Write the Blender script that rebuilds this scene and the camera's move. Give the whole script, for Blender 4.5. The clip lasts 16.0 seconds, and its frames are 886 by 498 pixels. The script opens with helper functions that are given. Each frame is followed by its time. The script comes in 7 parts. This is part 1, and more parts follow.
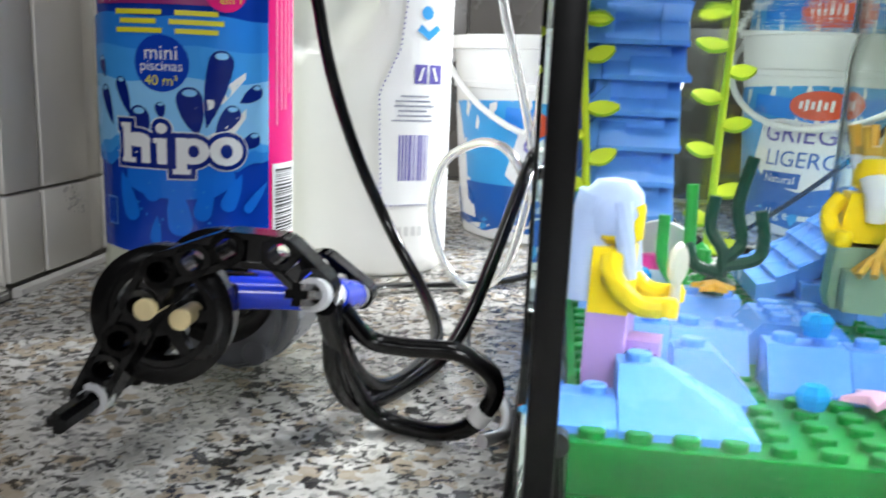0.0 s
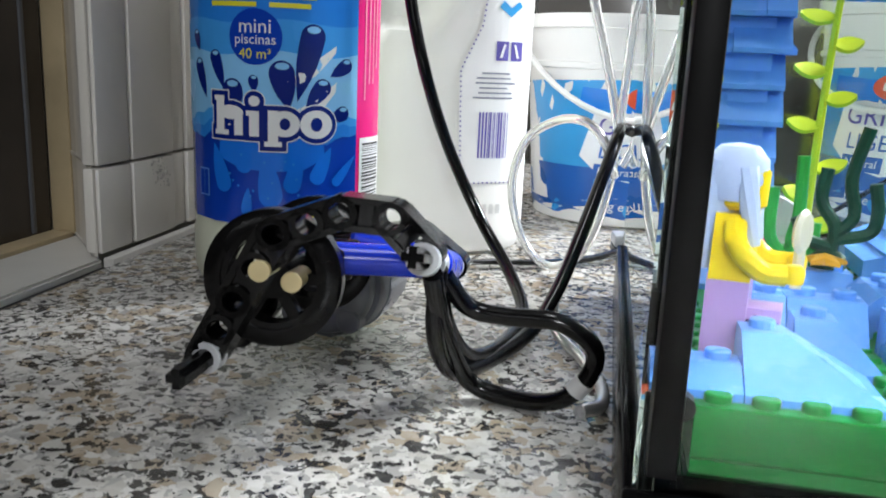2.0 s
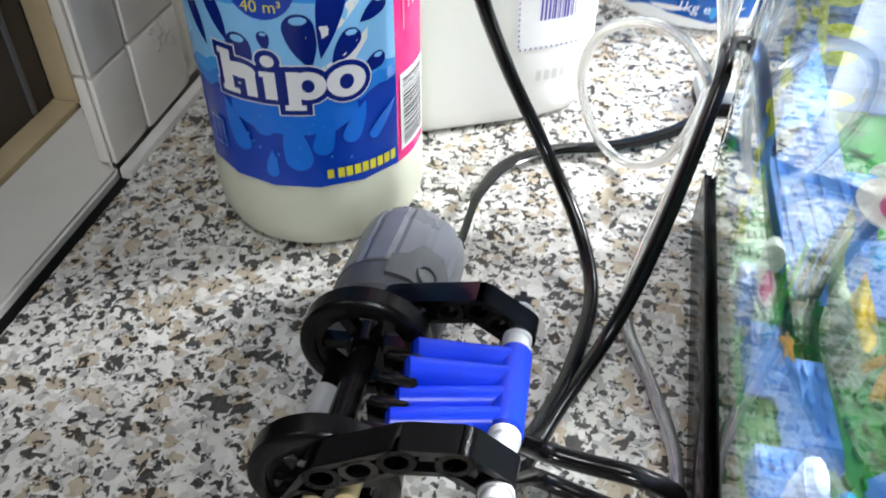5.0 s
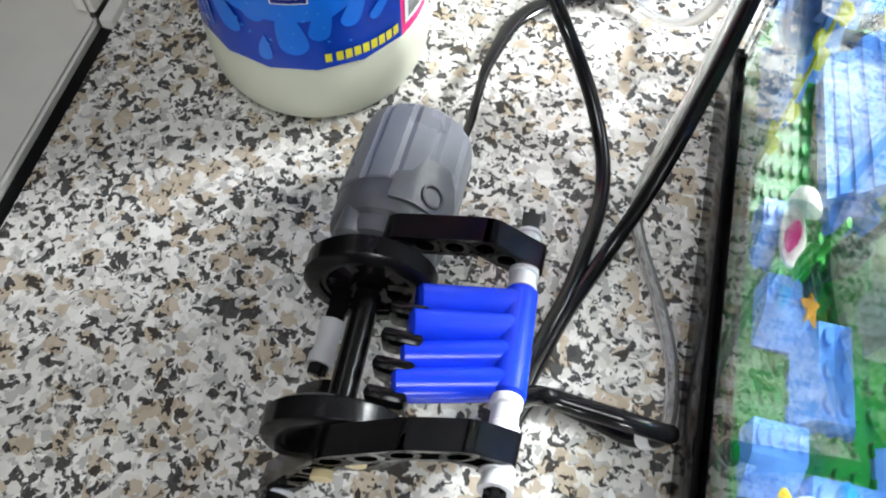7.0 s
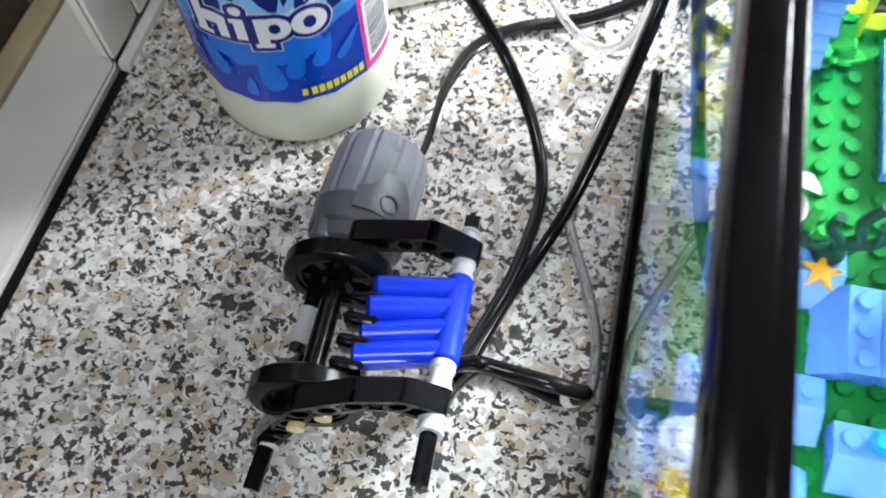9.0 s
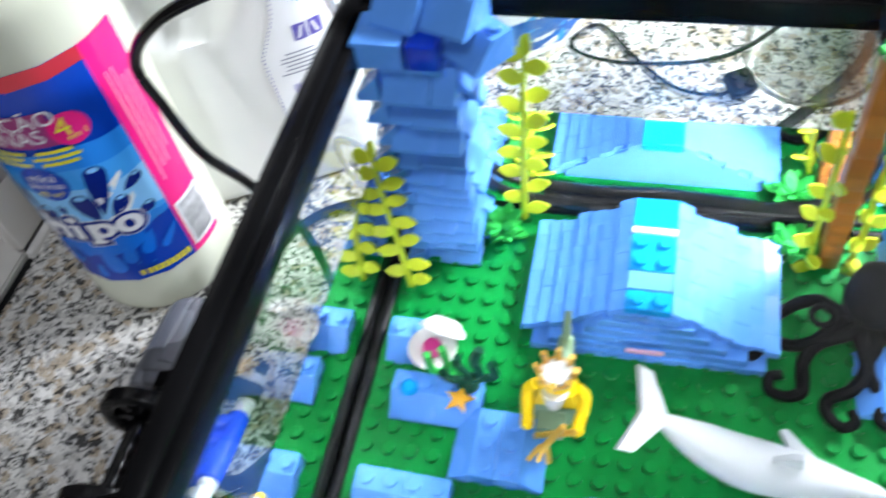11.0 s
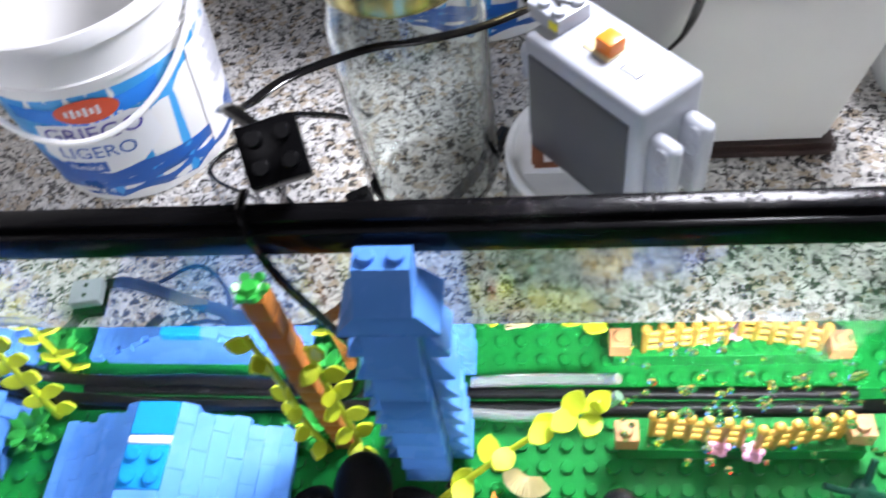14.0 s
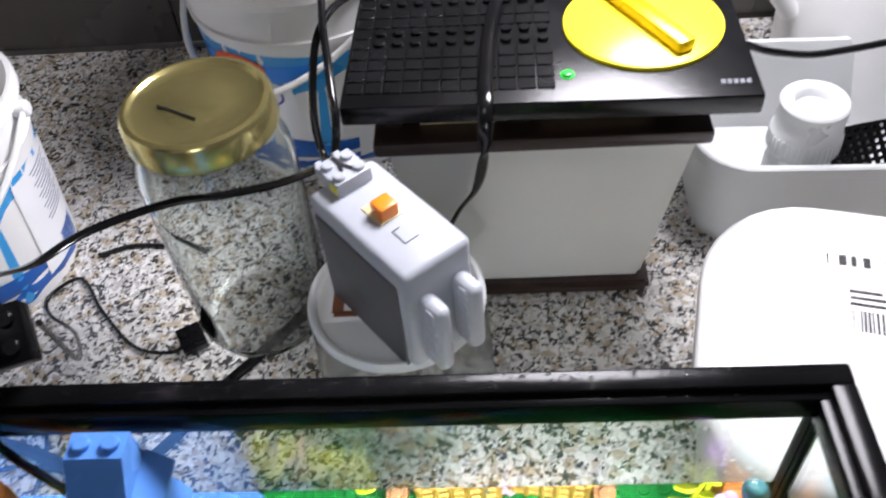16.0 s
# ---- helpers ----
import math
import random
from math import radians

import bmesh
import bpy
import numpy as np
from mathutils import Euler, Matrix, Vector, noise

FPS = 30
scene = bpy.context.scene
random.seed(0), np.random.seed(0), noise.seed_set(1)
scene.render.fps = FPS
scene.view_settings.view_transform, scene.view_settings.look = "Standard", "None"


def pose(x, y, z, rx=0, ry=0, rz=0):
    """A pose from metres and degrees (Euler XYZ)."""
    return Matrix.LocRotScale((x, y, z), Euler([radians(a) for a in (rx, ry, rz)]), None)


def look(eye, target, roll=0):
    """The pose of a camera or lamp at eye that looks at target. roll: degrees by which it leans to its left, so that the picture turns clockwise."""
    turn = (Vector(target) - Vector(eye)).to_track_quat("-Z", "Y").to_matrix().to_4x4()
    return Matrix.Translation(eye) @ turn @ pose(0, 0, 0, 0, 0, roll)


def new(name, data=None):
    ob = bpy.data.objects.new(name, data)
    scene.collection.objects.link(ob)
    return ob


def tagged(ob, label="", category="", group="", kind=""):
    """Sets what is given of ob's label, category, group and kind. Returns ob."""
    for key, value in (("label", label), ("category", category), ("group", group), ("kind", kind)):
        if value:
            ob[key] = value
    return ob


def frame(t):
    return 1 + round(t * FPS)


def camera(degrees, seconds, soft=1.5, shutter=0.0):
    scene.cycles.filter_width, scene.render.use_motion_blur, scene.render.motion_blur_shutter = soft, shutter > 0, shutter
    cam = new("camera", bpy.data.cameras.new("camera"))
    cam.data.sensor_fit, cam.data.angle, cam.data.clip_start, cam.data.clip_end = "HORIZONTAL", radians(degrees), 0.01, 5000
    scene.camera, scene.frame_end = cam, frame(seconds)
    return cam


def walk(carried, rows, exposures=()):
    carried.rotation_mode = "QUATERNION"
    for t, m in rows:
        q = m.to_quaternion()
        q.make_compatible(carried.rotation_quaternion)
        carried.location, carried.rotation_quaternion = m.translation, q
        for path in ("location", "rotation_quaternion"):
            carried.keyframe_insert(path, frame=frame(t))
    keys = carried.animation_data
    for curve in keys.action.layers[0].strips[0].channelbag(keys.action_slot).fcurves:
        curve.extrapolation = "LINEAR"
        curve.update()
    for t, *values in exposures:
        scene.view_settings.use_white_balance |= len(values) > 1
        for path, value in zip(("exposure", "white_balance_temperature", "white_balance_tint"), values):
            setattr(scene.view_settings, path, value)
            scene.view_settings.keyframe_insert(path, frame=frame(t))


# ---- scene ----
cam = camera(55.6, 16.0, soft=1.8, shutter=0.7)
PATH = [
    (0, (0.005, -0.133, 0.097), (-0.245, 1.808, -0.318), 2.4),
    (0.5, (-0.002, -0.135, 0.092), (-0.315, 1.792, -0.341), 2.1),
    (1, (-0.008, -0.136, 0.088), (-0.359, 1.785, -0.342), 2.3),
    (1.5, (-0.009, -0.137, 0.088), (-0.375, 1.781, -0.347), 2.2),
    (2, (-0.008, -0.137, 0.092), (-0.369, 1.779, -0.357), 2.6),
    (2.5, (-0.011, -0.129, 0.118), (-0.366, 1.734, -0.515), -0.1),
    (3, (-0.022, -0.116, 0.128), (-0.38, 1.707, -0.613), 1.0),
    (3.5, (-0.026, -0.102, 0.139), (-0.384, 1.669, -0.719), 2.0),
    (3.7, (-0.027, -0.092, 0.149), (-0.382, 1.644, -0.779), 1.2),
    (5.8, (-0.043, -0.029, 0.211), (-0.339, 1.197, -1.341), 0.2),
    (6, (-0.044, -0.024, 0.214), (-0.337, 1.143, -1.383), -0.3),
    (6.5, (-0.048, -0.008, 0.217), (-0.298, 1.025, -1.477), 0.6),
    (7, (-0.049, 0.001, 0.224), (-0.256, 0.918, -1.541), 1.1),
    (7.5, (-0.045, 0.004, 0.234), (-0.24, 0.824, -1.58), -0.6),
    (8, (-0.04, 0.006, 0.239), (-0.247, 0.79, -1.589), -2.3),
    (8.2, (-0.037, 0.004, 0.24), (-0.254, 0.809, -1.578), -2.6),
    (10.3, (0.048, -0.048, 0.322), (-0.396, 1.051, -1.289), -9.3),
    (10.6, (0.0735, -0.0445, 0.3265), (-0.396, 1.092, -1.249), -10.4),
    (11, (0.099, -0.027, 0.327), (-0.349, 1.111, -1.255), -11.3),
    (11.5, (0.135, -0.011, 0.327), (-0.305, 1.135, -1.252), -12.6),
    (12, (0.161, 0.006, 0.326), (-0.245, 1.147, -1.265), -12.0),
    (12.5, (0.186, 0.021, 0.327), (-0.189, 1.164, -1.271), -12.2),
    (13, (0.21, 0.03, 0.331), (-0.135, 1.19, -1.262), -12.4),
    (13.5, (0.226, 0.042, 0.336), (-0.081, 1.203, -1.263), -11.9),
    (14, (0.243, 0.052, 0.341), (-0.016, 1.239, -1.248), -11.0),
    (14.5, (0.264, 0.059, 0.345), (0.043, 1.263, -1.237), -10.9),
    (15, (0.282, 0.067, 0.347), (0.099, 1.313, -1.206), -9.4),
    (15.5, (0.292, 0.067, 0.355), (0.15, 1.366, -1.159), -7.3),
    (16, (0.305, 0.069, 0.36), (0.186, 1.416, -1.114), -5.8),
]
EXPOSURES = [
    (0.0, 0.48, 6600, 10),
    (1.5, 0.33, 6600, 10),
    (3.7, 0.52, 6600, 10),
    (7.5, 0.92, 6600, 10),
    (10.5, 0.65, 6300, 12),
    (11.3, 0.42, 6300, 12),
    (12.0, -0.18, 6300, 16),
    (13.5, -0.45, 6350, 20),
    (14.0, -0.40, 6350, 20),
    (15.0, -0.45, 6400, 22),
    (15.5, -0.85, 6500, 22),
    (16.0, -0.92, 6600, 20),
]
walk(cam, [(t, look(eye, target, roll)) for t, eye, target, roll in PATH], EXPOSURES)

# ---------------------------------------------------------------- light
world = bpy.data.worlds.new("room")
scene.world = world
world.use_nodes = True
world.node_tree.nodes["Background"].inputs[0].default_value = (0.80, 0.90, 1.0, 1)
world.node_tree.nodes["Background"].inputs[1].default_value = 0.004


def area_lamp(name, eye, target, size, watts, colour):
    data = bpy.data.lights.new(name, "AREA")
    data.shape, data.size, data.energy, data.color = "DISK", size, watts, colour
    ob = new(name, data)
    ob.matrix_world = look(eye, target)
    return ob


# the lamp under the wall cupboard, the ceiling lamp, and the pendant lamp across the room behind the viewer
area_lamp("cupboard_lamp", (0.42, 0.46, 0.43), (0.24, 0.20, 0.03), 0.18, 9.5, (0.92, 0.96, 1.0))
area_lamp("ceiling_lamp", (0.05, -0.30, 1.60), (0.05, 0.10, 0.0), 0.50, 4.5, (0.92, 0.96, 1.0))
area_lamp("pendant_lamp", (0.25, -1.90, 0.80), (0.05, 0.15, 0.05), 0.30, 8.0, (0.92, 0.96, 1.0))

# ---------------------------------------------------------------- materials
def shader(name):
    m = bpy.data.materials.new(name)
    m.use_nodes = True
    return m, m.node_tree.nodes, m.node_tree.links, m.node_tree.nodes["Principled BSDF"]


def plastic(name, colour, rough=0.3, vary=0.06, bump=0.02, scale=400.0, coat=0.0, metal=0.0, trans=0.0, spec=0.5, per_piece=0.0):
    """A plastic or painted surface with faint tone changes and fine relief."""
    m, n, l, b = shader(name)
    geo = n.new("ShaderNodeTexCoord")
    n1 = n.new("ShaderNodeTexNoise")
    n1.inputs["Scale"].default_value, n1.inputs["Detail"].default_value = scale * 0.12, 4
    n2 = n.new("ShaderNodeTexNoise")
    n2.inputs["Scale"].default_value, n2.inputs["Detail"].default_value = scale, 3
    l.new(geo.outputs["Object"], n1.inputs["Vector"])
    l.new(geo.outputs["Object"], n2.inputs["Vector"])
    ramp = n.new("ShaderNodeMapRange")
    ramp.inputs["From Min"].default_value, ramp.inputs["From Max"].default_value = 0.3, 0.7
    ramp.inputs["To Min"].default_value, ramp.inputs["To Max"].default_value = 1 - vary, 1 + vary
    l.new(n1.outputs["Fac"], ramp.inputs["Value"])
    tone = ramp.outputs["Result"]
    if per_piece:
        info = n.new("ShaderNodeObjectInfo")
        r2 = n.new("ShaderNodeMapRange")
        r2.inputs["To Min"].default_value, r2.inputs["To Max"].default_value = 1 - per_piece, 1 + per_piece
        l.new(info.outputs["Random"], r2.inputs["Value"])
        mu = n.new("ShaderNodeMath")
        mu.operation = "MULTIPLY"
        l.new(tone, mu.inputs[0])
        l.new(r2.outputs["Result"], mu.inputs[1])
        tone = mu.outputs[0]
    mix = n.new("ShaderNodeVectorMath")
    mix.operation = "SCALE"
    mix.inputs[0].default_value = colour
    l.new(tone, mix.inputs["Scale"])
    l.new(mix.outputs["Vector"], b.inputs["Base Color"])
    rr = n.new("ShaderNodeMapRange")
    rr.inputs["To Min"].default_value, rr.inputs["To Max"].default_value = max(rough - 0.08, 0.02), rough + 0.1
    l.new(n1.outputs["Fac"], rr.inputs["Value"])
    l.new(rr.outputs["Result"], b.inputs["Roughness"])
    b.inputs["Metallic"].default_value = metal
    b.inputs["Coat Weight"].default_value = coat
    b.inputs["Transmission Weight"].default_value = trans
    b.inputs["Specular IOR Level"].default_value = spec
    if bump:
        bp = n.new("ShaderNodeBump")
        bp.inputs["Strength"].default_value, bp.inputs["Distance"].default_value = bump, 0.001
        l.new(n2.outputs["Fac"], bp.inputs["Height"])
        l.new(bp.outputs["Normal"], b.inputs["Normal"])
    return m


def glassy(name, colour, ior, rough=0.0):
    m, n, l, b = shader(name)
    g = n.new("ShaderNodeBsdfGlass")
    g.inputs["Color"].default_value, g.inputs["IOR"].default_value, g.inputs["Roughness"].default_value = (*colour, 1), ior, rough
    l.new(g.outputs[0], n["Material Output"].inputs["Surface"])
    return m


def granite():
    """Polished white granite: pale feldspar, tan grains, clustered black mica, a few grey veils."""
    m, n, l, b = shader("granite")
    tc = n.new("ShaderNodeTexCoord")
    wob = n.new("ShaderNodeTexNoise")
    wob.inputs["Scale"].default_value, wob.inputs["Detail"].default_value = 260, 3
    l.new(tc.outputs["Object"], wob.inputs["Vector"])
    add = n.new("ShaderNodeMix")
    add.data_type = "VECTOR"
    add.inputs["Factor"].default_value = 0.006
    l.new(tc.outputs["Object"], add.inputs[4])
    l.new(wob.outputs["Color"], add.inputs[5])
    vec = add.outputs[1]

    def cells(scale, rnd=1.0):
        v = n.new("ShaderNodeTexVoronoi")
        v.inputs["Scale"].default_value, v.inputs["Randomness"].default_value = scale, rnd
        l.new(vec, v.inputs["Vector"])
        s = n.new("ShaderNodeSeparateColor")
        l.new(v.outputs["Color"], s.inputs[0])
        return s

    def noise(scale, detail=4):
        v = n.new("ShaderNodeTexNoise")
        v.inputs["Scale"].default_value, v.inputs["Detail"].default_value = scale, detail
        l.new(vec, v.inputs["Vector"])
        return v

    def math_(op, a, c):
        k = n.new("ShaderNodeMath")
        k.operation = op
        for i, v in enumerate((a, c)):
            if hasattr(v, "links"):
                l.new(v, k.inputs[i])
            else:
                k.inputs[i].default_value = v
        return k.outputs[0]

    def mixc(fac, a, c):
        k = n.new("ShaderNodeMix")
        k.data_type = "RGBA"
        l.new(fac, k.inputs["Factor"])
        for i, v in ((6, a), (7, c)):
            if hasattr(v, "links"):
                l.new(v, k.inputs[i])
            else:
                k.inputs[i].default_value = (*v, 1)
        return k.outputs[2]

    base = cells(400)
    pale = mixc(base.outputs[0], (0.58, 0.56, 0.52), (0.82, 0.81, 0.78))
    veil = noise(60)
    grey_f = math_("MULTIPLY", math_("GREATER_THAN", base.outputs[1], 0.74), 0.75)
    pale = mixc(grey_f, pale, (0.38, 0.37, 0.36))
    tan_c = cells(230)
    tan_n = noise(60, 3)
    tan_f = math_("MULTIPLY", math_("GREATER_THAN", math_("ADD", tan_c.outputs[2], math_("MULTIPLY", tan_n.outputs["Fac"], 0.9)), 1.25), 0.7)
    pale = mixc(tan_f, pale, (0.42, 0.32, 0.20))
    blk = cells(490)
    bn = noise(130, 3)
    blk_f = math_("MULTIPLY", math_("GREATER_THAN", math_("ADD", blk.outputs[0], math_("MULTIPLY", bn.outputs["Fac"], 1.5)), 1.53), 0.90)
    fine = cells(760)
    fine_f = math_("MULTIPLY", math_("GREATER_THAN", fine.outputs[1], 0.91), 0.8)
    col = mixc(blk_f, pale, (0.012, 0.012, 0.013))
    col = mixc(fine_f, col, (0.05, 0.048, 0.045))
    l.new(col, b.inputs["Base Color"])
    smudge = noise(9, 5)
    r = n.new("ShaderNodeMapRange")
    r.inputs["To Min"].default_value, r.inputs["To Max"].default_value = 0.12, 0.36
    l.new(smudge.outputs["Fac"], r.inputs["Value"])
    l.new(r.outputs["Result"], b.inputs["Roughness"])
    bp = n.new("ShaderNodeBump")
    bp.inputs["Strength"].default_value, bp.inputs["Distance"].default_value = 0.05, 0.0005
    l.new(veil.outputs["Fac"], bp.inputs["Height"])
    l.new(bp.outputs["Normal"], b.inputs["Normal"])
    return m


GRANITE = granite()
TILE = plastic("glazed_tile", (0.80, 0.77, 0.72), 0.18, 0.04, 0.03, 120)
GROUT = plastic("grout", (0.60, 0.58, 0.55), 0.8, 0.12, 0.2, 500)
FRAME_WHITE = plastic("painted_frame", (0.62, 0.60, 0.56), 0.4, 0.08, 0.05, 180)
FRAME_EDGE = plastic("yellowed_seal", (0.45, 0.36, 0.22), 0.6, 0.15, 0.1, 300)
DARK_PANE = plastic("dark_pane", (0.050, 0.041, 0.034), 0.22, 0.3, 0.02, 120, spec=0.3)
BLACK = plastic("black_plastic", (0.0045, 0.0045, 0.005), 0.14, 0.2, 0.02, 500, spec=0.24)
BLACK_RUBBER = plastic("black_rubber", (0.0045, 0.0045, 0.005), 0.2, 0.2, 0.04, 700, spec=0.18)
RIM_BLACK = plastic("rim_black", (0.0045, 0.0045, 0.005), 0.17, 0.3, 0.05, 250, spec=0.11)
SILICONE = plastic("black_silicone", (0.0045, 0.0045, 0.005), 0.4, 0.2, 0.05, 300, spec=0.2)
CABLE = plastic("cable_black", (0.0045, 0.0045, 0.005), 0.16, 0.2, 0.03, 400, spec=0.4)
GREY_LIGHT = plastic("light_grey_plastic", (0.36, 0.38, 0.42), 0.33, 0.05, 0.02, 500)
GREY_DARK = plastic("dark_grey_plastic", (0.105, 0.11, 0.125), 0.35, 0.06, 0.02, 500)
BRIGHT_BLUE = plastic("bright_blue_plastic", (0.004, 0.035, 0.62), 0.22, 0.04, 0.01, 500)
BUSH_GREY = plastic("bush_grey", (0.62, 0.63, 0.66), 0.35, 0.05, 0.02, 500)
PEG_TAN = plastic("tan_peg", (0.68, 0.56, 0.31), 0.3, 0.05, 0.02, 500)
BRICK_BLUE = plastic("sand_blue_brick", (0.10, 0.29, 0.76), 0.26, 0.05, 0.02, 500, per_piece=0.07, spec=0.16)
BRICK_DEEP = plastic("deep_blue_brick", (0.012, 0.10, 0.72), 0.22, 0.05, 0.02, 500, spec=0.10)
BRICK_GREEN = plastic("green_baseplate", (0.003, 0.19, 0.032), 0.3, 0.08, 0.02, 500, spec=0.10)
CLEAR_BLUE = plastic("clear_blue", (0.01, 0.38, 0.90), 0.06, 0.05, 0.0, 500, trans=0.25)
WHITE_PLASTIC = plastic("white_plastic", (0.80, 0.80, 0.79), 0.35, 0.03, 0.02, 200)
WHITE_BRICK = plastic("white_figure_plastic", (0.80, 0.79, 0.77), 0.28, 0.04, 0.02, 400)
LIME = plastic("lime_leaf", (0.52, 0.60, 0.03), 0.35, 0.1, 0.03, 500, spec=0.10)
BROWN = plastic("brown_trunk", (0.42, 0.15, 0.03), 0.4, 0.1, 0.05, 400, spec=0.10)
GOLD = plastic("pearl_gold", (0.62, 0.37, 0.06), 0.32, 0.12, 0.04, 500, metal=0.35)
YELLOW = plastic("figure_yellow", (0.86, 0.60, 0.01), 0.3, 0.04, 0.02, 400, spec=0.10)
LILAC = plastic("lilac_tail", (0.50, 0.30, 0.66), 0.32, 0.06, 0.02, 400, spec=0.10)
PALE_BLUE = plastic("pale_blue_hair", (0.50, 0.58, 0.88), 0.35, 0.06, 0.03, 400, spec=0.10)
GREEN_DARK = plastic("dark_green_weed", (0.008, 0.06, 0.035), 0.35, 0.1, 0.03, 400, spec=0.10)
GREEN_MID = plastic("mid_green_weed", (0.03, 0.36, 0.06), 0.35, 0.1, 0.03, 400, spec=0.10)
SAND_GREEN = plastic("sand_green", (0.25, 0.36, 0.24), 0.35, 0.08, 0.03, 400, spec=0.10)
ORANGE = plastic("orange_plastic", (0.86, 0.22, 0.015), 0.3, 0.06, 0.02, 400)
MAGENTA = plastic("magenta_plastic", (0.68, 0.02, 0.25), 0.28, 0.05, 0.02, 400)
PINK = plastic("pink_plastic", (0.82, 0.42, 0.58), 0.3, 0.05, 0.02, 400)
RED = plastic("red_plastic", (0.66, 0.02, 0.012), 0.28, 0.05, 0.02, 400)
NAVY = plastic("navy_print", (0.003, 0.016, 0.20), 0.17, 0.1, 0.0, spec=0.42)
LABEL_BLUE = plastic("label_blue", (0.003, 0.050, 0.46), 0.17, 0.10, 0.01, 90, spec=0.42)
LABEL_MID = plastic("label_mid_blue", (0.006, 0.17, 0.76), 0.17, 0.06, 0.0, spec=0.42)
LABEL_SKY = plastic("label_sky_blue", (0.020, 0.23, 0.76), 0.17, 0.06, 0.0, spec=0.42)
LABEL_PINK = plastic("label_pink", (0.76, 0.015, 0.20), 0.17, 0.06, 0.01, spec=0.42)
LABEL_WHITE = plastic("label_white", (0.80, 0.81, 0.83), 0.3, 0.03, 0.0)
LABEL_YELLOW = plastic("label_yellow", (0.78, 0.72, 0.03), 0.3, 0.03, 0.0)
LABEL_GREY = plastic("label_grey_print", (0.22, 0.24, 0.32), 0.4, 0.03, 0.0)
LABEL_PURPLE = plastic("label_purple_print", (0.10, 0.08, 0.38), 0.4, 0.03, 0.0)
PRINT_BLACK = plastic("print_black", (0.012, 0.012, 0.013), 0.45, 0.03, 0.0, spec=0.35)
BUCKET_BLUE = plastic("bucket_blue", (0.03, 0.33, 0.72), 0.28, 0.05, 0.01, 150)
BUCKET_DEEP = plastic("bucket_deep_blue", (0.005, 0.10, 0.42), 0.28, 0.05, 0.01, 150)
BUCKET_RED = plastic("bucket_red", (0.72, 0.09, 0.03), 0.3, 0.05, 0.0)
LIQUID = plastic("bottle_liquid", (0.60, 0.62, 0.50), 0.3, 0.05, 0.02, 60)
DARK_BROWN = plastic("dark_brown_plastic", (0.035, 0.020, 0.016), 0.4, 0.15, 0.05, 200)
CANISTER_WHITE = plastic("canister_white", (0.74, 0.74, 0.71), 0.38, 0.03, 0.03, 150)
JAR_GOLD = plastic("gold_lid", (0.60, 0.52, 0.22), 0.20, 0.06, 0.02, 200, metal=0.9)
DIAL_YELLOW = plastic("dial_yellow", (0.92, 0.78, 0.03), 0.3, 0.03, 0.01, 200)
DIAL_DEEP = plastic("dial_deep_yellow", (0.80, 0.56, 0.0), 0.3, 0.03, 0.01, 200)
REG_BLACK = plastic("regulator_black", (0.0045, 0.0045, 0.005), 0.24, 0.2, 0.04, 300, spec=0.3)
LED_GREEN = plastic("led_green", (0.02, 0.5, 0.06), 0.1, 0.02, 0.0)
GLASS = glassy("tank_glass", (0.965, 0.99, 0.975), 1.5)
WATER = glassy("water", (0.985, 1.0, 0.995), 1.333)
def rippled():
    """Water whose surface is faintly stirred."""
    m_ = glassy("water_surface", (0.985, 1.0, 0.995), 1.333)
    n_, l_ = m_.node_tree.nodes, m_.node_tree.links
    tc = n_.new("ShaderNodeTexCoord")
    nz = n_.new("ShaderNodeTexNoise")
    nz.inputs["Scale"].default_value, nz.inputs["Detail"].default_value = 90, 2
    l_.new(tc.outputs["Object"], nz.inputs["Vector"])
    bp = n_.new("ShaderNodeBump")
    bp.inputs["Strength"].default_value, bp.inputs["Distance"].default_value = 0.10, 0.001
    l_.new(nz.outputs["Fac"], bp.inputs["Height"])
    g = [k for k in n_ if k.bl_idname == "ShaderNodeBsdfGlass"][0]
    l_.new(bp.outputs["Normal"], g.inputs["Normal"])
    return m_


WATER_TOP = rippled()
JAR_GLASS = glassy("jar_glass", (0.97, 0.99, 0.98), 1.45)
TUBE_CLEAR = plastic("clear_tube", (0.82, 0.84, 0.84), 0.18, 0.03, 0.0, 300, trans=0.82)
TUB_MILKY = plastic("milky_plastic", (0.78, 0.80, 0.80), 0.3, 0.03, 0.02, 150, trans=0.35)

MOTOR_GREY = plastic("motor_grey", (0.20, 0.21, 0.24), 0.28, 0.05, 0.02, 500)
COVER_DARK = plastic("battery_cover_grey", (0.055, 0.058, 0.066), 0.42, 0.05, 0.03, 500)
OCTO_BLACK = plastic("octopus_black", (0.0045, 0.0045, 0.005), 0.5, 0.2, 0.03, 500, spec=0.05)
TUB_CLEAR = glassy("clear_tub", (0.97, 0.98, 0.98), 1.06, 0.25)
FRONT_GLASS = glassy("front_glass", (0.97, 0.995, 0.985), 1.22)
DOLPHIN = plastic("dolphin_white", (0.50, 0.51, 0.53), 0.35, 0.05, 0.02, 300, spec=0.10)
PLUG_BLACK = plastic("plug_black", (0.004, 0.004, 0.0045), 0.25, 0.2, 0.03, 500, spec=0.07)

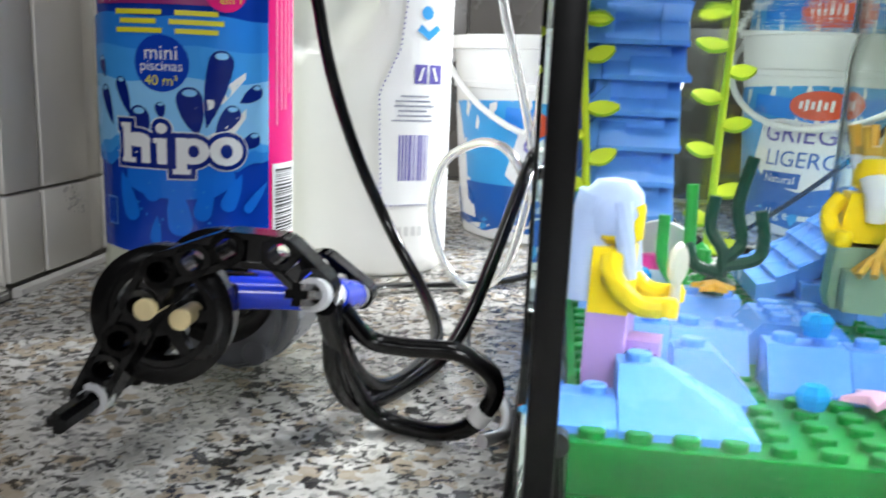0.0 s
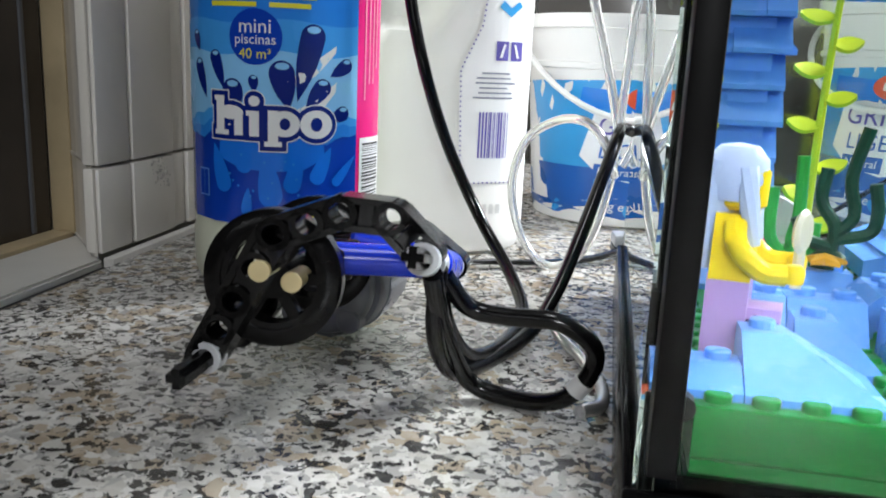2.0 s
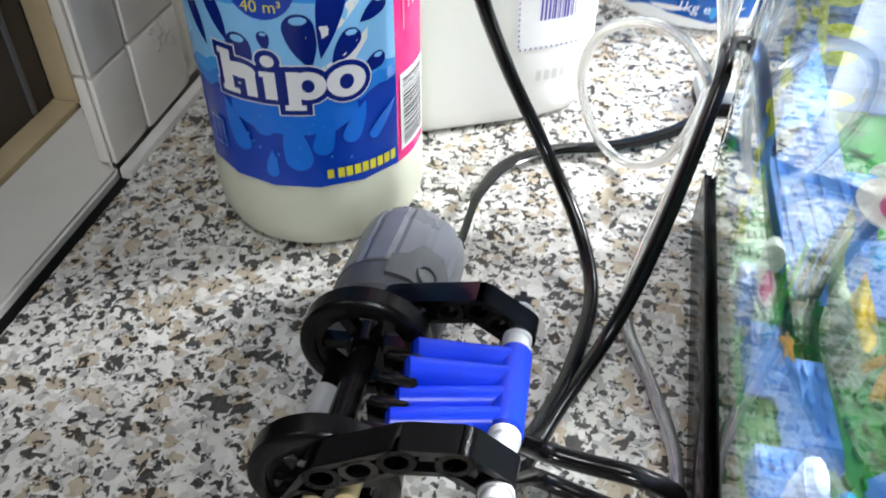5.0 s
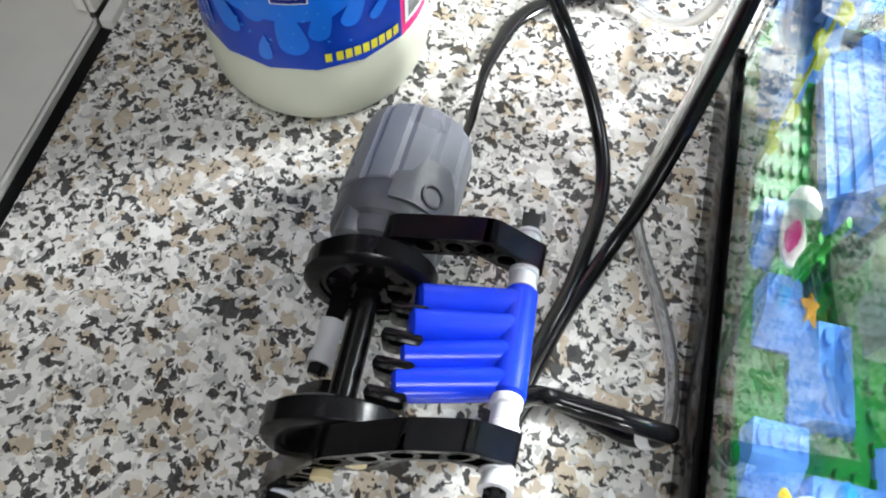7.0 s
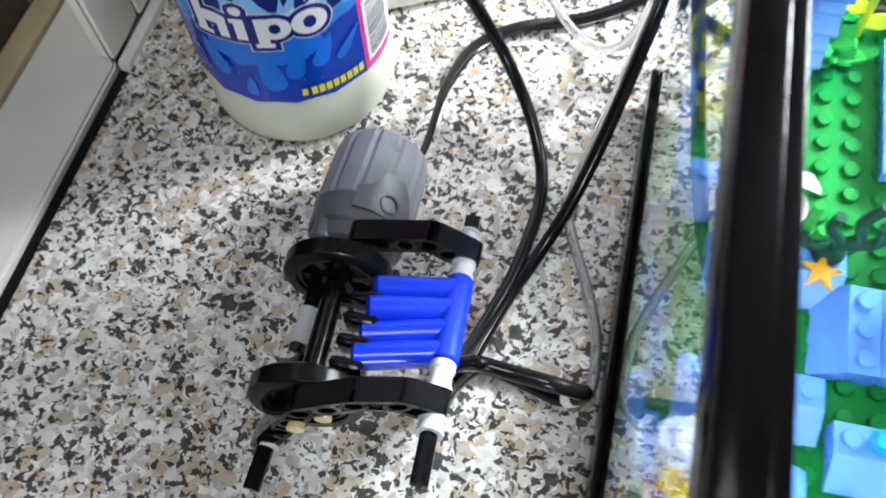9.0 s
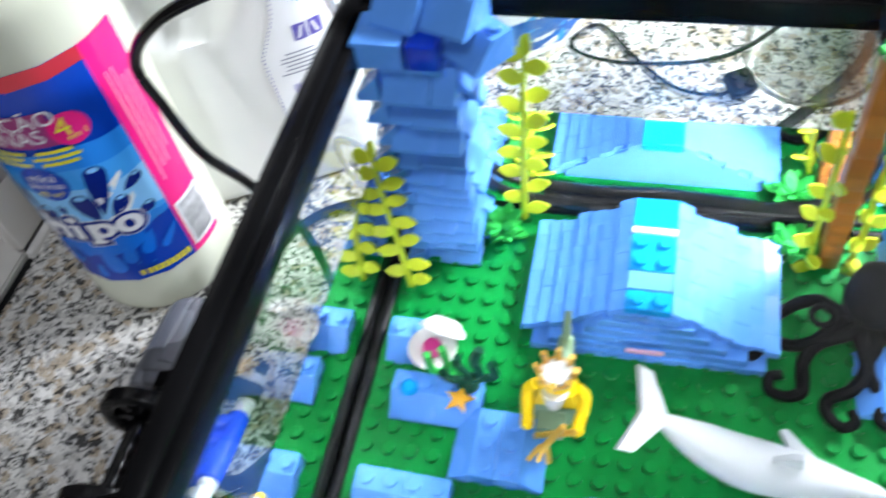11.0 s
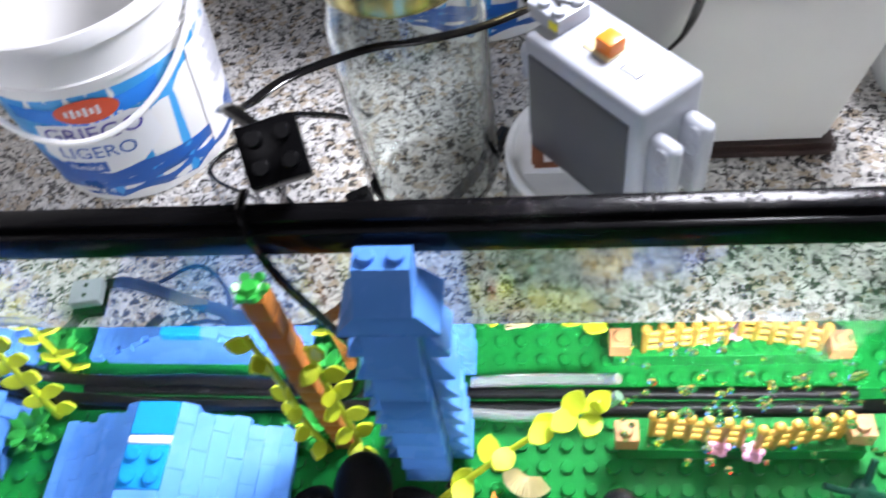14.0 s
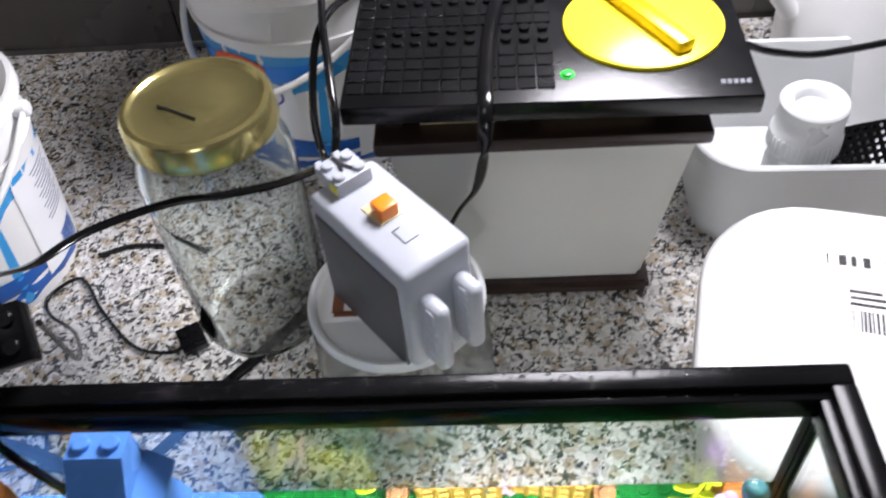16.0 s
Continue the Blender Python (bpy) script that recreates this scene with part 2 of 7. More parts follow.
# ---------------------------------------------------------------- mesh helpers
def mesh_of(name, bm, mats, smooth=40):
    me = bpy.data.meshes.new(name)
    bm.normal_update()
    for f_ in bm.faces:
        f_.smooth = bool(smooth)
    bm.to_mesh(me)
    bm.free()
    for m in mats if isinstance(mats, (list, tuple)) else (mats,):
        me.materials.append(m)
    if smooth:
        me.set_sharp_from_angle(angle=radians(smooth))
    return me


def part(name, bm, material, parent=None, label="", smooth=40):
    ob = new(name, mesh_of(name, bm, material, smooth))
    ob.parent = parent
    if label:
        tagged(ob, label)
    return ob


def thing(name, label, category, at=(0, 0, 0), rz=0, group="", kind=""):
    ob = new(name)
    ob.empty_display_size = 0.01
    ob.matrix_world = pose(*at, 0, 0, rz)
    return tagged(ob, label, category, group, kind)


def box(bm, x0, x1, y0, y1, z0, z1, bevel=0.0, mi=0, seg=2):
    r = bmesh.ops.create_cube(bm, size=1.0)
    for v in r["verts"]:
        v.co = Vector((x0 + (v.co.x + 0.5) * (x1 - x0), y0 + (v.co.y + 0.5) * (y1 - y0), z0 + (v.co.z + 0.5) * (z1 - z0)))
    faces = list({f_ for v in r["verts"] for f_ in v.link_faces})
    if bevel:
        e = list({e_ for f_ in faces for e_ in f_.edges})
        res = bmesh.ops.bevel(bm, geom=e, offset=bevel, segments=seg, affect="EDGES", profile=0.5)
        faces = list({f_ for v in res["verts"] for f_ in v.link_faces} | {f_ for f_ in faces if f_.is_valid})
    for f_ in faces:
        f_.material_index = mi
    return faces


def lathe(bm, profile, seg=48, m=None, mi=0, close=False):
    """Turns (radius, height) pairs round z."""
    rings = []
    for r, z in profile:
        if r < 1e-6:
            rings.append([bm.verts.new((0, 0, z))])
        else:
            rings.append([bm.verts.new((r * math.cos(2 * math.pi * k / seg), r * math.sin(2 * math.pi * k / seg), z)) for k in range(seg)])
    for a, c in zip(rings, rings[1:]):
        for k in range(seg):
            j = (k + 1) % seg
            if len(a) == 1 and len(c) == 1:
                continue
            vs = [a[0], c[j], c[k]] if len(a) == 1 else [a[k], a[j], c[0]] if len(c) == 1 else [a[k], a[j], c[j], c[k]]
            bm.faces.new(vs).material_index = mi
    verts = [v for r_ in rings for v in r_]
    if m is not None:
        bmesh.ops.transform(bm, matrix=m, verts=verts)
    return verts


def rod(bm, a, c, r, seg=12, mi=0, bevel=0.0):
    """A capped cylinder from a to c."""
    a, c = Vector(a), Vector(c)
    d = c - a
    n = d.length
    m = Matrix.Translation(a) @ d.to_track_quat("Z", "Y").to_matrix().to_4x4()
    e = min(bevel, r * 0.5)
    prof = [(0, 0), (r - e, 0), (r, e), (r, n - e), (r - e, n), (0, n)] if e else [(0, 0), (r, 0), (r, n), (0, n)]
    return lathe(bm, prof, seg, m, mi)


def smooth_path(pts, per=8):
    """A Catmull-Rom line through the points."""
    p = [Vector(q) for q in pts]
    p = [p[0] * 2 - p[1]] + p + [p[-1] * 2 - p[-2]]
    out = []
    for i in range(1, len(p) - 2):
        for k in range(per):
            t = k / per
            out.append(0.5 * ((2 * p[i]) + (p[i + 1] - p[i - 1]) * t + (2 * p[i - 1] - 5 * p[i] + 4 * p[i + 1] - p[i + 2]) * t * t + (3 * p[i] - p[i - 1] - 3 * p[i + 1] + p[i + 2]) * t ** 3))
    out.append(p[-2])
    return out


def sweep(bm, line, radius, seg=10, mi=0, flat=1.0, taper=None):
    """A tube along a line of points; flat squeezes it, taper(u) scales the radius."""
    pts = [Vector(q) for q in line]
    rings = []
    up = Vector((0, 0, 1))
    last = None
    for i, q in enumerate(pts):
        t = (pts[min(i + 1, len(pts) - 1)] - pts[max(i - 1, 0)]).normalized()
        side = t.cross(up)
        if side.length < 0.05:
            side = last or Vector((1, 0, 0))
        side = (side - t * side.dot(t)).normalized()
        if last is not None and side.dot(last) < 0:
            side = -side
        last = side
        nrm = side.cross(t).normalized()
        r = radius * (taper(i / (len(pts) - 1)) if taper else 1.0)
        rings.append([bm.verts.new(q + side * (r * math.cos(2 * math.pi * k / seg)) + nrm * (r * flat * math.sin(2 * math.pi * k / seg))) for k in range(seg)])
    for a, c in zip(rings, rings[1:]):
        for k in range(seg):
            bm.faces.new((a[k], a[(k + 1) % seg], c[(k + 1) % seg], c[k])).material_index = mi
    bm.faces.new(rings[0][::-1]).material_index = mi
    bm.faces.new(rings[-1]).material_index = mi


def prism(bm, outline, a, c, axis="y", mi=0):
    """Extrudes a 2D outline: axis y: outline is (x, z); axis x: (y, z); axis z: (x, y)."""
    def put(p, s):
        return {"y": (p[0], s, p[1]), "x": (s, p[0], p[1]), "z": (p[0], p[1], s)}[axis]
    lo = [bm.verts.new(put(p, a)) for p in outline]
    hi = [bm.verts.new(put(p, c)) for p in outline]
    fs = [bm.faces.new(lo), bm.faces.new(hi)]
    for k in range(len(lo)):
        j = (k + 1) % len(lo)
        fs.append(bm.faces.new((lo[k], lo[j], hi[j], hi[k])))
    for f_ in fs:
        f_.material_index = mi
    bmesh.ops.recalc_face_normals(bm, faces=fs)
    return lo + hi


def shift(bm, verts, m):
    bmesh.ops.transform(bm, matrix=m, verts=verts)


U = 0.008      # stud pitch
BH = 0.0096    # brick height


def stud(bm, x, y, z, seg=12, mi=0):
    lathe(bm, [(0.0024, 0), (0.0024, 0.0014), (0.0021, 0.0017), (0, 0.0017)], seg, Matrix.Translation((x, y, z)), mi)


def brick_bm(nx, ny, h=BH, studs=True):
    """A brick with its corner at the origin."""
    bm = bmesh.new()
    g = 0.0001
    box(bm, g, nx * U - g, g, ny * U - g, 0, h - 0.00005, 0.00025, seg=1)
    if studs:
        for i in range(nx):
            for j in range(ny):
                stud(bm, (i + 0.5) * U, (j + 0.5) * U, h)
    return bm


def slope_bm(n, depth=2, h=BH, top=1):
    """A slope n studs wide (x), falling towards -y, with a studded ledge of `top` studs at the back."""
    bm = bmesh.new()
    g, d = 0.0001, depth * U
    lip = 0.0015
    y1 = d - top * U
    prism(bm, [(g, 0), (d - g, 0), (d - g, h), (y1, h), (g, lip)], g, n * U - g, "x")
    for i in range(n):
        for j in range(top):
            stud(bm, (i + 0.5) * U, y1 + (j + 0.5) * U, h)
    return bm

# ---------------------------------------------------------------- the room
bm = bmesh.new()
box(bm, -0.2085, 1.6, -1.2, 0.62, -0.03, 0.0, 0.0015)
tagged(part("countertop", bm, GRANITE), "polished white, black and tan speckled granite countertop", "countertop", kind="structure")

# white glazed wall beside the counter, with a dark window behind a splayed white jamb
WX = -0.2140
wall_left = thing("wall_left", "white glazed tile wall with grey joints beside the counter", "wall", kind="structure")
bm = bmesh.new()
prism(bm, [(WX - 0.0070, 0.1790), (WX - 0.0070, 0.75), (-0.36, 0.75), (-0.36, 0.2300), (-0.2640, 0.2300), (-0.2640, 0.2195), (-0.2560, 0.2195)], -0.03, 1.3, "z")
box(bm, -0.36, -0.2660, -1.2, 0.2298, -0.03, -0.0105)
box(bm, -0.36, -0.2275, -1.2, 0.1755, 0.9, 1.3)
part("grout_bed", bm, GROUT, wall_left)
tile_mesh = {}


def tile(w, h_):
    key = (round(w, 4), round(h_, 4))
    if key not in tile_mesh:
        b_ = bmesh.new()
        box(b_, -0.008, 0, 0, w, 0, h_, 0.0012, seg=2)
        tile_mesh[key] = mesh_of("tile", b_, TILE)
    return tile_mesh[key]


for y0, w, lean in ((0.1765, 0.0243, 0.0), (0.2022, 0.0360, 0.0006), (0.2396, 0.0118, -0.0012), (0.2528, 0.1480, 0.0), (0.4022, 0.1480, 0.0), (0.5516, 0.0690, 0.0)):
    for k in range(6):
        ob = new("tile", tile(w, 0.1990 if k else 0.0365))
        ob.parent = wall_left
        ob.location = (WX + lean, y0, 0.0030 if not k else 0.0405 + 0.2 * (k - 1))
# a chipped, sooty patch on a tile
bm = bmesh.new()
rng = random.Random(4)
for k in range(60):
    a, r = rng.random() * 6.3, 0.0075 * rng.random() ** 0.7
    y, z, s = 0.2225 + 1.1 * r * math.cos(a) + 0.004 * rng.random(), 0.0320 + r * math.sin(a) - 0.35 * r * math.cos(a), 0.0003 + 0.0009 * rng.random() ** 2
    lathe(bm, [(0, 0.0), (s, -0.0002), (s * 0.6, 0.0003), (0, 0.0004)], 7, Matrix.Translation((WX + 0.0007, y, z)) @ pose(0, 0, 0, 0, 90, 0))
part("stain", bm, plastic("soot", (0.48, 0.46, 0.43), 0.8, 0.4, 0.1, 900), wall_left, "grey chipped soot stain")

window_1 = thing("window_1", "white painted window frame round a dark glass pane", "window", kind="structure")
bm = bmesh.new()
prism(bm, [(-0.2142, -1.2), (-0.2142, 0.1760), (-0.2520, 0.2155), (-0.2520, -1.2)], -0.0150, 0.0012, "z")
bmesh.ops.bevel(bm, geom=bm.edges[:], offset=0.0012, segments=2, affect="EDGES")
part("window_sill", bm, FRAME_WHITE, window_1, "white painted flat sill board")
for z0, z1 in ((0.0016, 0.0400), (0.0405, 0.90)):
    bm = bmesh.new()
    prism(bm, [(-0.2152, 0.1752), (-0.2525, 0.2142), (-0.2560, 0.2190), (-0.2205, 0.1785)], z0, z1, "z")
    bmesh.ops.bevel(bm, geom=bm.edges[:], offset=0.0006, segments=2, affect="EDGES")
    part("reveal_tile", bm, TILE, window_1, "white glazed splayed jamb tile")
bm = bmesh.new()
box(bm, -0.2640, -0.2523, 0.2128, 0.2185, 0.0010, 0.90, 0.0010)
box(bm, -0.2640, -0.2523, -1.2, 0.2126, -0.0100, 0.0030, 0.0010)
part("seal", bm, FRAME_EDGE, window_1, "yellowed rubber seal")
bm = bmesh.new()
box(bm, -0.2655, -0.2630, 0.1985, 0.2010, 0.0035, 0.90, 0.0005)
part("glazing_bead", bm, GREY_DARK, window_1, "thin dark metal glazing bead")
bm = bmesh.new()
box(bm, -0.2760, -0.2642, -1.2, 0.2126, -0.0090, 0.90)
part("pane", bm, DARK_PANE, window_1)
bm = bmesh.new()
box(bm, -0.2138, -0.2086, -1.2, 0.1755, -0.0300, -0.0022)
part("shadow_gap", bm, SILICONE, window_1, "dark sealing strip along the frame")
bm = bmesh.new()
box(bm, -0.2138, -0.2086, 0.1760, 0.62, -0.0250, 0.0018, 0.0008)
tagged(part("trim", bm, GROUT), "grey sealing joint between counter and tiles", "trim", kind="structure")

# back wall, other walls and ceiling of the kitchen
wall_back = thing("wall_back", "dark tiled kitchen wall behind the counter", "wall", kind="structure")
bm = bmesh.new()
box(bm, -0.36, 2.6, 0.6305, 0.75, -0.03, 1.3)
part("grout_bed", bm, GROUT, wall_back)
bm_t = bmesh.new()
box(bm_t, 0, 0.1485, -0.008, 0, 0, 0.1985, 0.0012, seg=2)
back_tile = mesh_of("tile", bm_t, plastic("dark_tile", (0.06, 0.055, 0.05), 0.25, 0.15, 0.03, 120))
for i in range(10):
    for k in range(3):
        ob = new("tile", back_tile)
        ob.parent = wall_back
        ob.location = (-0.2275 + 0.15 * i, 0.6303, 0.002 + 0.2 * k)
bm = bmesh.new()
box(bm, -0.36, 2.6, -3.2, 0.75, 2.45, 2.55)
tagged(part("ceiling", bm, plastic("ceiling_paint", (0.30, 0.30, 0.30), 0.8, 0.04, 0.05, 80)), "plain white kitchen ceiling", "ceiling", kind="structure")
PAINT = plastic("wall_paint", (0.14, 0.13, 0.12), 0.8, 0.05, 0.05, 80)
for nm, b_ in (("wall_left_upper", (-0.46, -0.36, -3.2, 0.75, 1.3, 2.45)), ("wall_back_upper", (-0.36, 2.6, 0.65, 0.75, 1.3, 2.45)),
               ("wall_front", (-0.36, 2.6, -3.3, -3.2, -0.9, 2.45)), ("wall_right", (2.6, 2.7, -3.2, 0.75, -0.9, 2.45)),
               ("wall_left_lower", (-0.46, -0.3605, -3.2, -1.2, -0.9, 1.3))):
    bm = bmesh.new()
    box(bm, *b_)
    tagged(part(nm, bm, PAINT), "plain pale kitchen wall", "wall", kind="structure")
bm = bmesh.new()
box(bm, -0.46, 2.6, -3.2, 0.75, -1.0, -0.9)
tagged(part("floor", bm, plastic("floor_tile", (0.14, 0.12, 0.10), 0.5, 0.1, 0.05, 40)), "plain brownish kitchen floor", "floor", kind="structure")
bm = bmesh.new()
box(bm, -0.34, 1.6, -0.6, 0.62, -0.9, -0.0305)
tagged(part("base_cabinet", bm, CANISTER_WHITE), "white kitchen base cabinet under the granite counter", "cabinet", kind="structure")

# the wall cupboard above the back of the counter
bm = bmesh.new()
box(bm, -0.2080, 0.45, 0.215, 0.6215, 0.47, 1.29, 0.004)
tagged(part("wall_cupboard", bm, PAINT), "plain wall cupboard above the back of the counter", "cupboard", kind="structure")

# ---------------------------------------------------------------- the tank
TX, TY0, TY1, TZ = 0.398, -0.003, 0.198, 0.169
ZG = 0.036      # ground inside
ZW = 0.113      # water level
T = 0.004       # glass thickness
tank = thing("fish_tank", "rectangular glass fish tank with black plastic top rim and base", "fish tank")
for nm, b_ in (("front_glass", (0.0072, TX - 0.0072, TY0 + 0.0015, TY0 + 0.0055)), ("rear_glass", (0.0015, TX - 0.0015, TY1 - 0.0055, TY1 - 0.0015)),
               ("side_glass", (0.0015, 0.0055, TY0 + 0.0082, TY1 - 0.0082)), ("side_glass", (TX - 0.0055, TX - 0.0015, TY0 + 0.0082, TY1 - 0.0082))):
    bm = bmesh.new()
    box(bm, *b_, 0.006, 0.1655)
    ob = part(nm, bm, FRONT_GLASS if nm == "front_glass" else GLASS, tank, "clear glass pane with greenish edges", smooth=0)
    ob.visible_shadow = False
# top rim: a black angle profile
rim_out, rim_in = 0.0, 0.0068
bm = bmesh.new()


def ring_frame(bm, x0, x1, y0, y1, w, z0, z1, bevel):
    box(bm, x0, x1, y0, y0 + w, z0, z1, bevel)
    box(bm, x0, x1, y1 - w, y1, z0, z1, bevel)
    box(bm, x0, x0 + w, y0 + w - 0.0002, y1 - w + 0.0002, z0, z1, bevel)
    box(bm, x1 - w, x1, y0 + w - 0.0002, y1 - w + 0.0002, z0, z1, bevel)


ring_frame(bm, 0, TX, TY0, TY1, 0.0068, 0.1665, TZ, 0.0009)
part("top_rim", bm, RIM_BLACK, tank, "wet black plastic rim")
bm = bmesh.new()
ring_frame(bm, 0.0058, TX - 0.0058, TY0 + 0.0058, TY1 - 0.0058, 0.0042, 0.1575, 0.1667, 0.0006)
part("inner_lip", bm, RIM_BLACK, tank)
bm = bmesh.new()
ring_frame(bm, 0, TX, TY0, TY1, 0.0014, 0.1575, 0.1668, 0.0005)
part("outer_lip", bm, RIM_BLACK, tank)
bm = bmesh.new()
ring_frame(bm, -0.0005, TX + 0.0005, TY0 - 0.0005, TY1 + 0.0005, 0.0019, 0.0, 0.0215, 0.0006)
box(bm, 0.001, TX - 0.001, TY0 + 0.001, TY1 - 0.001, 0.0, 0.0058)
part("base_trim", bm, RIM_BLACK, tank, "black plastic base trim")
for x, y in ((0.0056, TY0 + 0.0056), (0.0056, TY1 - 0.0056), (TX - 0.0056, TY0 + 0.0056), (TX - 0.0056, TY1 - 0.0056)):
    bm = bmesh.new()
    sx, sy = (1 if x < 0.2 else -1), (1 if y < 0.1 else -1)
    box(bm, min(x - sx * 0.0024, x + sx * 0.0028), max(x - sx * 0.0024, x + sx * 0.0028), min(y - sy * 0.0043, y + sy * 0.0025), max(y - sy * 0.0043, y + sy * 0.0025), 0.0235, 0.157, 0.0006)
    box(bm, min(x, x + sx * 0.0022), max(x, x + sx * 0.0022), min(y + sy * 0.0002, y + sy * 0.0040), max(y + sy * 0.0002, y + sy * 0.0040), 0.0236, 0.1569, 0.0010)
    part("seam", bm, SILICONE, tank, "black silicone corner seam")
for a, c in (((0.0085, TY0 + 0.0065, ZG - 0.001), (0.0085, 0.150, ZG - 0.001)), ((0.06, TY1 - 0.009, ZG), (TX - 0.05, TY1 - 0.009, ZG))):
    bm = bmesh.new()
    rod(bm, a, c, 0.0024, 10)
    part("seam", bm, SILICONE, tank, "thick black silicone bead along the glass")
# water
bm = bmesh.new()
box(bm, 0.0057, TX - 0.0057, TY0 + 0.0057, TY1 - 0.0057, 0.0232, ZW)
for f_ in bm.faces:
    f_.material_index = 1 if f_.calc_center_median().z > ZW - 0.001 else 0
me_w = mesh_of("tank_water", bm, [WATER, WATER_TOP], 0)
water = tagged(new("tank_water", me_w), "clear still water filling two thirds of the fish tank", "water", kind="stuff")
water.visible_shadow = False

# ---------------------------------------------------------------- studded ground
ground = thing("green_baseplate", "bright green studded toy brick base under water", "toy baseplate")
GX0, GY0, NX, NY = 0.0105, 0.0035, 47, 23
bm = bmesh.new()
for i in range(0, NX, 8):
    n = min(8, NX - i)
    box(bm, GX0 + i * U + 0.0001, GX0 + (i + n) * U - 0.0001, GY0, GY0 + NY * U, 0.0235, ZG - 0.0097, 0.0002, seg=1)
part("lower_layer", bm, BRICK_GREEN, ground)
bm = bmesh.new()
box(bm, GX0, GX0 + NX * U, GY0, GY0 + NY * U, ZG - 0.0096, ZG, 0.0002, seg=1)
part("plate", bm, BRICK_GREEN, ground)
bm = bmesh.new()
for i in range(NX):
    for j in range(NY):
        stud(bm, GX0 + (i + 0.5) * U, GY0 + (j + 0.5) * U, ZG, 10)
tagged(part("studs", bm, BRICK_GREEN, ground), kind="stuff")

# splashed water drops on the rear rim
bm = bmesh.new()
rr = random.Random(31)
for k in range(240):
    x = 0.205 + 0.165 * rr.random()
    y = TY1 - 0.0066 + 0.0056 * rr.random()
    r = rr.uniform(0.0003, 0.0009)
    lathe(bm, [(r, 0), (r * 0.8, r * 0.32), (r * 0.4, r * 0.5), (0, r * 0.55)], 7, Matrix.Translation((x, y, TZ - 0.0001)))
for k in range(46):
    x = 0.14 + 0.20 * rr.random()
    r = rr.uniform(0.0006, 0.0013)
    lathe(bm, [(r, 0), (r * 0.8, r * 0.32), (r * 0.4, r * 0.5), (0, r * 0.55)], 7, pose(x, TY1 - 0.0069, rr.uniform(0.1585, 0.1675), 90, 0, 0))
rim_drops = tagged(part("rim_drops", bm, glassy("drop_water", (1, 1, 1), 1.33)), "fine water drops splashed on the black rim", "water drops", kind="stuff")
rim_drops.visible_shadow = False

# drops clinging to the inside of the rear glass above the water
bm = bmesh.new()
for k in range(260):
    r = rr.uniform(0.0003, 0.0008)
    x, z = 0.245 + 0.145 * rr.random() ** 0.7, rr.uniform(ZW + 0.002, 0.156)
    lathe(bm, [(r, 0), (r * 0.8, r * 0.32), (r * 0.4, r * 0.5), (0, r * 0.55)], 6, pose(x, TY1 - 0.0056, z, 90, 0, 0))
glass_drops = tagged(part("glass_drops", bm, glassy("clinging_water", (1, 1, 1), 1.33)), "fine water drops clinging to the rear glass", "water drops", kind="stuff")
glass_drops.visible_shadow = False

# ---------------------------------------------------------------- things on the counter
def text_bm(body, size, align="CENTER"):
    """The built-in font's letters as flat faces in x, y."""
    cu = bpy.data.curves.new("letters", "FONT")
    cu.body, cu.size, cu.align_x, cu.align_y, cu.resolution_u = body, size, align, "CENTER", 3
    ob = bpy.data.objects.new("letters", cu)
    me = ob.to_mesh()
    bm_ = bmesh.new()
    bm_.from_mesh(me)
    ob.to_mesh_clear()
    bpy.data.objects.remove(ob)
    bpy.data.curves.remove(cu)
    return bm_


def blob(bm, pts, at=(0, 0), mi=0):
    """A flat outline in x, y, filled."""
    vs = [bm.verts.new((at[0] + x, at[1] + y, 0)) for x, y in pts]
    f_ = bm.faces.new(vs)
    f_.material_index = mi
    return f_


def ellipse(rx, ry, n=20, a0=0.0):
    c, s = math.cos(a0), math.sin(a0)
    return [(rx * math.cos(t) * c - ry * math.sin(t) * s, rx * math.cos(t) * s + ry * math.sin(t) * c) for t in (2 * math.pi * k / n for k in range(n))]


def drop(r, length, ang):
    """A splash drop: round head, full shoulders, drawn out to a point."""
    out = []
    for k in range(17):
        a = math.pi * (k / 16)
        out.append((r * math.cos(a), r * math.sin(a)))
    side = [(0.97, 0.18), (0.86, 0.40), (0.66, 0.60), (0.40, 0.78), (0.16, 0.92)]
    out += [(-r * u, -length * v) for u, v in side] + [(0, -length)] + [(r * u, -length * v) for u, v in side[::-1]]
    c, s = math.cos(ang), math.sin(ang)
    return [(x * c - y * s, x * s + y * c) for x, y in out]


def rect(w, h_):
    return [(-w / 2, -h_ / 2), (w / 2, -h_ / 2), (w / 2, h_ / 2), (-w / 2, h_ / 2)]


def wrap(bm, radius_at, ang0, lift):
    """Bends a flat sheet (x along the round, y up) onto a round wall; ang0 is where x = 0 lies."""
    bmesh.ops.triangulate(bm, faces=bm.faces)
    for _ in range(3):
        long = [e for e in bm.edges if abs(e.verts[0].co.x - e.verts[1].co.x) > 0.006]
        if not long:
            break
        bmesh.ops.subdivide_edges(bm, edges=long, cuts=1)
        bmesh.ops.triangulate(bm, faces=bm.faces)
    for v in bm.verts:
        r = radius_at(v.co.y) + lift + v.co.z
        a = ang0 + v.co.x / radius_at(v.co.y)
        v.co = Vector((r * math.cos(a), r * math.sin(a), v.co.y))
    bmesh.ops.recalc_face_normals(bm, faces=bm.faces)


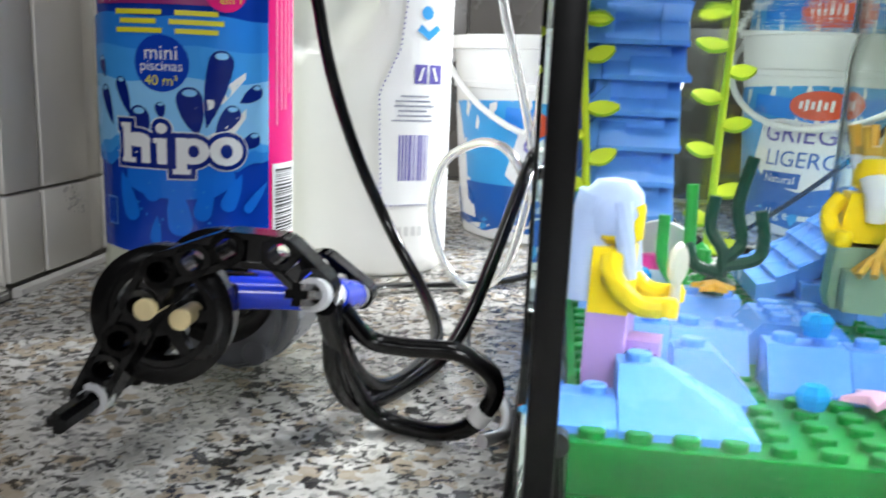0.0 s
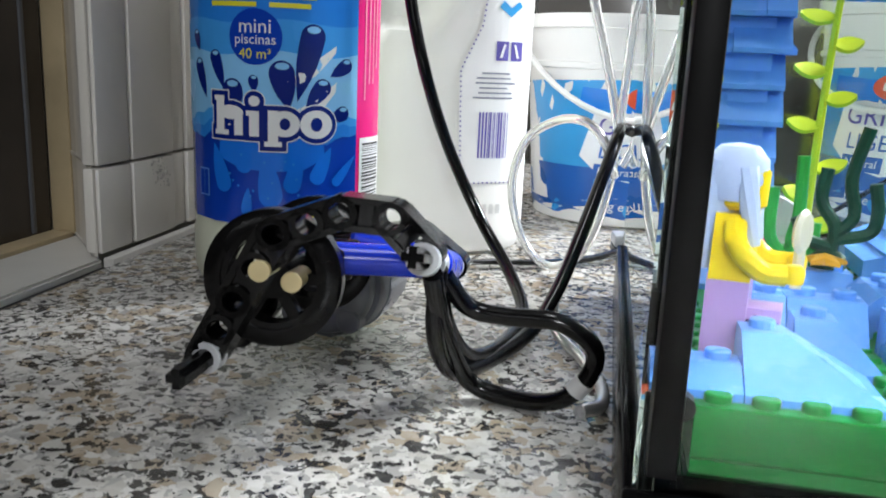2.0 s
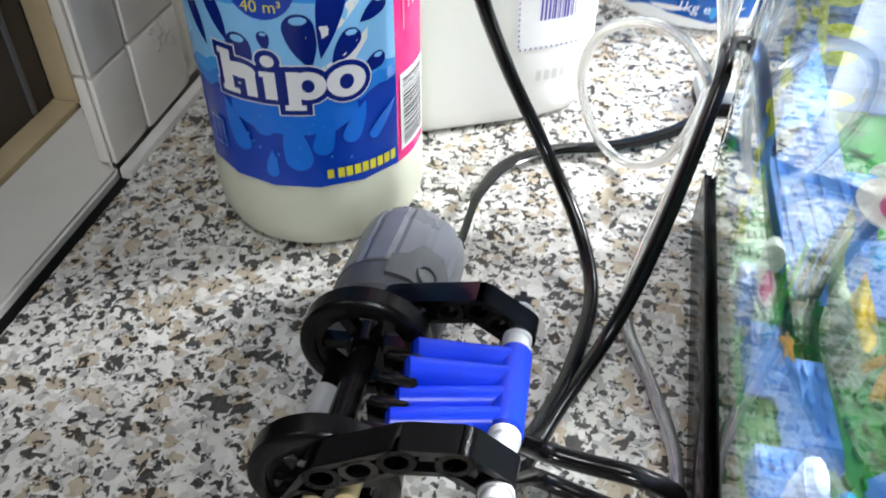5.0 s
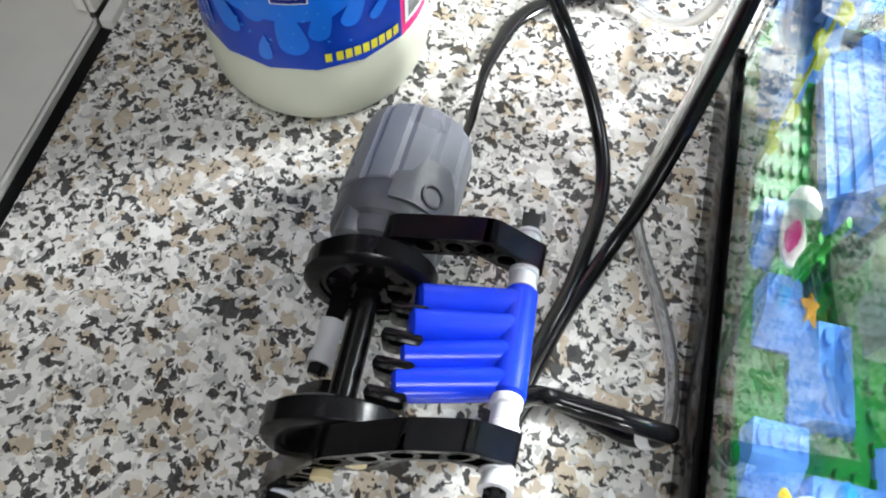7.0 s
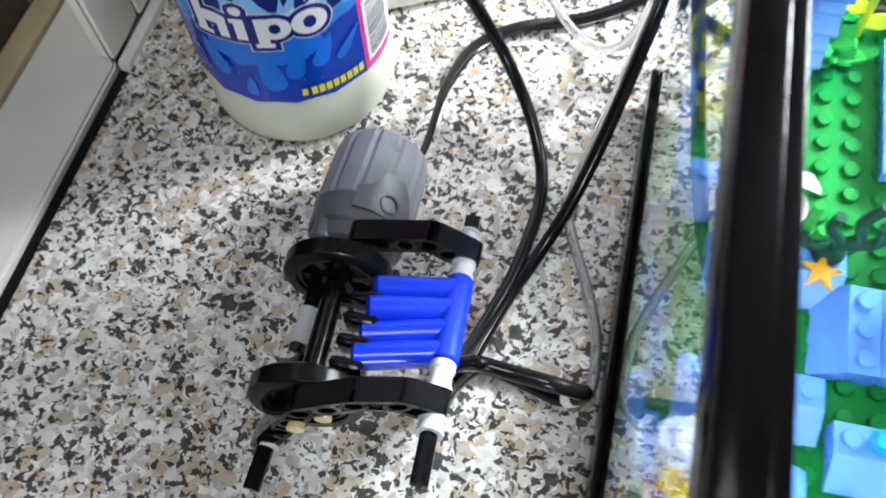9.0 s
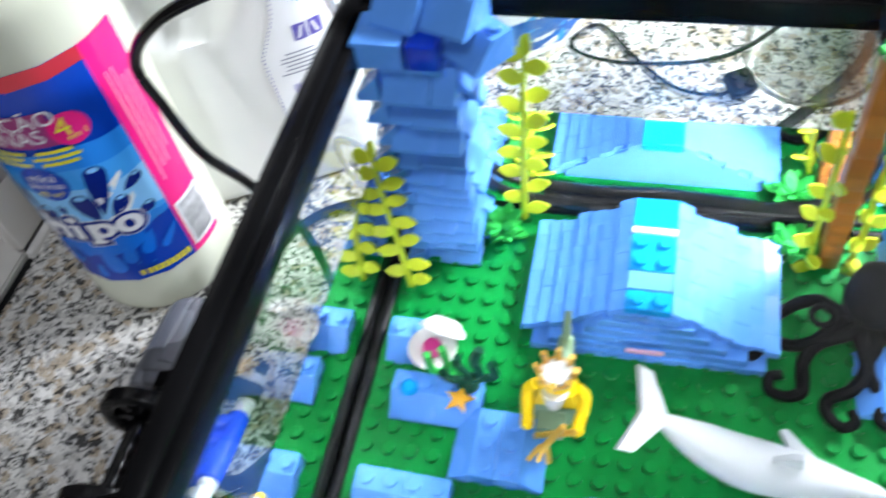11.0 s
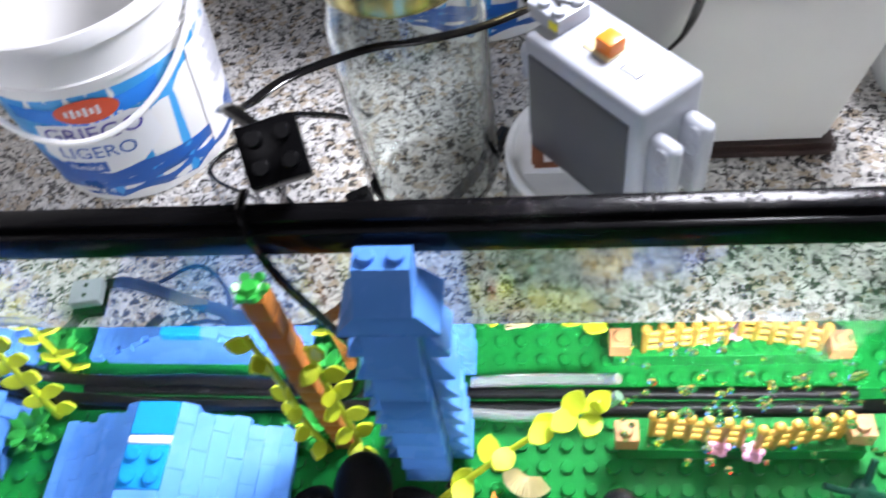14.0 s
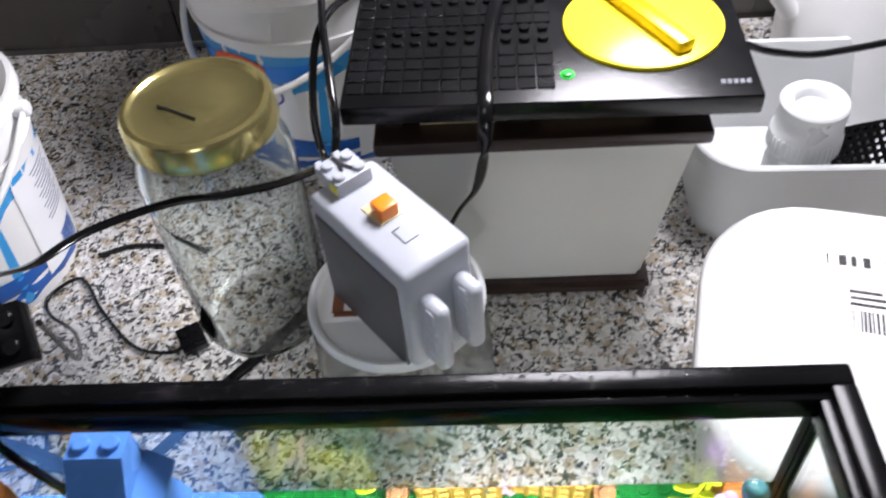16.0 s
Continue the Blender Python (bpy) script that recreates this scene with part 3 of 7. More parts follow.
def decal(name, shapes, mat, parent, radius_at, ang0, lift, label=""):
    bm_ = bmesh.new()
    for at, pts in shapes:
        blob(bm_, pts, at)
    wrap(bm_, radius_at, ang0, lift)
    return part(name, bm_, mat, parent, label, smooth=60)


def words(name, rows, mat, parent, radius_at, ang0, lift, label=""):
    """rows: (text, size, x, y, tilt degrees)."""
    bm_ = bmesh.new()
    for body, size, x, y, tilt in rows:
        b2 = text_bm(body, size)
        shift(b2, b2.verts, Matrix.Translation((x, y, 0)) @ Matrix.Rotation(radians(tilt), 4, "Z"))
        tmp = bpy.data.meshes.new("t")
        b2.to_mesh(tmp)
        b2.free()
        bm_.from_mesh(tmp)
        bpy.data.meshes.remove(tmp)
    wrap(bm_, radius_at, ang0, lift)
    return part(name, bm_, mat, parent, label, smooth=60)


# ---- the bottle of pool chlorine
def chlorine_bottle():
    th = thing("chlorine_bottle", "translucent plastic bottle with bright blue and pink label, pool chlorine", "bottle", (-0.1356, 0.1877, 0))
    R = 0.0370
    bm_ = bmesh.new()
    lathe(bm_, [(0, 0.002), (0.026, 0.002), (0.029, 0.0), (0.0350, 0.0015), (0.0368, 0.006), (R, 0.012), (R, 0.0210), (R - 0.0006, 0.0228), (R - 0.0006, 0.166),
                (R, 0.168), (R - 0.0006, 0.176), (0.033, 0.186), (0.026, 0.197), (0.016, 0.205), (0.0135, 0.208), (0.0135, 0.222), (0, 0.222)], 64)
    part("body", bm_, LIQUID, th, "milky body full of pale yellowish liquid")
    bm_ = bmesh.new()
    lathe(bm_, [(0.0150, 0.2085), (0.0155, 0.210), (0.0155, 0.229), (0.0145, 0.231), (0, 0.231)], 36)
    part("cap", bm_, LABEL_BLUE, th, "blue screw cap")
    rad = lambda z: R
    A0 = radians(-78)
    lo, hi = -0.082, 0.0345
    decal("label", [((0, 0), [(lo, 0.0272), (hi, 0.0272), (hi, 0.150), (lo, 0.150)])], LABEL_BLUE, th, rad, A0, 0.0001, "glossy blue paper label")
    lbl = [o for o in th.children if o.name.startswith("label")][0]
    kid = lambda n_, s_, m_, l_, t_="": decal(n_, s_, m_, lbl, rad, A0, l_, t_)
    kid("pink_strip", [((0, 0), [(hi, 0.0272), (hi + 0.0190, 0.0272), (hi + 0.0190, 0.150), (hi, 0.150)])], LABEL_PINK, 0.0001, "pink side strip")
    kid("barcode_field", [((hi + 0.0100, 0.0455), rect(0.0165, 0.0285))], LABEL_WHITE, 0.0003)
    rows = []
    z = 0.0330
    rr = random.Random(3)
    while z < 0.0582:
        t = rr.choice((0.0003, 0.0005, 0.0008))
        rows.append(((hi + 0.0100, z), rect(0.0135, t)))
        z += t + rr.choice((0.0004, 0.0006))
    kid("barcode", rows, PRINT_BLACK, 0.0004)
    kid("small_print", [((hi + 0.0045 + 0.0030 * k, 0.104 + 0.003 * (k % 2)), rect(0.0008, 0.06 - 0.006 * k)) for k in range(4)], plastic("label_pale_pink", (0.80, 0.25, 0.40), 0.3, 0.0, 0.0), 0.0003)
    # lighter splash field behind the logo
    def band(z0, z1, wav, ph):
        lo_, hi_ = -0.060, hi - 0.0002
        xs = [lo_ + (hi_ - lo_) * k / 28 for k in range(29)]
        up = [(x, z1 + wav * 0.5 * math.sin(x * 160 + ph)) for x in xs]
        dn = [(x, z0 + wav * math.sin(x * 230 + ph) + wav * 0.6 * math.sin(x * 510 + 1)) for x in xs]
        return [dn[k:k + 2] + [up[k + 1], up[k]] for k in range(28)]
    tone = plastic("label_pale_blue", (0.05, 0.33, 0.82), 0.25, 0.05, 0.0, spec=0.18)
    pale = plastic("label_white_blue", (0.24, 0.56, 0.90), 0.25, 0.05, 0.0, spec=0.18)
    for z0, z1, wav, ph, mt, lift in ((0.0600, 0.1120, 0.0016, 0.0, LABEL_SKY, 0.00015), (0.0635, 0.1010, 0.0018, 0.7, tone, 0.00020), (0.0670, 0.0900, 0.0022, 1.4, pale, 0.00025)):
        kid("splash_field", [((0, 0), q) for q in band(z0, z1, wav, ph)], mt, lift)
    kid("swoosh", [((0.0135, 0.073), [(-0.006, -0.006), (0.004, -0.004), (0.0105, 0.004), (0.0108, 0.0075), (0.003, 0.001), (-0.005, -0.003)]),
                   ((0.014, 0.0835), [(-0.008, -0.006), (0.002, -0.001), (0.010, 0.0075), (0.0102, 0.010), (0.0, 0.003), (-0.008, -0.003)])], LABEL_WHITE, 0.00030)
    drops = [((0.0152, 0.0962), drop(0.0045, 0.0235, -0.24)), ((0.0040, 0.0831), drop(0.0046, 0.0130, 0.20)), ((-0.0222, 0.0878), drop(0.0027, 0.0118, 0.36)), ((-0.0322, 0.0845), drop(0.0029, 0.0125, 0.40)),
             ((-0.0340, 0.0952), drop(0.0023, 0.0058, 0.40)), ((-0.0062, 0.0803), drop(0.0019, 0.0042, 0.10)), ((0.0285, 0.0864), drop(0.0027, 0.0078, -1.05)), ((0.0188, 0.0784), drop(0.0033, 0.0098, -0.68)),
             ((-0.0145, 0.0765), drop(0.0042, 0.0080, 0.30)), ((0.0272, 0.0691), drop(0.0028, 0.0060, -1.20))]
    for q in drops:
        kid("drop", [q], NAVY, 0.00034, "navy splash drop")
    for (x, y), q in drops:
        r_ = q[0][0] ** 2 + q[0][1] ** 2
        r_ = math.sqrt(r_)
        kid("glint", [((x + 0.0002, y + r_ * 0.55), ellipse(r_ * 0.55, r_ * 0.28, 12))], pale, 0.00042)
    fall = [((0.0000, 0.0387), drop(0.0044, 0.0160, math.pi + 0.12)), ((-0.0190, 0.0425), drop(0.0036, 0.0150, math.pi + 0.30)), ((0.0078, 0.0430), drop(0.0032, 0.0135, math.pi - 0.25)), ((0.0172, 0.0460), drop(0.0030, 0.0120, math.pi - 0.45)),
            ((-0.0092, 0.0330), drop(0.0021, 0.0085, math.pi - 0.1)), ((-0.0100, 0.0500), drop(0.0034, 0.0090, math.pi + 0.1)), ((0.0250, 0.0440), drop(0.0020, 0.0130, math.pi - 0.75))]
    for (x, y), q in fall:
        kid("drip", [((x, y), q)], LABEL_MID, 0.00026, "lighter blue drip")
    kid("pool", [((0.0, 0.0560), [(-0.021, -0.004), (-0.012, -0.0075), (0.0, -0.0085), (0.012, -0.0075), (0.020, -0.003), (0.019, 0.006), (-0.02, 0.006)])], LABEL_MID, 0.00023)
    rr = random.Random(9)
    kid("bubbles", [((rr.uniform(-0.016, 0.020), rr.uniform(0.036, 0.056)), ellipse(0.0005, 0.0005, 8)) for _ in range(16)], LABEL_SKY, 0.00040)
    kid("badge", [((-0.0055, 0.0955), ellipse(0.0098, 0.0098, 28))], LABEL_BLUE, 0.00044, "round blue badge")
    words("badge_lettering", [("mini", 0.0072, -0.0055, 0.0990, 0), ("piscinas", 0.0050, -0.0055, 0.0945, 0)], LABEL_WHITE, lbl, rad, A0, 0.0005)
    words("badge_lettering", [("40 m\u00b3", 0.0050, -0.0055, 0.0895, 0)], LABEL_YELLOW, lbl, rad, A0, 0.0005)
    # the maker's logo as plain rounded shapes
    def logo(g):
        k = []
        k.append(((-0.0196, 0.0672), rect(0.0036 + g, 0.0138 + g)))
        k.append(((-0.0190, 0.0612), rect(0.0062 + g, 0.0018 + g)))
        k.append(((-0.0200, 0.0735), rect(0.0046 + g, 0.0018 + g)))
        k.append(((-0.0150, 0.0686), ellipse(0.0052 + g / 2, 0.0026 + g / 2, 18)))
        k.append(((-0.0118, 0.0646), rect(0.0034 + g, 0.0084 + g)))
        k.append(((-0.0058, 0.0648), rect(0.0036 + g, 0.0090 + g)))
        k.append(((-0.0064, 0.0686), rect(0.0048 + g, 0.0018 + g)))
        k.append(((-0.0058, 0.0730), ellipse(0.0021 + g / 2, 0.0019 + g / 2, 16)))
        k.append(((0.0010, 0.0635), rect(0.0036 + g, 0.0128 + g)))
        k.append(((0.0010, 0.0578), rect(0.0062 + g, 0.0018 + g)))
        k.append(((0.0050, 0.0652), ellipse(0.0055 + g / 2, 0.0047 + g / 2, 22)))
        k.append(((0.0165, 0.0652), ellipse(0.0060 + g / 2, 0.0052 + g / 2, 24)))
        return k
    kid("logo_halo", logo(0.0042), LABEL_WHITE, 0.00055)
    kid("logo_outline", logo(0.0034), NAVY, 0.00062)
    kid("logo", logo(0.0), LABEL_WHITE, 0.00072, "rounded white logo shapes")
    kid("logo_eye", [((0.0052, 0.0652), ellipse(0.0019, 0.0022, 14)), ((0.0165, 0.0652), ellipse(0.0022, 0.0026, 14))], NAVY, 0.00082)
    kid("maker_mark", [((0.0126 + 0.00272 * k, 0.0325), rect(0.0021, 0.0038)) for k in range(8)] + [((0.0092, 0.0325), rect(0.0020, 0.0034))], LABEL_YELLOW, 0.0005)
    kid("size_mark", [((-0.0300, 0.0415), rect(0.0065, 0.0105))], plastic("label_line_blue", (0.10, 0.30, 0.75), 0.3, 0.0, 0.0), 0.0003)
    kid("size_mark", [((-0.0300, 0.0415), rect(0.0055, 0.0095))], LABEL_BLUE, 0.0004)
    # upper words
    words("heading", [("CLORA\u00c7\u00c3O", 0.0098, -0.0120, 0.1275, 3), ("PISCINAS", 0.0098, -0.0125, 0.1200, 3)], LABEL_WHITE, lbl, rad, A0, 0.0006)
    kid("heading_shade", [((-0.012, 0.1238), rect(0.048, 0.0165))], plastic("label_wine", (0.30, 0.02, 0.16), 0.3, 0.1, 0.0), 0.0003)
    kid("red_badge", [((0.0170, 0.1215), ellipse(0.0078, 0.0078, 24))], LABEL_PINK, 0.00055)
    words("badge_lettering", [("4", 0.0125, 0.0150, 0.1225, 4), ("em 1", 0.0042, 0.0190, 0.1180, 4)], LABEL_YELLOW, lbl, rad, A0, 0.0007)
    kid("small_print", [((-0.014 + 0.021 * j, 0.1128 - 0.0031 * k), rect(0.0185 - 0.004 * ((j + k) % 2), 0.0017)) for k in range(3) for j in (0, 1)], LABEL_YELLOW, 0.0005)
    kid("top_band", [((0, 0), [(lo, 0.1410), (hi, 0.1440), (hi, 0.1500), (lo, 0.1500)])], LABEL_RED_BAND, 0.0003)
    return th


LABEL_RED_BAND = plastic("label_red", (0.60, 0.03, 0.05), 0.3, 0.05, 0.0)
chlorine_bottle()


# ---- the white jug
def white_jug():
    th = thing("detergent_jug", "large white plastic detergent jug with printed white label", "jug", (-0.1160, 0.2730, 0), 27)
    bm_ = bmesh.new()
    n = 96
    rings = []
    prof = [(0.90, 0.0), (0.97, 0.003), (1.0, 0.010)] + [(1.0, 0.018 + 0.006 * k) for k in range(26)] + [(0.985, 0.175), (0.93, 0.200), (0.80, 0.222), (0.58, 0.242), (0.36, 0.252), (0.30, 0.256), (0.30, 0.275)]
    hw, hd = 0.0640, 0.0465
    for s, z in prof:
        ring = []
        for k in range(n):
            a = 2 * math.pi * k / n
            c, si = math.cos(a), math.sin(a)
            e = 0.42 if s > 0.9 else 0.42 + (0.9 - s) * 0.9
            e = min(e, 1.0)
            r_ = (abs(c) ** (2 / e) + abs(si) ** (2 / e)) ** (-e / 2)
            x, y = hw * s * c * r_, hd * s * si * r_
            # the recessed grip: an arch sunk into the front face
            if si < 0 and z > 0.10:
                d = max(abs(x + 0.004) / 0.026, 0.0) ** 2 + (max(0.0, 0.132 - z) / 0.030) ** 2
                f_ = min(1.0, max(0.0, (1.0 - d) / 0.35)) * min(1.0, max(0.0, (0.225 - z) / 0.02))
                y += 0.0125 * f_ * f_ * (3 - 2 * f_)
            ring.append(bm_.verts.new((x, y, z)))
        rings.append(ring)
    for a, c in zip(rings, rings[1:]):
        for k in range(n):
            bm_.faces.new((a[k], a[(k + 1) % n], c[(k + 1) % n], c[k]))
    bm_.faces.new(rings[0][::-1])
    bm_.faces.new(rings[-1])
    part("body", bm_, WHITE_PLASTIC, th, smooth=60)
    bm_ = bmesh.new()
    lathe(bm_, [(0.0205, 0.262), (0.021, 0.264), (0.021, 0.288), (0.0195, 0.291), (0, 0.291)], 40)
    part("cap", bm_, LABEL_BLUE, th, "blue screw cap")
    yf = -hd
    def flat(name, shapes, mat, lift, label="", parent=None):
        b2 = bmesh.new()
        for at, pts in shapes:
            blob(b2, pts, at)
        for k in range(12):
            bmesh.ops.bisect_plane(b2, geom=b2.verts[:] + b2.edges[:] + b2.faces[:], plane_co=(0.020 + 0.0035 * k, 0, 0), plane_no=(1, 0, 0))
        for v in b2.verts:
            q = min(0.985, abs(v.co.x) / hw)
            v.co = Vector((v.co.x, -hd * (1 - q ** 4.76) ** 0.21 - lift, v.co.y + 0.001))
        bmesh.ops.recalc_face_normals(b2, faces=b2.faces)
        return part(name, b2, mat, parent or th, label, smooth=0)
    x0 = 0.0415
    outline = [(-0.018, 0.034), (0.016, 0.034), (0.018, 0.10), (0.016, 0.135), (-0.006, 0.135), (-0.010, 0.105), (-0.020, 0.085)]
    lab = flat("label", [((x0, 0), outline)], LABEL_WHITE, 0.0004, "white printed label")
    f2 = lambda nm, s, m, l_: flat(nm, s, m, l_, parent=lab)
    dash = []
    for k in range(len(outline)):
        a, c = Vector(outline[k]), Vector(outline[(k + 1) % len(outline)])
        cnt = int((c - a).length / 0.0022)
        for j in range(cnt):
            p_ = a.lerp(c, (j + 0.25) / cnt)
            dash.append(((x0 + p_.x * 0.96, p_.y), rect(0.0007, 0.0007)))
    f2("label_border", dash, LABEL_PURPLE, 0.0006)
    bars = []
    x = x0 - 0.009
    rr = random.Random(5)
    while x < x0 + 0.006:
        w = rr.choice((0.0003, 0.0005, 0.0009))
        bars.append(((x, 0.056), rect(w, 0.021)))
        x += w + rr.choice((0.0004, 0.0007))
    f2("barcode", bars, LABEL_PURPLE, 0.0006)
    f2("small_print", [((x0 - 0.003 + 0.001 * (k % 2), 0.073 + 0.0022 * k), rect(0.020 - 0.003 * (k % 3), 0.0007)) for k in range(6)], LABEL_GREY, 0.0006)
    f2("pictogram", [((x0 + 0.0005, 0.094), rect(0.0062, 0.0085)), ((x0 + 0.0080, 0.094), rect(0.0062, 0.0085))], LABEL_PURPLE, 0.0006)
    f2("pictogram_figure", [((x0 + 0.0005, 0.094), [(-0.0015, -0.003), (0, -0.003), (0.0018, 0.003), (0.0006, 0.003)]), ((x0 + 0.0080, 0.094), [(-0.0018, 0.003), (-0.0006, 0.003), (0.0014, -0.003), (0, -0.003)])], LABEL_WHITE, 0.0008)
    f2("emblem", [((x0 + 0.004, 0.113), [(-0.006, 0.0), (0.0, -0.004), (0.006, 0.001), (0.004, 0.003), (0, 0.0), (-0.004, 0.003)])], BUCKET_BLUE, 0.0006)
    f2("emblem", [((x0 + 0.003, 0.121), ellipse(0.003, 0.003, 14))], BUCKET_BLUE, 0.0006)
    f2("embossed_mark", [((x0 - 0.008 + 0.0035 * k, 0.0215), rect(0.0022, 0.0045)) for k in range(4)], plastic("emboss_grey", (0.60, 0.60, 0.60), 0.4, 0.0, 0.0), 0.0004)
    return th


white_jug()


# ---- yoghurt buckets
def bucket(at, turn, label, lidded, grow=1.0):
    th = thing("yoghurt_bucket", label, "bucket", at, turn, "yoghurt buckets")
    rb, rt, hh = 0.0535, 0.0630, 0.1180
    rad = lambda z: rb + (rt - rb) * z / hh
    bm_ = bmesh.new()
    lathe(bm_, [(0, 0.003), (rb - 0.004, 0.003), (rb - 0.003, 0.0), (rb - 0.0005, 0.001), (rb, 0.004), (rad(0.088), 0.088), (rad(0.088) + 0.0014, 0.0885), (rad(0.092) + 0.0014, 0.0915),
                (rad(0.092), 0.092), (rt - 0.0004, 0.110), (rt + 0.0022, 0.1105), (rt + 0.0022, 0.1155), (rt + 0.0010, hh), (rt - 0.0012, hh), (rt - 0.002, 0.110), (rb - 0.002, 0.005), (0, 0.005)], 72)
    part("tub", bm_, WHITE_PLASTIC, th)
    if lidded:
        bm_ = bmesh.new()
        lathe(bm_, [(rt + 0.0032, 0.1135), (rt + 0.0034, 0.1195), (rt + 0.0020, 0.1210), (rt - 0.003, 0.1205), (rt - 0.005, 0.1165), (0.03, 0.1160), (0, 0.1160)], 72)
        part("lid", bm_, WHITE_PLASTIC, th, "white snap-on lid")
    d = lambda n_, s_, m_, l_, t_="": decal(n_, s_, m_, th, rad, 0.0, l_, t_)
    full = math.pi * 0.0565
    d("label", [((0, 0), [(-full, 0.005), (full, 0.005), (full, 0.080), (full * 0.5, 0.083), (0, 0.081), (-full * 0.5, 0.084), (-full, 0.080)])], BUCKET_BLUE, 0.0002, "light blue printed label")
    d("label_base", [((0, 0), [(-full, 0.005), (full, 0.005), (full, 0.033), (full * 0.55, 0.030), (full * 0.2, 0.022), (-full * 0.2, 0.026), (-full * 0.6, 0.034), (-full, 0.033)])], BUCKET_DEEP, 0.0004)
    for off in (-full * 0.5 + 0.0, full * 0.5):
        d("label_cream", [((off, 0.048), [(-0.034, -0.008), (-0.02, -0.018), (0.0, -0.022), (0.02, -0.017), (0.034, -0.004), (0.030, 0.016), (0.012, 0.022), (-0.01, 0.019), (-0.030, 0.016)])], LABEL_WHITE, 0.0005)
        d("label_sky", [((off, 0.0745), [(-0.040, -0.006), (0.0, -0.0105), (0.040, -0.005), (0.040, 0.004), (0.0, 0.0015), (-0.040, 0.004)])], LABEL_SKY, 0.0005)
        d("label_oval", [((off + 0.002, 0.0735), ellipse(0.0165, 0.0078, 26))], BUCKET_RED, 0.0008, "orange-red oval emblem")
        d("emblem_mark", [((off - 0.008 + 0.0032 * k, 0.0735), rect(0.0018, 0.004 + 0.002 * (k % 2))) for k in range(6)], LABEL_WHITE, 0.0009)
        words("lettering", [("GRIEGO", 0.0145, off, 0.0575, 0)], LABEL_PURPLE, th, rad, 0.0, 0.0009)
        words("lettering", [("LIGERO", 0.0125, off - 0.002, 0.0435, 0)], BUCKET_DEEP, th, rad, 0.0, 0.0009)
        d("label_ribbon", [((off - 0.012, 0.0320), rect(0.024, 0.0085))], BUCKET_DEEP, 0.0008)
        words("lettering", [("Natural", 0.0062, off - 0.012, 0.0322, 0)], LABEL_WHITE, th, rad, 0.0, 0.0011)
        words("lettering", [("1kg e", 0.0075, off - 0.010, 0.0125, 0)], LABEL_WHITE, th, rad, 0.0, 0.0011)
    for off in (0.0, full * 0.98):
        d("info_panel", [((off, 0.045), rect(0.056, 0.066))], LABEL_WHITE, 0.0006, "white panel of small print")
        d("small_print", [((off - 0.001, 0.074 - 0.0026 * k), rect(0.024 - 0.004 * (k % 3), 0.0009)) for k in range(14)], LABEL_GREY, 0.0008)
        d("barcode", [((off - 0.009 + 0.0016 * k, 0.020), rect(0.0007 + 0.0003 * (k % 3), 0.014)) for k in range(12)], BUCKET_DEEP, 0.0008)
    # the bail handle, fallen against the side
    bm_ = bmesh.new()
    pts = []
    for k in range(25):
        a = math.pi * k / 24
        rr = rt + 0.0045
        pts.append((rr * math.cos(a), -abs(rr * math.sin(a)) * 1.0, 0.108 - 0.047 * math.sin(a) ** 1.3))
    sweep(bm_, pts, 0.0018, 8)
    part("handle", bm_, WHITE_PLASTIC, th, "thin white bail handle")
    for s in (-1, 1):
        bm_ = bmesh.new()
        rod(bm_, (s * (rt - 0.001), 0, 0.107), (s * (rt + 0.007), 0, 0.107), 0.0045, 14, bevel=0.001)
        part("handle_boss", bm_, WHITE_PLASTIC, th)
    th.scale = (grow, grow, grow)
    return th


bucket((0.0020, 0.3985, 0), 8, "open white plastic bucket with light blue yoghurt label and bail handle", False)
bucket((0.2000, 0.5260, 0), -38, "closed white plastic bucket with blue yoghurt label and lid", True, 1.16)


# ---- the glass jar
def jar():
    th = thing("glass_jar", "empty clear glass jar with scratched gold metal lid", "jar", (0.1795, 0.3575, 0))
    bm_ = bmesh.new()
    o = [(0, 0.0), (0.030, 0.0), (0.0345, 0.0025), (0.0365, 0.009), (0.0365, 0.108), (0.0355, 0.117), (0.0320, 0.127), (0.0312, 0.131), (0.0312, 0.141)]
    i = [(0.0292, 0.141), (0.0292, 0.131), (0.0302, 0.127), (0.0336, 0.116), (0.0345, 0.107), (0.0345, 0.011), (0.0325, 0.0055), (0.026, 0.0045), (0, 0.0052)]
    lathe(bm_, o + i, 64)
    bmesh.ops.recalc_face_normals(bm_, faces=bm_.faces)
    ob = part("glass_body", bm_, JAR_GLASS, th)
    ob.visible_shadow = False
    bm_ = bmesh.new()
    lathe(bm_, [(0.0328, 0.1315), (0.0338, 0.1315), (0.0340, 0.133), (0.0336, 0.1345), (0.0336, 0.1425), (0.0322, 0.1445), (0.0300, 0.1450), (0.0285, 0.1440), (0.0275, 0.1432), (0.0150, 0.1432), (0.0135, 0.1437),
                (0.0080, 0.1437), (0.0060, 0.1441), (0, 0.1441)], 72)
    part("lid", bm_, JAR_GOLD, th, "gold metal screw lid")
    bm_ = bmesh.new()
    sweep(bm_, [(-0.016, -0.002, 0.1440), (-0.006, -0.0075, 0.1442), (0.003, -0.0125, 0.1444)], 0.0006, 6)
    part("scratch", bm_, PRINT_BLACK, [c for c in th.children if c.name.startswith("lid")][0], "dark scratch across the lid")
    return th


jar()


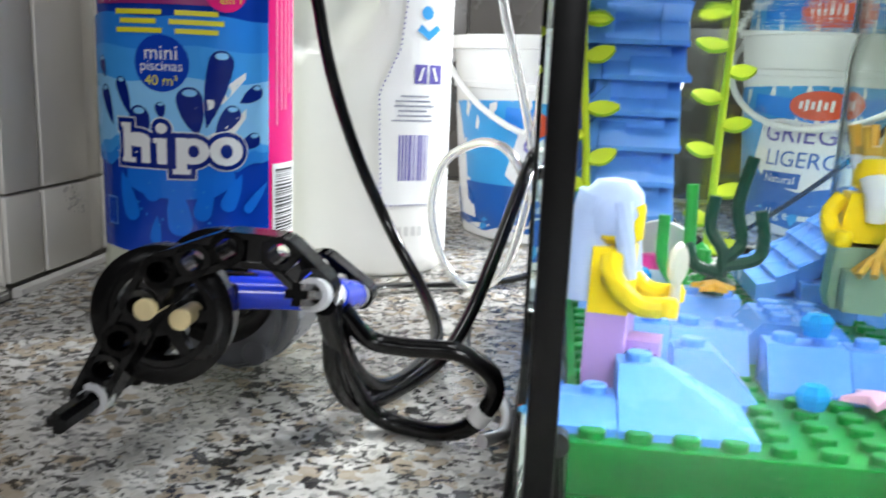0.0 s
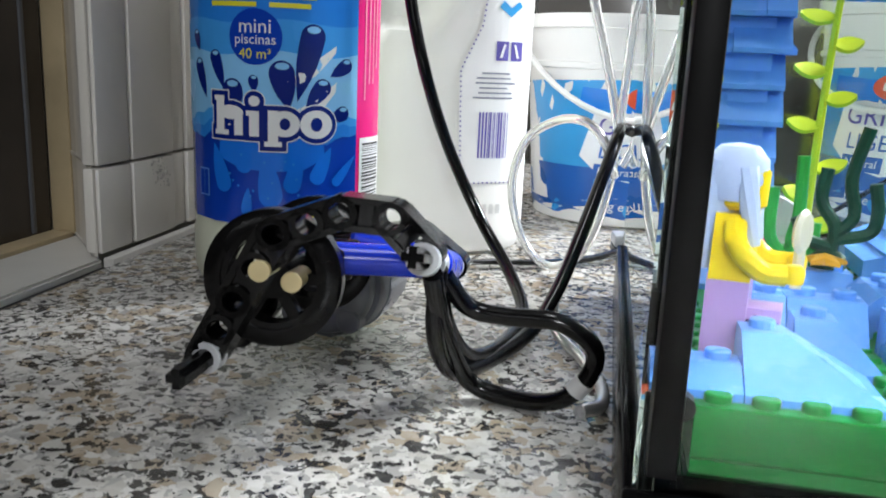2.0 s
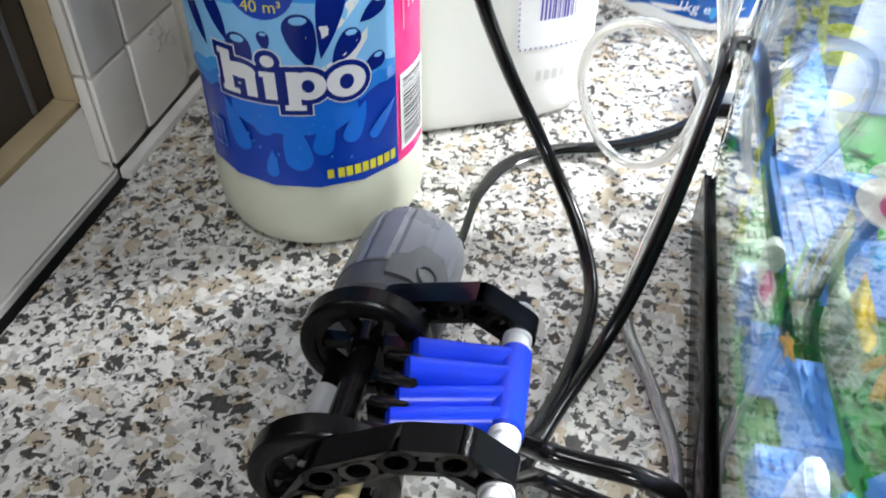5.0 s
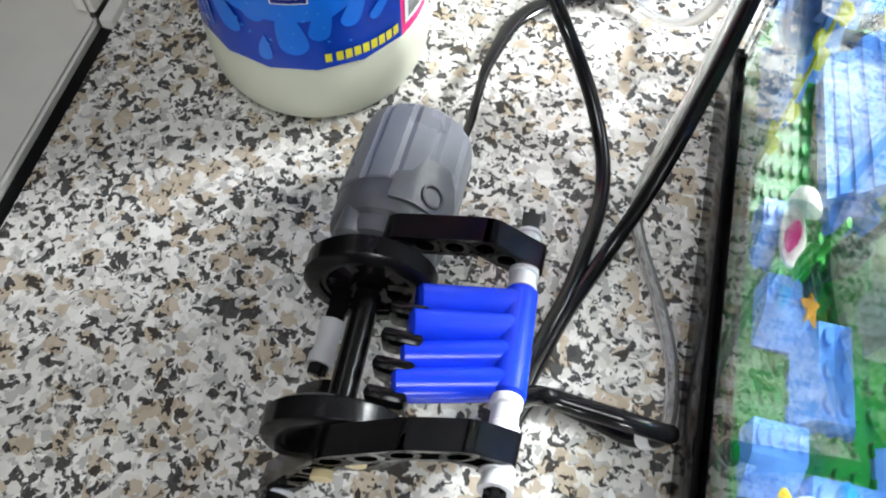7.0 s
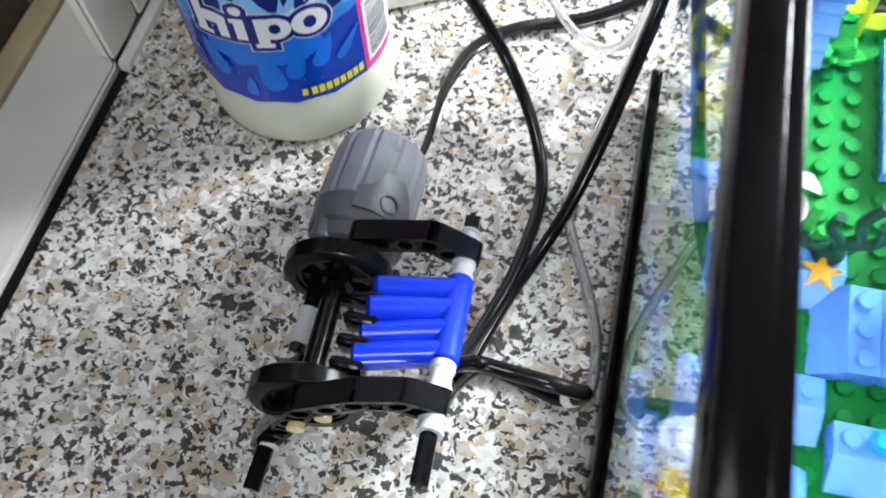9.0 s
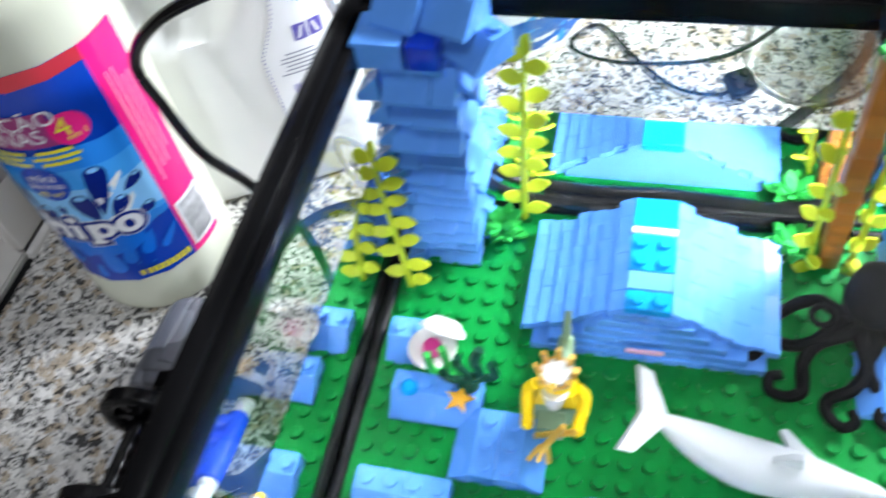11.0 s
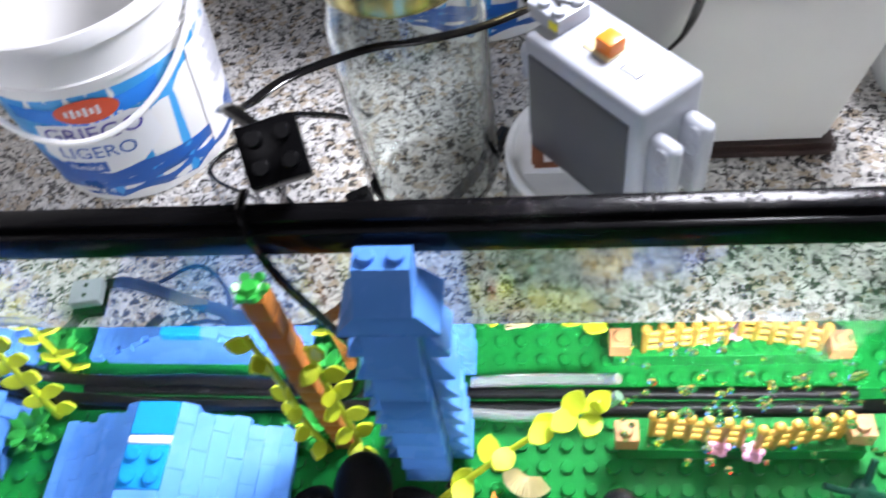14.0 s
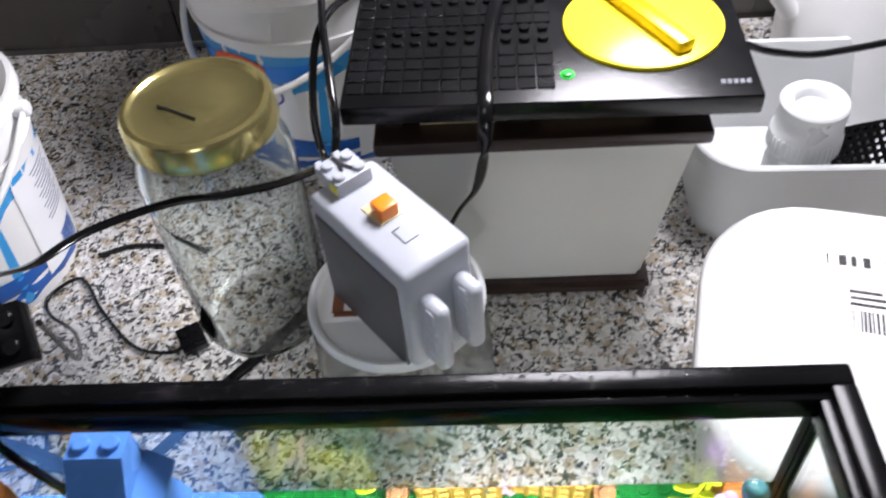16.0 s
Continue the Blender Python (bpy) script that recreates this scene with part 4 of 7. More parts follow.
# ---- the round tub and the battery box on it
def round_tub():
    th = thing("round_tub", "upturned milky plastic tub with a printed sticker", "tub", (0.2625, 0.2990, 0))
    bm_ = bmesh.new()
    lathe(bm_, [(0.0440, 0.0), (0.0445, 0.001), (0.0440, 0.003), (0.0425, 0.0035), (0.0385, 0.077), (0.0370, 0.077), (0.0410, 0.0035), (0.0440, 0.0)], 64)
    ob = part("wall", bm_, TUB_CLEAR, th, "clear plastic wall")
    ob.visible_shadow = False
    bm_ = bmesh.new()
    lathe(bm_, [(0.0372, 0.0765), (0.0388, 0.0772), (0.0388, 0.0800), (0.0376, 0.0815), (0.0360, 0.0812), (0.0345, 0.0790), (0, 0.0786), (0, 0.0765), (0.0372, 0.0765)], 64)
    part("base", bm_, TUB_MILKY, th, "milky upturned base")
    bm_ = bmesh.new()
    box(bm_, -0.031, -0.003, -0.013, 0.011, 0.0787, 0.0792)
    st = part("sticker", bm_, LABEL_WHITE, th, "white sticker with a brown food picture")
    bm_ = bmesh.new()
    for x, y, w, h_ in ((-0.025, -0.002, 0.005, 0.013), (-0.018, 0.001, 0.006, 0.012), (-0.0215, -0.009, 0.010, 0.003)):
        box(bm_, x - w / 2, x + w / 2, y - h_ / 2, y + h_ / 2, 0.0792, 0.0795)
    part("picture", bm_, plastic("sticker_brown", (0.22, 0.08, 0.04), 0.4, 0.4, 0.0, 900), st)
    bm_ = bmesh.new()
    for k in range(4):
        box(bm_, -0.0135, -0.0045, -0.010 + 0.005 * k, -0.0085 + 0.005 * k, 0.0792, 0.0795)
    part("small_print", bm_, RED, st)
    return th


round_tub()


def battery_box():
    th = thing("battery_box", "grey toy battery box with orange switch standing on the tub", "battery box", (0.2652, 0.2920, 0.0795), -49.5)
    L2, W2, Hh = 0.0310, 0.0160, 0.0571
    bm_ = bmesh.new()
    box(bm_, -L2, L2, -W2, W2, 0.002, Hh, 0.0032, seg=3)
    part("case", bm_, GREY_LIGHT, th)
    bm_ = bmesh.new()
    box(bm_, -L2 + 0.004, L2 - 0.005, -W2 - 0.0008, -W2 + 0.002, 0.0, Hh - 0.008, 0.0006)
    part("battery_cover", bm_, COVER_DARK, th, "dark grey battery cover")
    bm_ = bmesh.new()
    box(bm_, -L2 + 0.004, L2 - 0.005, W2 - 0.002, W2 + 0.0008, 0.0, Hh - 0.008, 0.0006)
    part("battery_cover", bm_, COVER_DARK, th, "dark grey battery cover")
    bm_ = bmesh.new()
    box(bm_, -L2 + 0.0032, L2 - 0.0032, -W2 + 0.0032, W2 - 0.0032, 0, 0.003, 0.0005)
    part("foot", bm_, GREY_DARK, th)
    # liftarm pins on both ends
    for s in (-1, 1):
        for y in (-0.008, 0.008):
            bm_ = bmesh.new()
            x0, x1 = (L2 - 0.001, L2 + 0.0120) if s > 0 else (-L2 - 0.0085, -L2 + 0.001)
            box(bm_, x0, x1, y - 0.0036, y + 0.0036, 0.008 if s > 0 else 0.033, Hh - 0.0130, 0.0030, seg=3)
            for k in range(4 if s > 0 else 2):
                z = Hh - 0.0170 - 0.008 * k
                lathe(bm_, [(0.0031, 0), (0.0031, 0.0004), (0.0024, 0.0004), (0.0024, -0.001), (0, -0.001)], 14, Matrix.Translation((x1 - 0.005 if s > 0 else x0 + 0.005, y - 0.0036, z)) @ pose(0, 0, 0, 90, 0, 0))
            part("beam_end", bm_, GREY_LIGHT, th, "studless grey beam end with pin holes")
    bm_ = bmesh.new()
    box(bm_, -0.009, 0.004, -0.0055, 0.0055, Hh - 0.0005, Hh + 0.0006, 0.0003)
    part("switch_plate", bm_, PEG_TAN, th)
    bm_ = bmesh.new()
    box(bm_, -0.0045, 0.0035, -0.004, 0.004, Hh, Hh + 0.0064, 0.0009)
    part("switch", bm_, ORANGE, th, "orange slide switch")
    bm_ = bmesh.new()
    for a, c in (((0.009, -0.004), (0.017, -0.004)), ((0.017, -0.004), (0.017, 0.002)), ((0.009, -0.004), (0.009, -0.001))):
        box(bm_, min(a[0], c[0]) - 0.0002, max(a[0], c[0]) + 0.0002, min(a[1], c[1]) - 0.0002, max(a[1], c[1]) + 0.0002, Hh - 0.0002, Hh + 0.0003)
    part("switch_mark", bm_, GREY_DARK, th)
    return th


battery_box()


def connector():
    th = thing("cable_connector", "light grey toy cable connector plugged onto the battery box", "connector", (0.2475, 0.3125, 0.1367), -49.5)
    bm_ = bmesh.new()
    box(bm_, -0.008, 0.008, -0.008, 0.008, 0, 0.0064, 0.0004)
    part("plate", bm_, GREY_LIGHT, th)
    for y in (-0.0044, 0.0044):
        bm_ = bmesh.new()
        box(bm_, -0.0125, -0.0079, y - 0.0016, y + 0.0016, 0.0005, 0.0040, 0.0007)
        part("cable_clamp", bm_, GREY_LIGHT, th)
    bm_ = bmesh.new()
    prism(bm_, [(-0.0072, -0.0010), (-0.0020, -0.0010), (0.0030, -0.0030), (0.0040, -0.0018), (0.0000, 0.0), (0.0040, 0.0018), (0.0030, 0.0030), (-0.0020, 0.0010), (-0.0072, 0.0010)], 0.0062, 0.0068, "z")
    part("fork_recess", bm_, PRINT_BLACK, th, "dark forked recess between the studs")
    bm_ = bmesh.new()
    box(bm_, 0.0030, 0.0075, -0.0085, -0.0078, 0.0015, 0.0050, 0.0002)
    part("contact", bm_, LABEL_YELLOW, th, "yellow contact slot")
    for x, y in ((0.0048, -0.0046), (0.0048, 0.0046), (-0.0034, -0.0046), (-0.0034, 0.0046)):
        bm_ = bmesh.new()
        stud(bm_, x, y, 0.0064)
        part("stud", bm_, GREY_LIGHT, th)
    return th


connector()


def floor_connector():
    th = thing("cable_connector", "light grey toy cable connector lying on the counter behind the tank", "connector", (0.0070, 0.2790, 0.0004), 8)
    bm_ = bmesh.new()
    box(bm_, -0.008, 0.008, -0.0095, 0.008, 0, 0.0040, 0.0005)
    part("socket", bm_, PLUG_BLACK, th, "black lower half")
    bm_ = bmesh.new()
    box(bm_, -0.008, 0.008, -0.0060, 0.008, 0.0041, 0.0100, 0.0008)
    part("plate", bm_, GREY_LIGHT, th)
    for y in (-0.002, 0.004):
        bm_ = bmesh.new()
        lathe(bm_, [(0.0012, 0), (0.0012, 0.0003), (0, 0.0003)], 12, Matrix.Translation((0, y, 0.0099)))
        part("stud_hole", bm_, PRINT_BLACK, th)
    return th


floor_connector()


# ---- the canister and the train regulator
def canister():
    th = thing("canister", "tall white plastic canister with dark brown lid and foot", "canister")
    def frustum(bm_, z0, z1, b0, b1):
        v = [bm_.verts.new((x, y, z)) for z, (x0, x1, y0, y1) in ((z0, b0), (z1, b1)) for x, y in ((x0, y0), (x1, y0), (x1, y1), (x0, y1))]
        fs = [bm_.faces.new(v[3::-1]), bm_.faces.new(v[4:])]
        for k in range(4):
            fs.append(bm_.faces.new((v[k], v[(k + 1) % 4], v[4 + (k + 1) % 4], v[4 + k])))
        bmesh.ops.bevel(bm_, geom=list({e for f_ in fs for e in f_.edges}), offset=0.0025, segments=2, affect="EDGES")
    bm_ = bmesh.new()
    frustum(bm_, 0.007, 0.1190, (0.2740, 0.3835, 0.3665, 0.4600), (0.2590, 0.3965, 0.3500, 0.4800))
    part("body", bm_, CANISTER_WHITE, th)
    bm_ = bmesh.new()
    frustum(bm_, 0.0, 0.0085, (0.2690, 0.3885, 0.3605, 0.4660), (0.2690, 0.3885, 0.3605, 0.4660))
    part("foot", bm_, DARK_BROWN, th, "dark brown plastic foot")
    bm_ = bmesh.new()
    box(bm_, 0.2545, 0.4005, 0.3445, 0.4850, 0.1180, 0.1255, 0.0022)
    for x in (0.262, 0.318, 0.386):
        box(bm_, x - 0.005, x + 0.005, 0.3560, 0.4750, 0.1250, 0.1392, 0.0008)
    part("lid", bm_, DARK_BROWN, th, "dark brown ridged lid")
    bm_ = bmesh.new()
    box(bm_, 0.275, 0.308, 0.3575, 0.3600, 0.1253, 0.1380)
    box(bm_, 0.328, 0.376, 0.3575, 0.3600, 0.1253, 0.1380)
    part("lid_insert", bm_, PEG_TAN, th, "cream strips under the lid ridge")
    return th


canister()


def regulator():
    th = thing("train_regulator", "black toy train speed regulator with yellow dial and studs", "speed regulator", (0.2440, 0.3412, 0.1395), -1.3)
    W_, D_ = 0.1705, 0.118
    bm_ = bmesh.new()
    box(bm_, 0, W_, 0, D_, 0, 0.0098, 0.0014)
    part("housing", bm_, REG_BLACK, th)
    # tiled studded area
    g = 0.00795
    for i in range(11):
        for j in range(12):
            studs_here = 4 <= j <= 5 and 1 <= i <= 10 or 8 <= j <= 9 and 1 <= i <= 10
            if studs_here:
                bm_ = bmesh.new()
                stud(bm_, 0.0015 + (i + 0.5) * g, 0.008 + (j + 0.5) * g, 0.0098, 12)
                part("stud", bm_, REG_BLACK, th)
            else:
                bm_ = bmesh.new()
                x, y = 0.0015 + i * g, 0.008 + j * g
                box(bm_, x + 0.0004, x + g - 0.0004, y + 0.0004, y + g - 0.0004, 0.0096, 0.0105, 0.0003, seg=1)
                part("tile", bm_, REG_BLACK, th)
    cx, cy = 0.1285, 0.052
    bm_ = bmesh.new()
    lathe(bm_, [(0.0345, 0.0098), (0.0345, 0.0115), (0.0335, 0.0122), (0.0, 0.0122)], 64, Matrix.Translation((cx, cy, 0)))
    dial = part("dial", bm_, DIAL_YELLOW, th, "round bright yellow dial")
    bm_ = bmesh.new()
    box(bm_, -0.0300, 0.0300, -0.0042, 0.0042, 0.0122, 0.0185, 0.0018)
    shift(bm_, bm_.verts, Matrix.Translation((cx, cy, 0)) @ Matrix.Rotation(radians(-60), 4, "Z"))
    part("grip", bm_, DIAL_DEEP, dial, "raised yellow grip")
    bm_ = bmesh.new()
    lathe(bm_, [(0.0031, 0.0098), (0.0031, 0.0102), (0.0022, 0.0103), (0.0020, 0.0114), (0, 0.0120)], 20, Matrix.Translation((0.0938, 0.0170, 0)))
    part("lamp", bm_, LED_GREEN, th, "small green indicator lamp")
    bm_ = bmesh.new()
    for k in range(5):
        box(bm_, 0.1545 + 0.0025 * k, 0.1562 + 0.0025 * k, 0.0075, 0.0105, 0.0096, 0.0102)
    part("maker_mark", bm_, GREY_DARK, th)
    return th


regulator()


# ---- boxes and vessels at the far end
def rounded(w, d, r, inset=0.0, per=7):
    """Outline of a w by d rectangle with rounded corners, drawn in by inset."""
    out = []
    r2 = max(r - inset, 0.002)
    for cx, cy, a0 in ((w - inset - r2, d - inset - r2, 0), (inset + r2, d - inset - r2, 90), (inset + r2, inset + r2, 180), (w - inset - r2, inset + r2, 270)):
        for k in range(per + 1):
            a = radians(a0 + 90.0 * k / per)
            out.append((cx + r2 * math.cos(a), cy + r2 * math.sin(a)))
    return out


def moulded(bm_, w, d, r, layers, cap=True):
    """Skins rounded outlines (inset, height), bottom first, into one shell."""
    rings = [[bm_.verts.new((x, y, z)) for x, y in rounded(w, d, r, ins)] for ins, z in layers]
    n = len(rings[0])
    for a, c in zip(rings, rings[1:]):
        for k in range(n):
            bm_.faces.new((a[k], a[(k + 1) % n], c[(k + 1) % n], c[k]))
    bm_.faces.new(rings[0][::-1])
    if cap:
        bm_.faces.new(rings[-1])
    bmesh.ops.recalc_face_normals(bm_, faces=bm_.faces)


def storage_box():
    th = thing("storage_box", "white plastic food box lying lid up with printed marks", "storage box", (0.3675, 0.2045, 0), -14)
    W, D = 0.21, 0.1420
    bm_ = bmesh.new()
    moulded(bm_, W, D, 0.045, [(0.016, 0.0), (0.012, 0.003), (0.006, 0.086)])
    part("tub", bm_, WHITE_PLASTIC, th, smooth=50)
    bm_ = bmesh.new()
    moulded(bm_, W, D, 0.045, [(0.0055, 0.0805), (0.0015, 0.0805), (0.0, 0.0815), (0.0002, 0.0885), (0.0022, 0.0925), (0.0060, 0.0950), (0.0110, 0.0965), (0.030, 0.0975)])
    lid = part("lid", bm_, WHITE_PLASTIC, th, "white lid with softly rounded edge", smooth=70)
    L = lambda x, y: ((x - 0.3675) * 0.970 - (y - 0.2045) * 0.242, (x - 0.3675) * 0.242 + (y - 0.2045) * 0.970)
    ux, uy = L(0.4505, 0.2935)
    zt = 0.0976
    for k, w_ in enumerate((0.0008, 0.0030, 0.0022, 0.0028)):
        bm_ = bmesh.new()
        x0 = ux - 0.012 + 0.0046 * k
        box(bm_, x0, x0 + w_, uy - 0.0028, uy + 0.0028, zt - 0.001, zt + 0.0003)
        part("maker_mark", bm_, PRINT_BLACK, lid)
    bm_ = bmesh.new()
    box(bm_, ux + 0.010, ux + 0.0125, uy - 0.0028, uy + 0.0028, zt - 0.001, zt + 0.0003)
    part("maker_mark", bm_, PRINT_BLACK, lid)
    bx, by = L(0.4430, 0.2640)
    bm_ = bmesh.new()
    x = bx - 0.004
    rr = random.Random(2)
    while x < bx + 0.030:
        w = rr.choice((0.0004, 0.0007, 0.001))
        box(bm_, x, x + w, by - 0.005, by + 0.005, zt - 0.001, zt + 0.00025)
        x += w + rr.choice((0.0005, 0.0008))
    part("barcode", bm_, PRINT_BLACK, lid)
    for k in range(3):
        bm_ = bmesh.new()
        box(bm_, bx - 0.004, bx + 0.016 - 0.004 * k, by + 0.0075 + 0.0032 * k, by + 0.0089 + 0.0032 * k, zt - 0.001, zt + 0.00025)
        part("print_line", bm_, PRINT_BLACK, lid)
    return th


storage_box()


def milky_box():
    th = thing("open_tub", "milky plastic tub without lid holding a small bottle", "tub", (0.4110, 0.3860, 0), -2)
    bm_ = bmesh.new()
    moulded(bm_, 0.2000, 0.1150, 0.030, [(0.012, 0.0), (0.008, 0.003), (0.0045, 0.055), (0.0, 0.0560), (0.0, 0.0635), (0.0012, 0.0645), (0.0035, 0.0640), (0.0060, 0.055), (0.0095, 0.0050), (0.014, 0.0030)])
    part("tub", bm_, TUB_MILKY, th, smooth=40)
    return th


milky_box()


def ribbed_bottle():
    th = thing("small_bottle", "small milky bottle with ribbed clear screw cap standing in the tub", "bottle", (0.4690, 0.4100, 0.0035))
    bm_ = bmesh.new()
    lathe(bm_, [(0, 0), (0.0155, 0), (0.017, 0.002), (0.017, 0.044), (0.0150, 0.050), (0.0125, 0.053), (0.0125, 0.060), (0, 0.060)], 40)
    part("body", bm_, TUB_MILKY, th)
    bm_ = bmesh.new()
    lathe(bm_, [(0.0140, 0.0545), (0.0176, 0.0545), (0.0180, 0.0555), (0.0178, 0.0655), (0.0172, 0.0662), (0.0166, 0.0800), (0.0172, 0.0808), (0.0172, 0.0832), (0.0160, 0.0845), (0.0112, 0.0845), (0.0100, 0.0835), (0.0090, 0.0790), (0, 0.0785)], 48)
    cap = part("cap", bm_, TUB_MILKY, th, "clear cap with hollow top")
    for k in range(40):
        a = 2 * math.pi * k / 40
        bm_ = bmesh.new()
        rod(bm_, (0.0178 * math.cos(a), 0.0178 * math.sin(a), 0.0560), (0.0176 * math.cos(a), 0.0176 * math.sin(a), 0.0655), 0.0008, 5)
        part("rib", bm_, TUB_MILKY, cap)
    return th


ribbed_bottle()


def strainer():
    th = thing("black_strainer", "black perforated plastic strainer lying in the tub", "strainer", (0.5080, 0.4240, 0.0360), 12)
    bm_ = bmesh.new()
    for k in range(9):
        box(bm_, -0.020, 0.020, -0.0160 + 0.004 * k - 0.0010, -0.0160 + 0.004 * k + 0.0010, 0, 0.0022)
        box(bm_, -0.0202 + 0.00505 * k - 0.0011, -0.0202 + 0.00505 * k + 0.0011, -0.017, 0.017, 0.0003, 0.0020)
    bmesh.ops.rotate(bm_, cent=(0, 0, 0), matrix=Matrix.Rotation(radians(35), 3, "X"), verts=bm_.verts)
    part("grille", bm_, BLACK, th)
    bm_ = bmesh.new()
    box(bm_, -0.019, 0.019, -0.0140, -0.0110, -0.0325, -0.0060, 0.001)
    box(bm_, -0.019, 0.019, 0.0110, 0.0140, -0.0325, 0.0080, 0.001)
    part("stand", bm_, BLACK, th)
    return th


strainer()


def white_jar_can():
    th = thing("white_kettle", "smooth white plastic jug standing behind the boxes", "jug", (0.5600, 0.5450, 0))
    bm_ = bmesh.new()
    lathe(bm_, [(0, 0), (0.060, 0), (0.064, 0.004), (0.066, 0.06), (0.062, 0.13), (0.054, 0.17), (0.050, 0.178), (0.047, 0.178), (0.046, 0.170), (0.056, 0.06), (0, 0.02)], 64)
    part("body", bm_, WHITE_PLASTIC, th)
    bm_ = bmesh.new()
    sweep(bm_, smooth_path([(-0.060, -0.012, 0.15), (-0.088, -0.020, 0.14), (-0.092, -0.022, 0.10), (-0.066, -0.014, 0.06)], 8), 0.006, 10)
    part("handle", bm_, WHITE_PLASTIC, th)
    return th


white_jar_can()

# ---------------------------------------------------------------- the toy reef
def joined(bms):
    out = bmesh.new()
    for b_ in bms:
        tmp = bpy.data.meshes.new("t")
        b_.to_mesh(tmp)
        b_.free()
        out.from_mesh(tmp)
        bpy.data.meshes.remove(tmp)
    return out


SLOPES = {}


def slope_mesh(n, depth, h, top, mat):
    key = (n, depth, round(h, 5), top, mat.name)
    if key not in SLOPES:
        SLOPES[key] = mesh_of("slope_brick", slope_bm(n, depth, h, top), mat)
    return SLOPES[key]


BRICKS = {}


def brick_mesh(nx, ny, h, mat, studs=True):
    key = (nx, ny, round(h, 5), mat.name, studs)
    if key not in BRICKS:
        BRICKS[key] = mesh_of("brick", brick_bm(nx, ny, h, studs), mat)
    return BRICKS[key]


def put(name, me, parent, m):
    ob = new(name, me)
    ob.parent = parent
    ob.matrix_local = m
    return ob


def facing(n, cx, cy, z, turn, back):
    """A slope n wide whose back edge lies `back` behind (cx, cy); turn 0 faces the front."""
    return pose(cx, cy, z, 0, 0, turn) @ Matrix.Translation((-n * U / 2, -back, 0))


# rocks: studded slopes on the ground
def rock(x, y, turn, cols, rows, label):
    th = thing("blue_rock", label, "toy rock", (x, y, ZG), turn, "blue toy rocks")
    w = cols * U
    if rows >= 3:
        put("slope_brick", slope_mesh(cols, 2, BH, 1, BRICK_BLUE), th, Matrix.Translation((-w / 2, -2 * U, 0)))
        put("slope_brick", slope_mesh(cols, 2, BH, 1, BRICK_BLUE), th, pose(0, 0, 0, 0, 0, 180) @ Matrix.Translation((-w / 2, -2 * U - 0.0001, 0)))
    else:
        put("slope_brick", slope_mesh(cols - cols // 2, 2, BH, 1, BRICK_BLUE), th, Matrix.Translation((-w / 2, -U, 0)))
        put("slope_brick", slope_mesh(cols // 2, 2, BH, 1, BRICK_BLUE), th, Matrix.Translation((w / 2 - (cols // 2) * U, -U, 0)))
    return th


RL = "pale blue studded slope bricks set as a rock"
for x, y, a, c, r in ((0.0215, 0.1195, 0, 2, 2), (0.0360, 0.0985, 0, 4, 2), (0.0610, 0.0845, 90, 3, 4), (0.0320, 0.0620, 0, 4, 2), (0.0660, 0.0520, 0, 4, 2), (0.1010, 0.0640, 90, 2, 4),
                      (0.1330, 0.0560, 0, 4, 2), (0.0900, 0.0260, 0, 4, 2), (0.1900, 0.1270, 90, 3, 4), (0.2100, 0.1080, 0, 4, 2), (0.2830, 0.1330, 0, 4, 2),
                      (0.2500, 0.0900, 90, 3, 4), (0.3250, 0.1000, 0, 4, 2), (0.1640, 0.0330, 90, 2, 4)):
    rock(x, y, a, c, r, RL)
# the corner rock in front of the mermaid: slopes fall to the front and to the side
def corner_slope(w, d, top, studs):
    b_ = bmesh.new()
    x1, y1 = w * U - 0.0002, d * U - 0.0002
    tx, ty = (w - top) * U, top * U
    lip = 0.0014
    q = [(0, 0, 0), (x1, 0, 0), (x1, y1, 0), (0, y1, 0), (0, 0, lip), (x1, 0, lip), (x1, y1, lip), (0, ty, BH), (tx, ty, BH), (tx, y1, BH), (0, y1, BH)]
    v = [b_.verts.new(p_) for p_ in q]
    for f_ in ((3, 2, 1, 0), (0, 1, 5, 4), (1, 2, 6, 5), (4, 5, 8, 7), (5, 6, 9, 8), (7, 8, 9, 10), (2, 3, 10, 9, 6), (3, 0, 4, 7, 10)):
        b_.faces.new([v[k] for k in f_])
    for i, j in studs:
        stud(b_, (i + 0.5) * U, ty + (j + 0.5) * U, BH)
    bmesh.ops.recalc_face_normals(b_, faces=b_.faces)
    return b_


def edge_rock():
    th = thing("blue_rock", "pale blue slope bricks before the mermaid", "toy rock", (0, 0, ZG), 0, "blue toy rocks")
    for x, y, w, d, top, st in ((0.0190, 0.0080, 3, 3, 2, ((0, 0),)), (0.0305, 0.0322, 2, 2, 1, ((0, 0),))):
        ob = part("slope_brick", corner_slope(w, d, top, st), BRICK_BLUE, th, smooth=0)
        ob.location = (x, y, 0)
    put("slope_brick", slope_mesh(2, 2, BH * 0.5, 1, BRICK_BLUE), th, Matrix.Translation((0.0028 + 0.0001, 0.0080, 0)))
    return th


edge_rock()


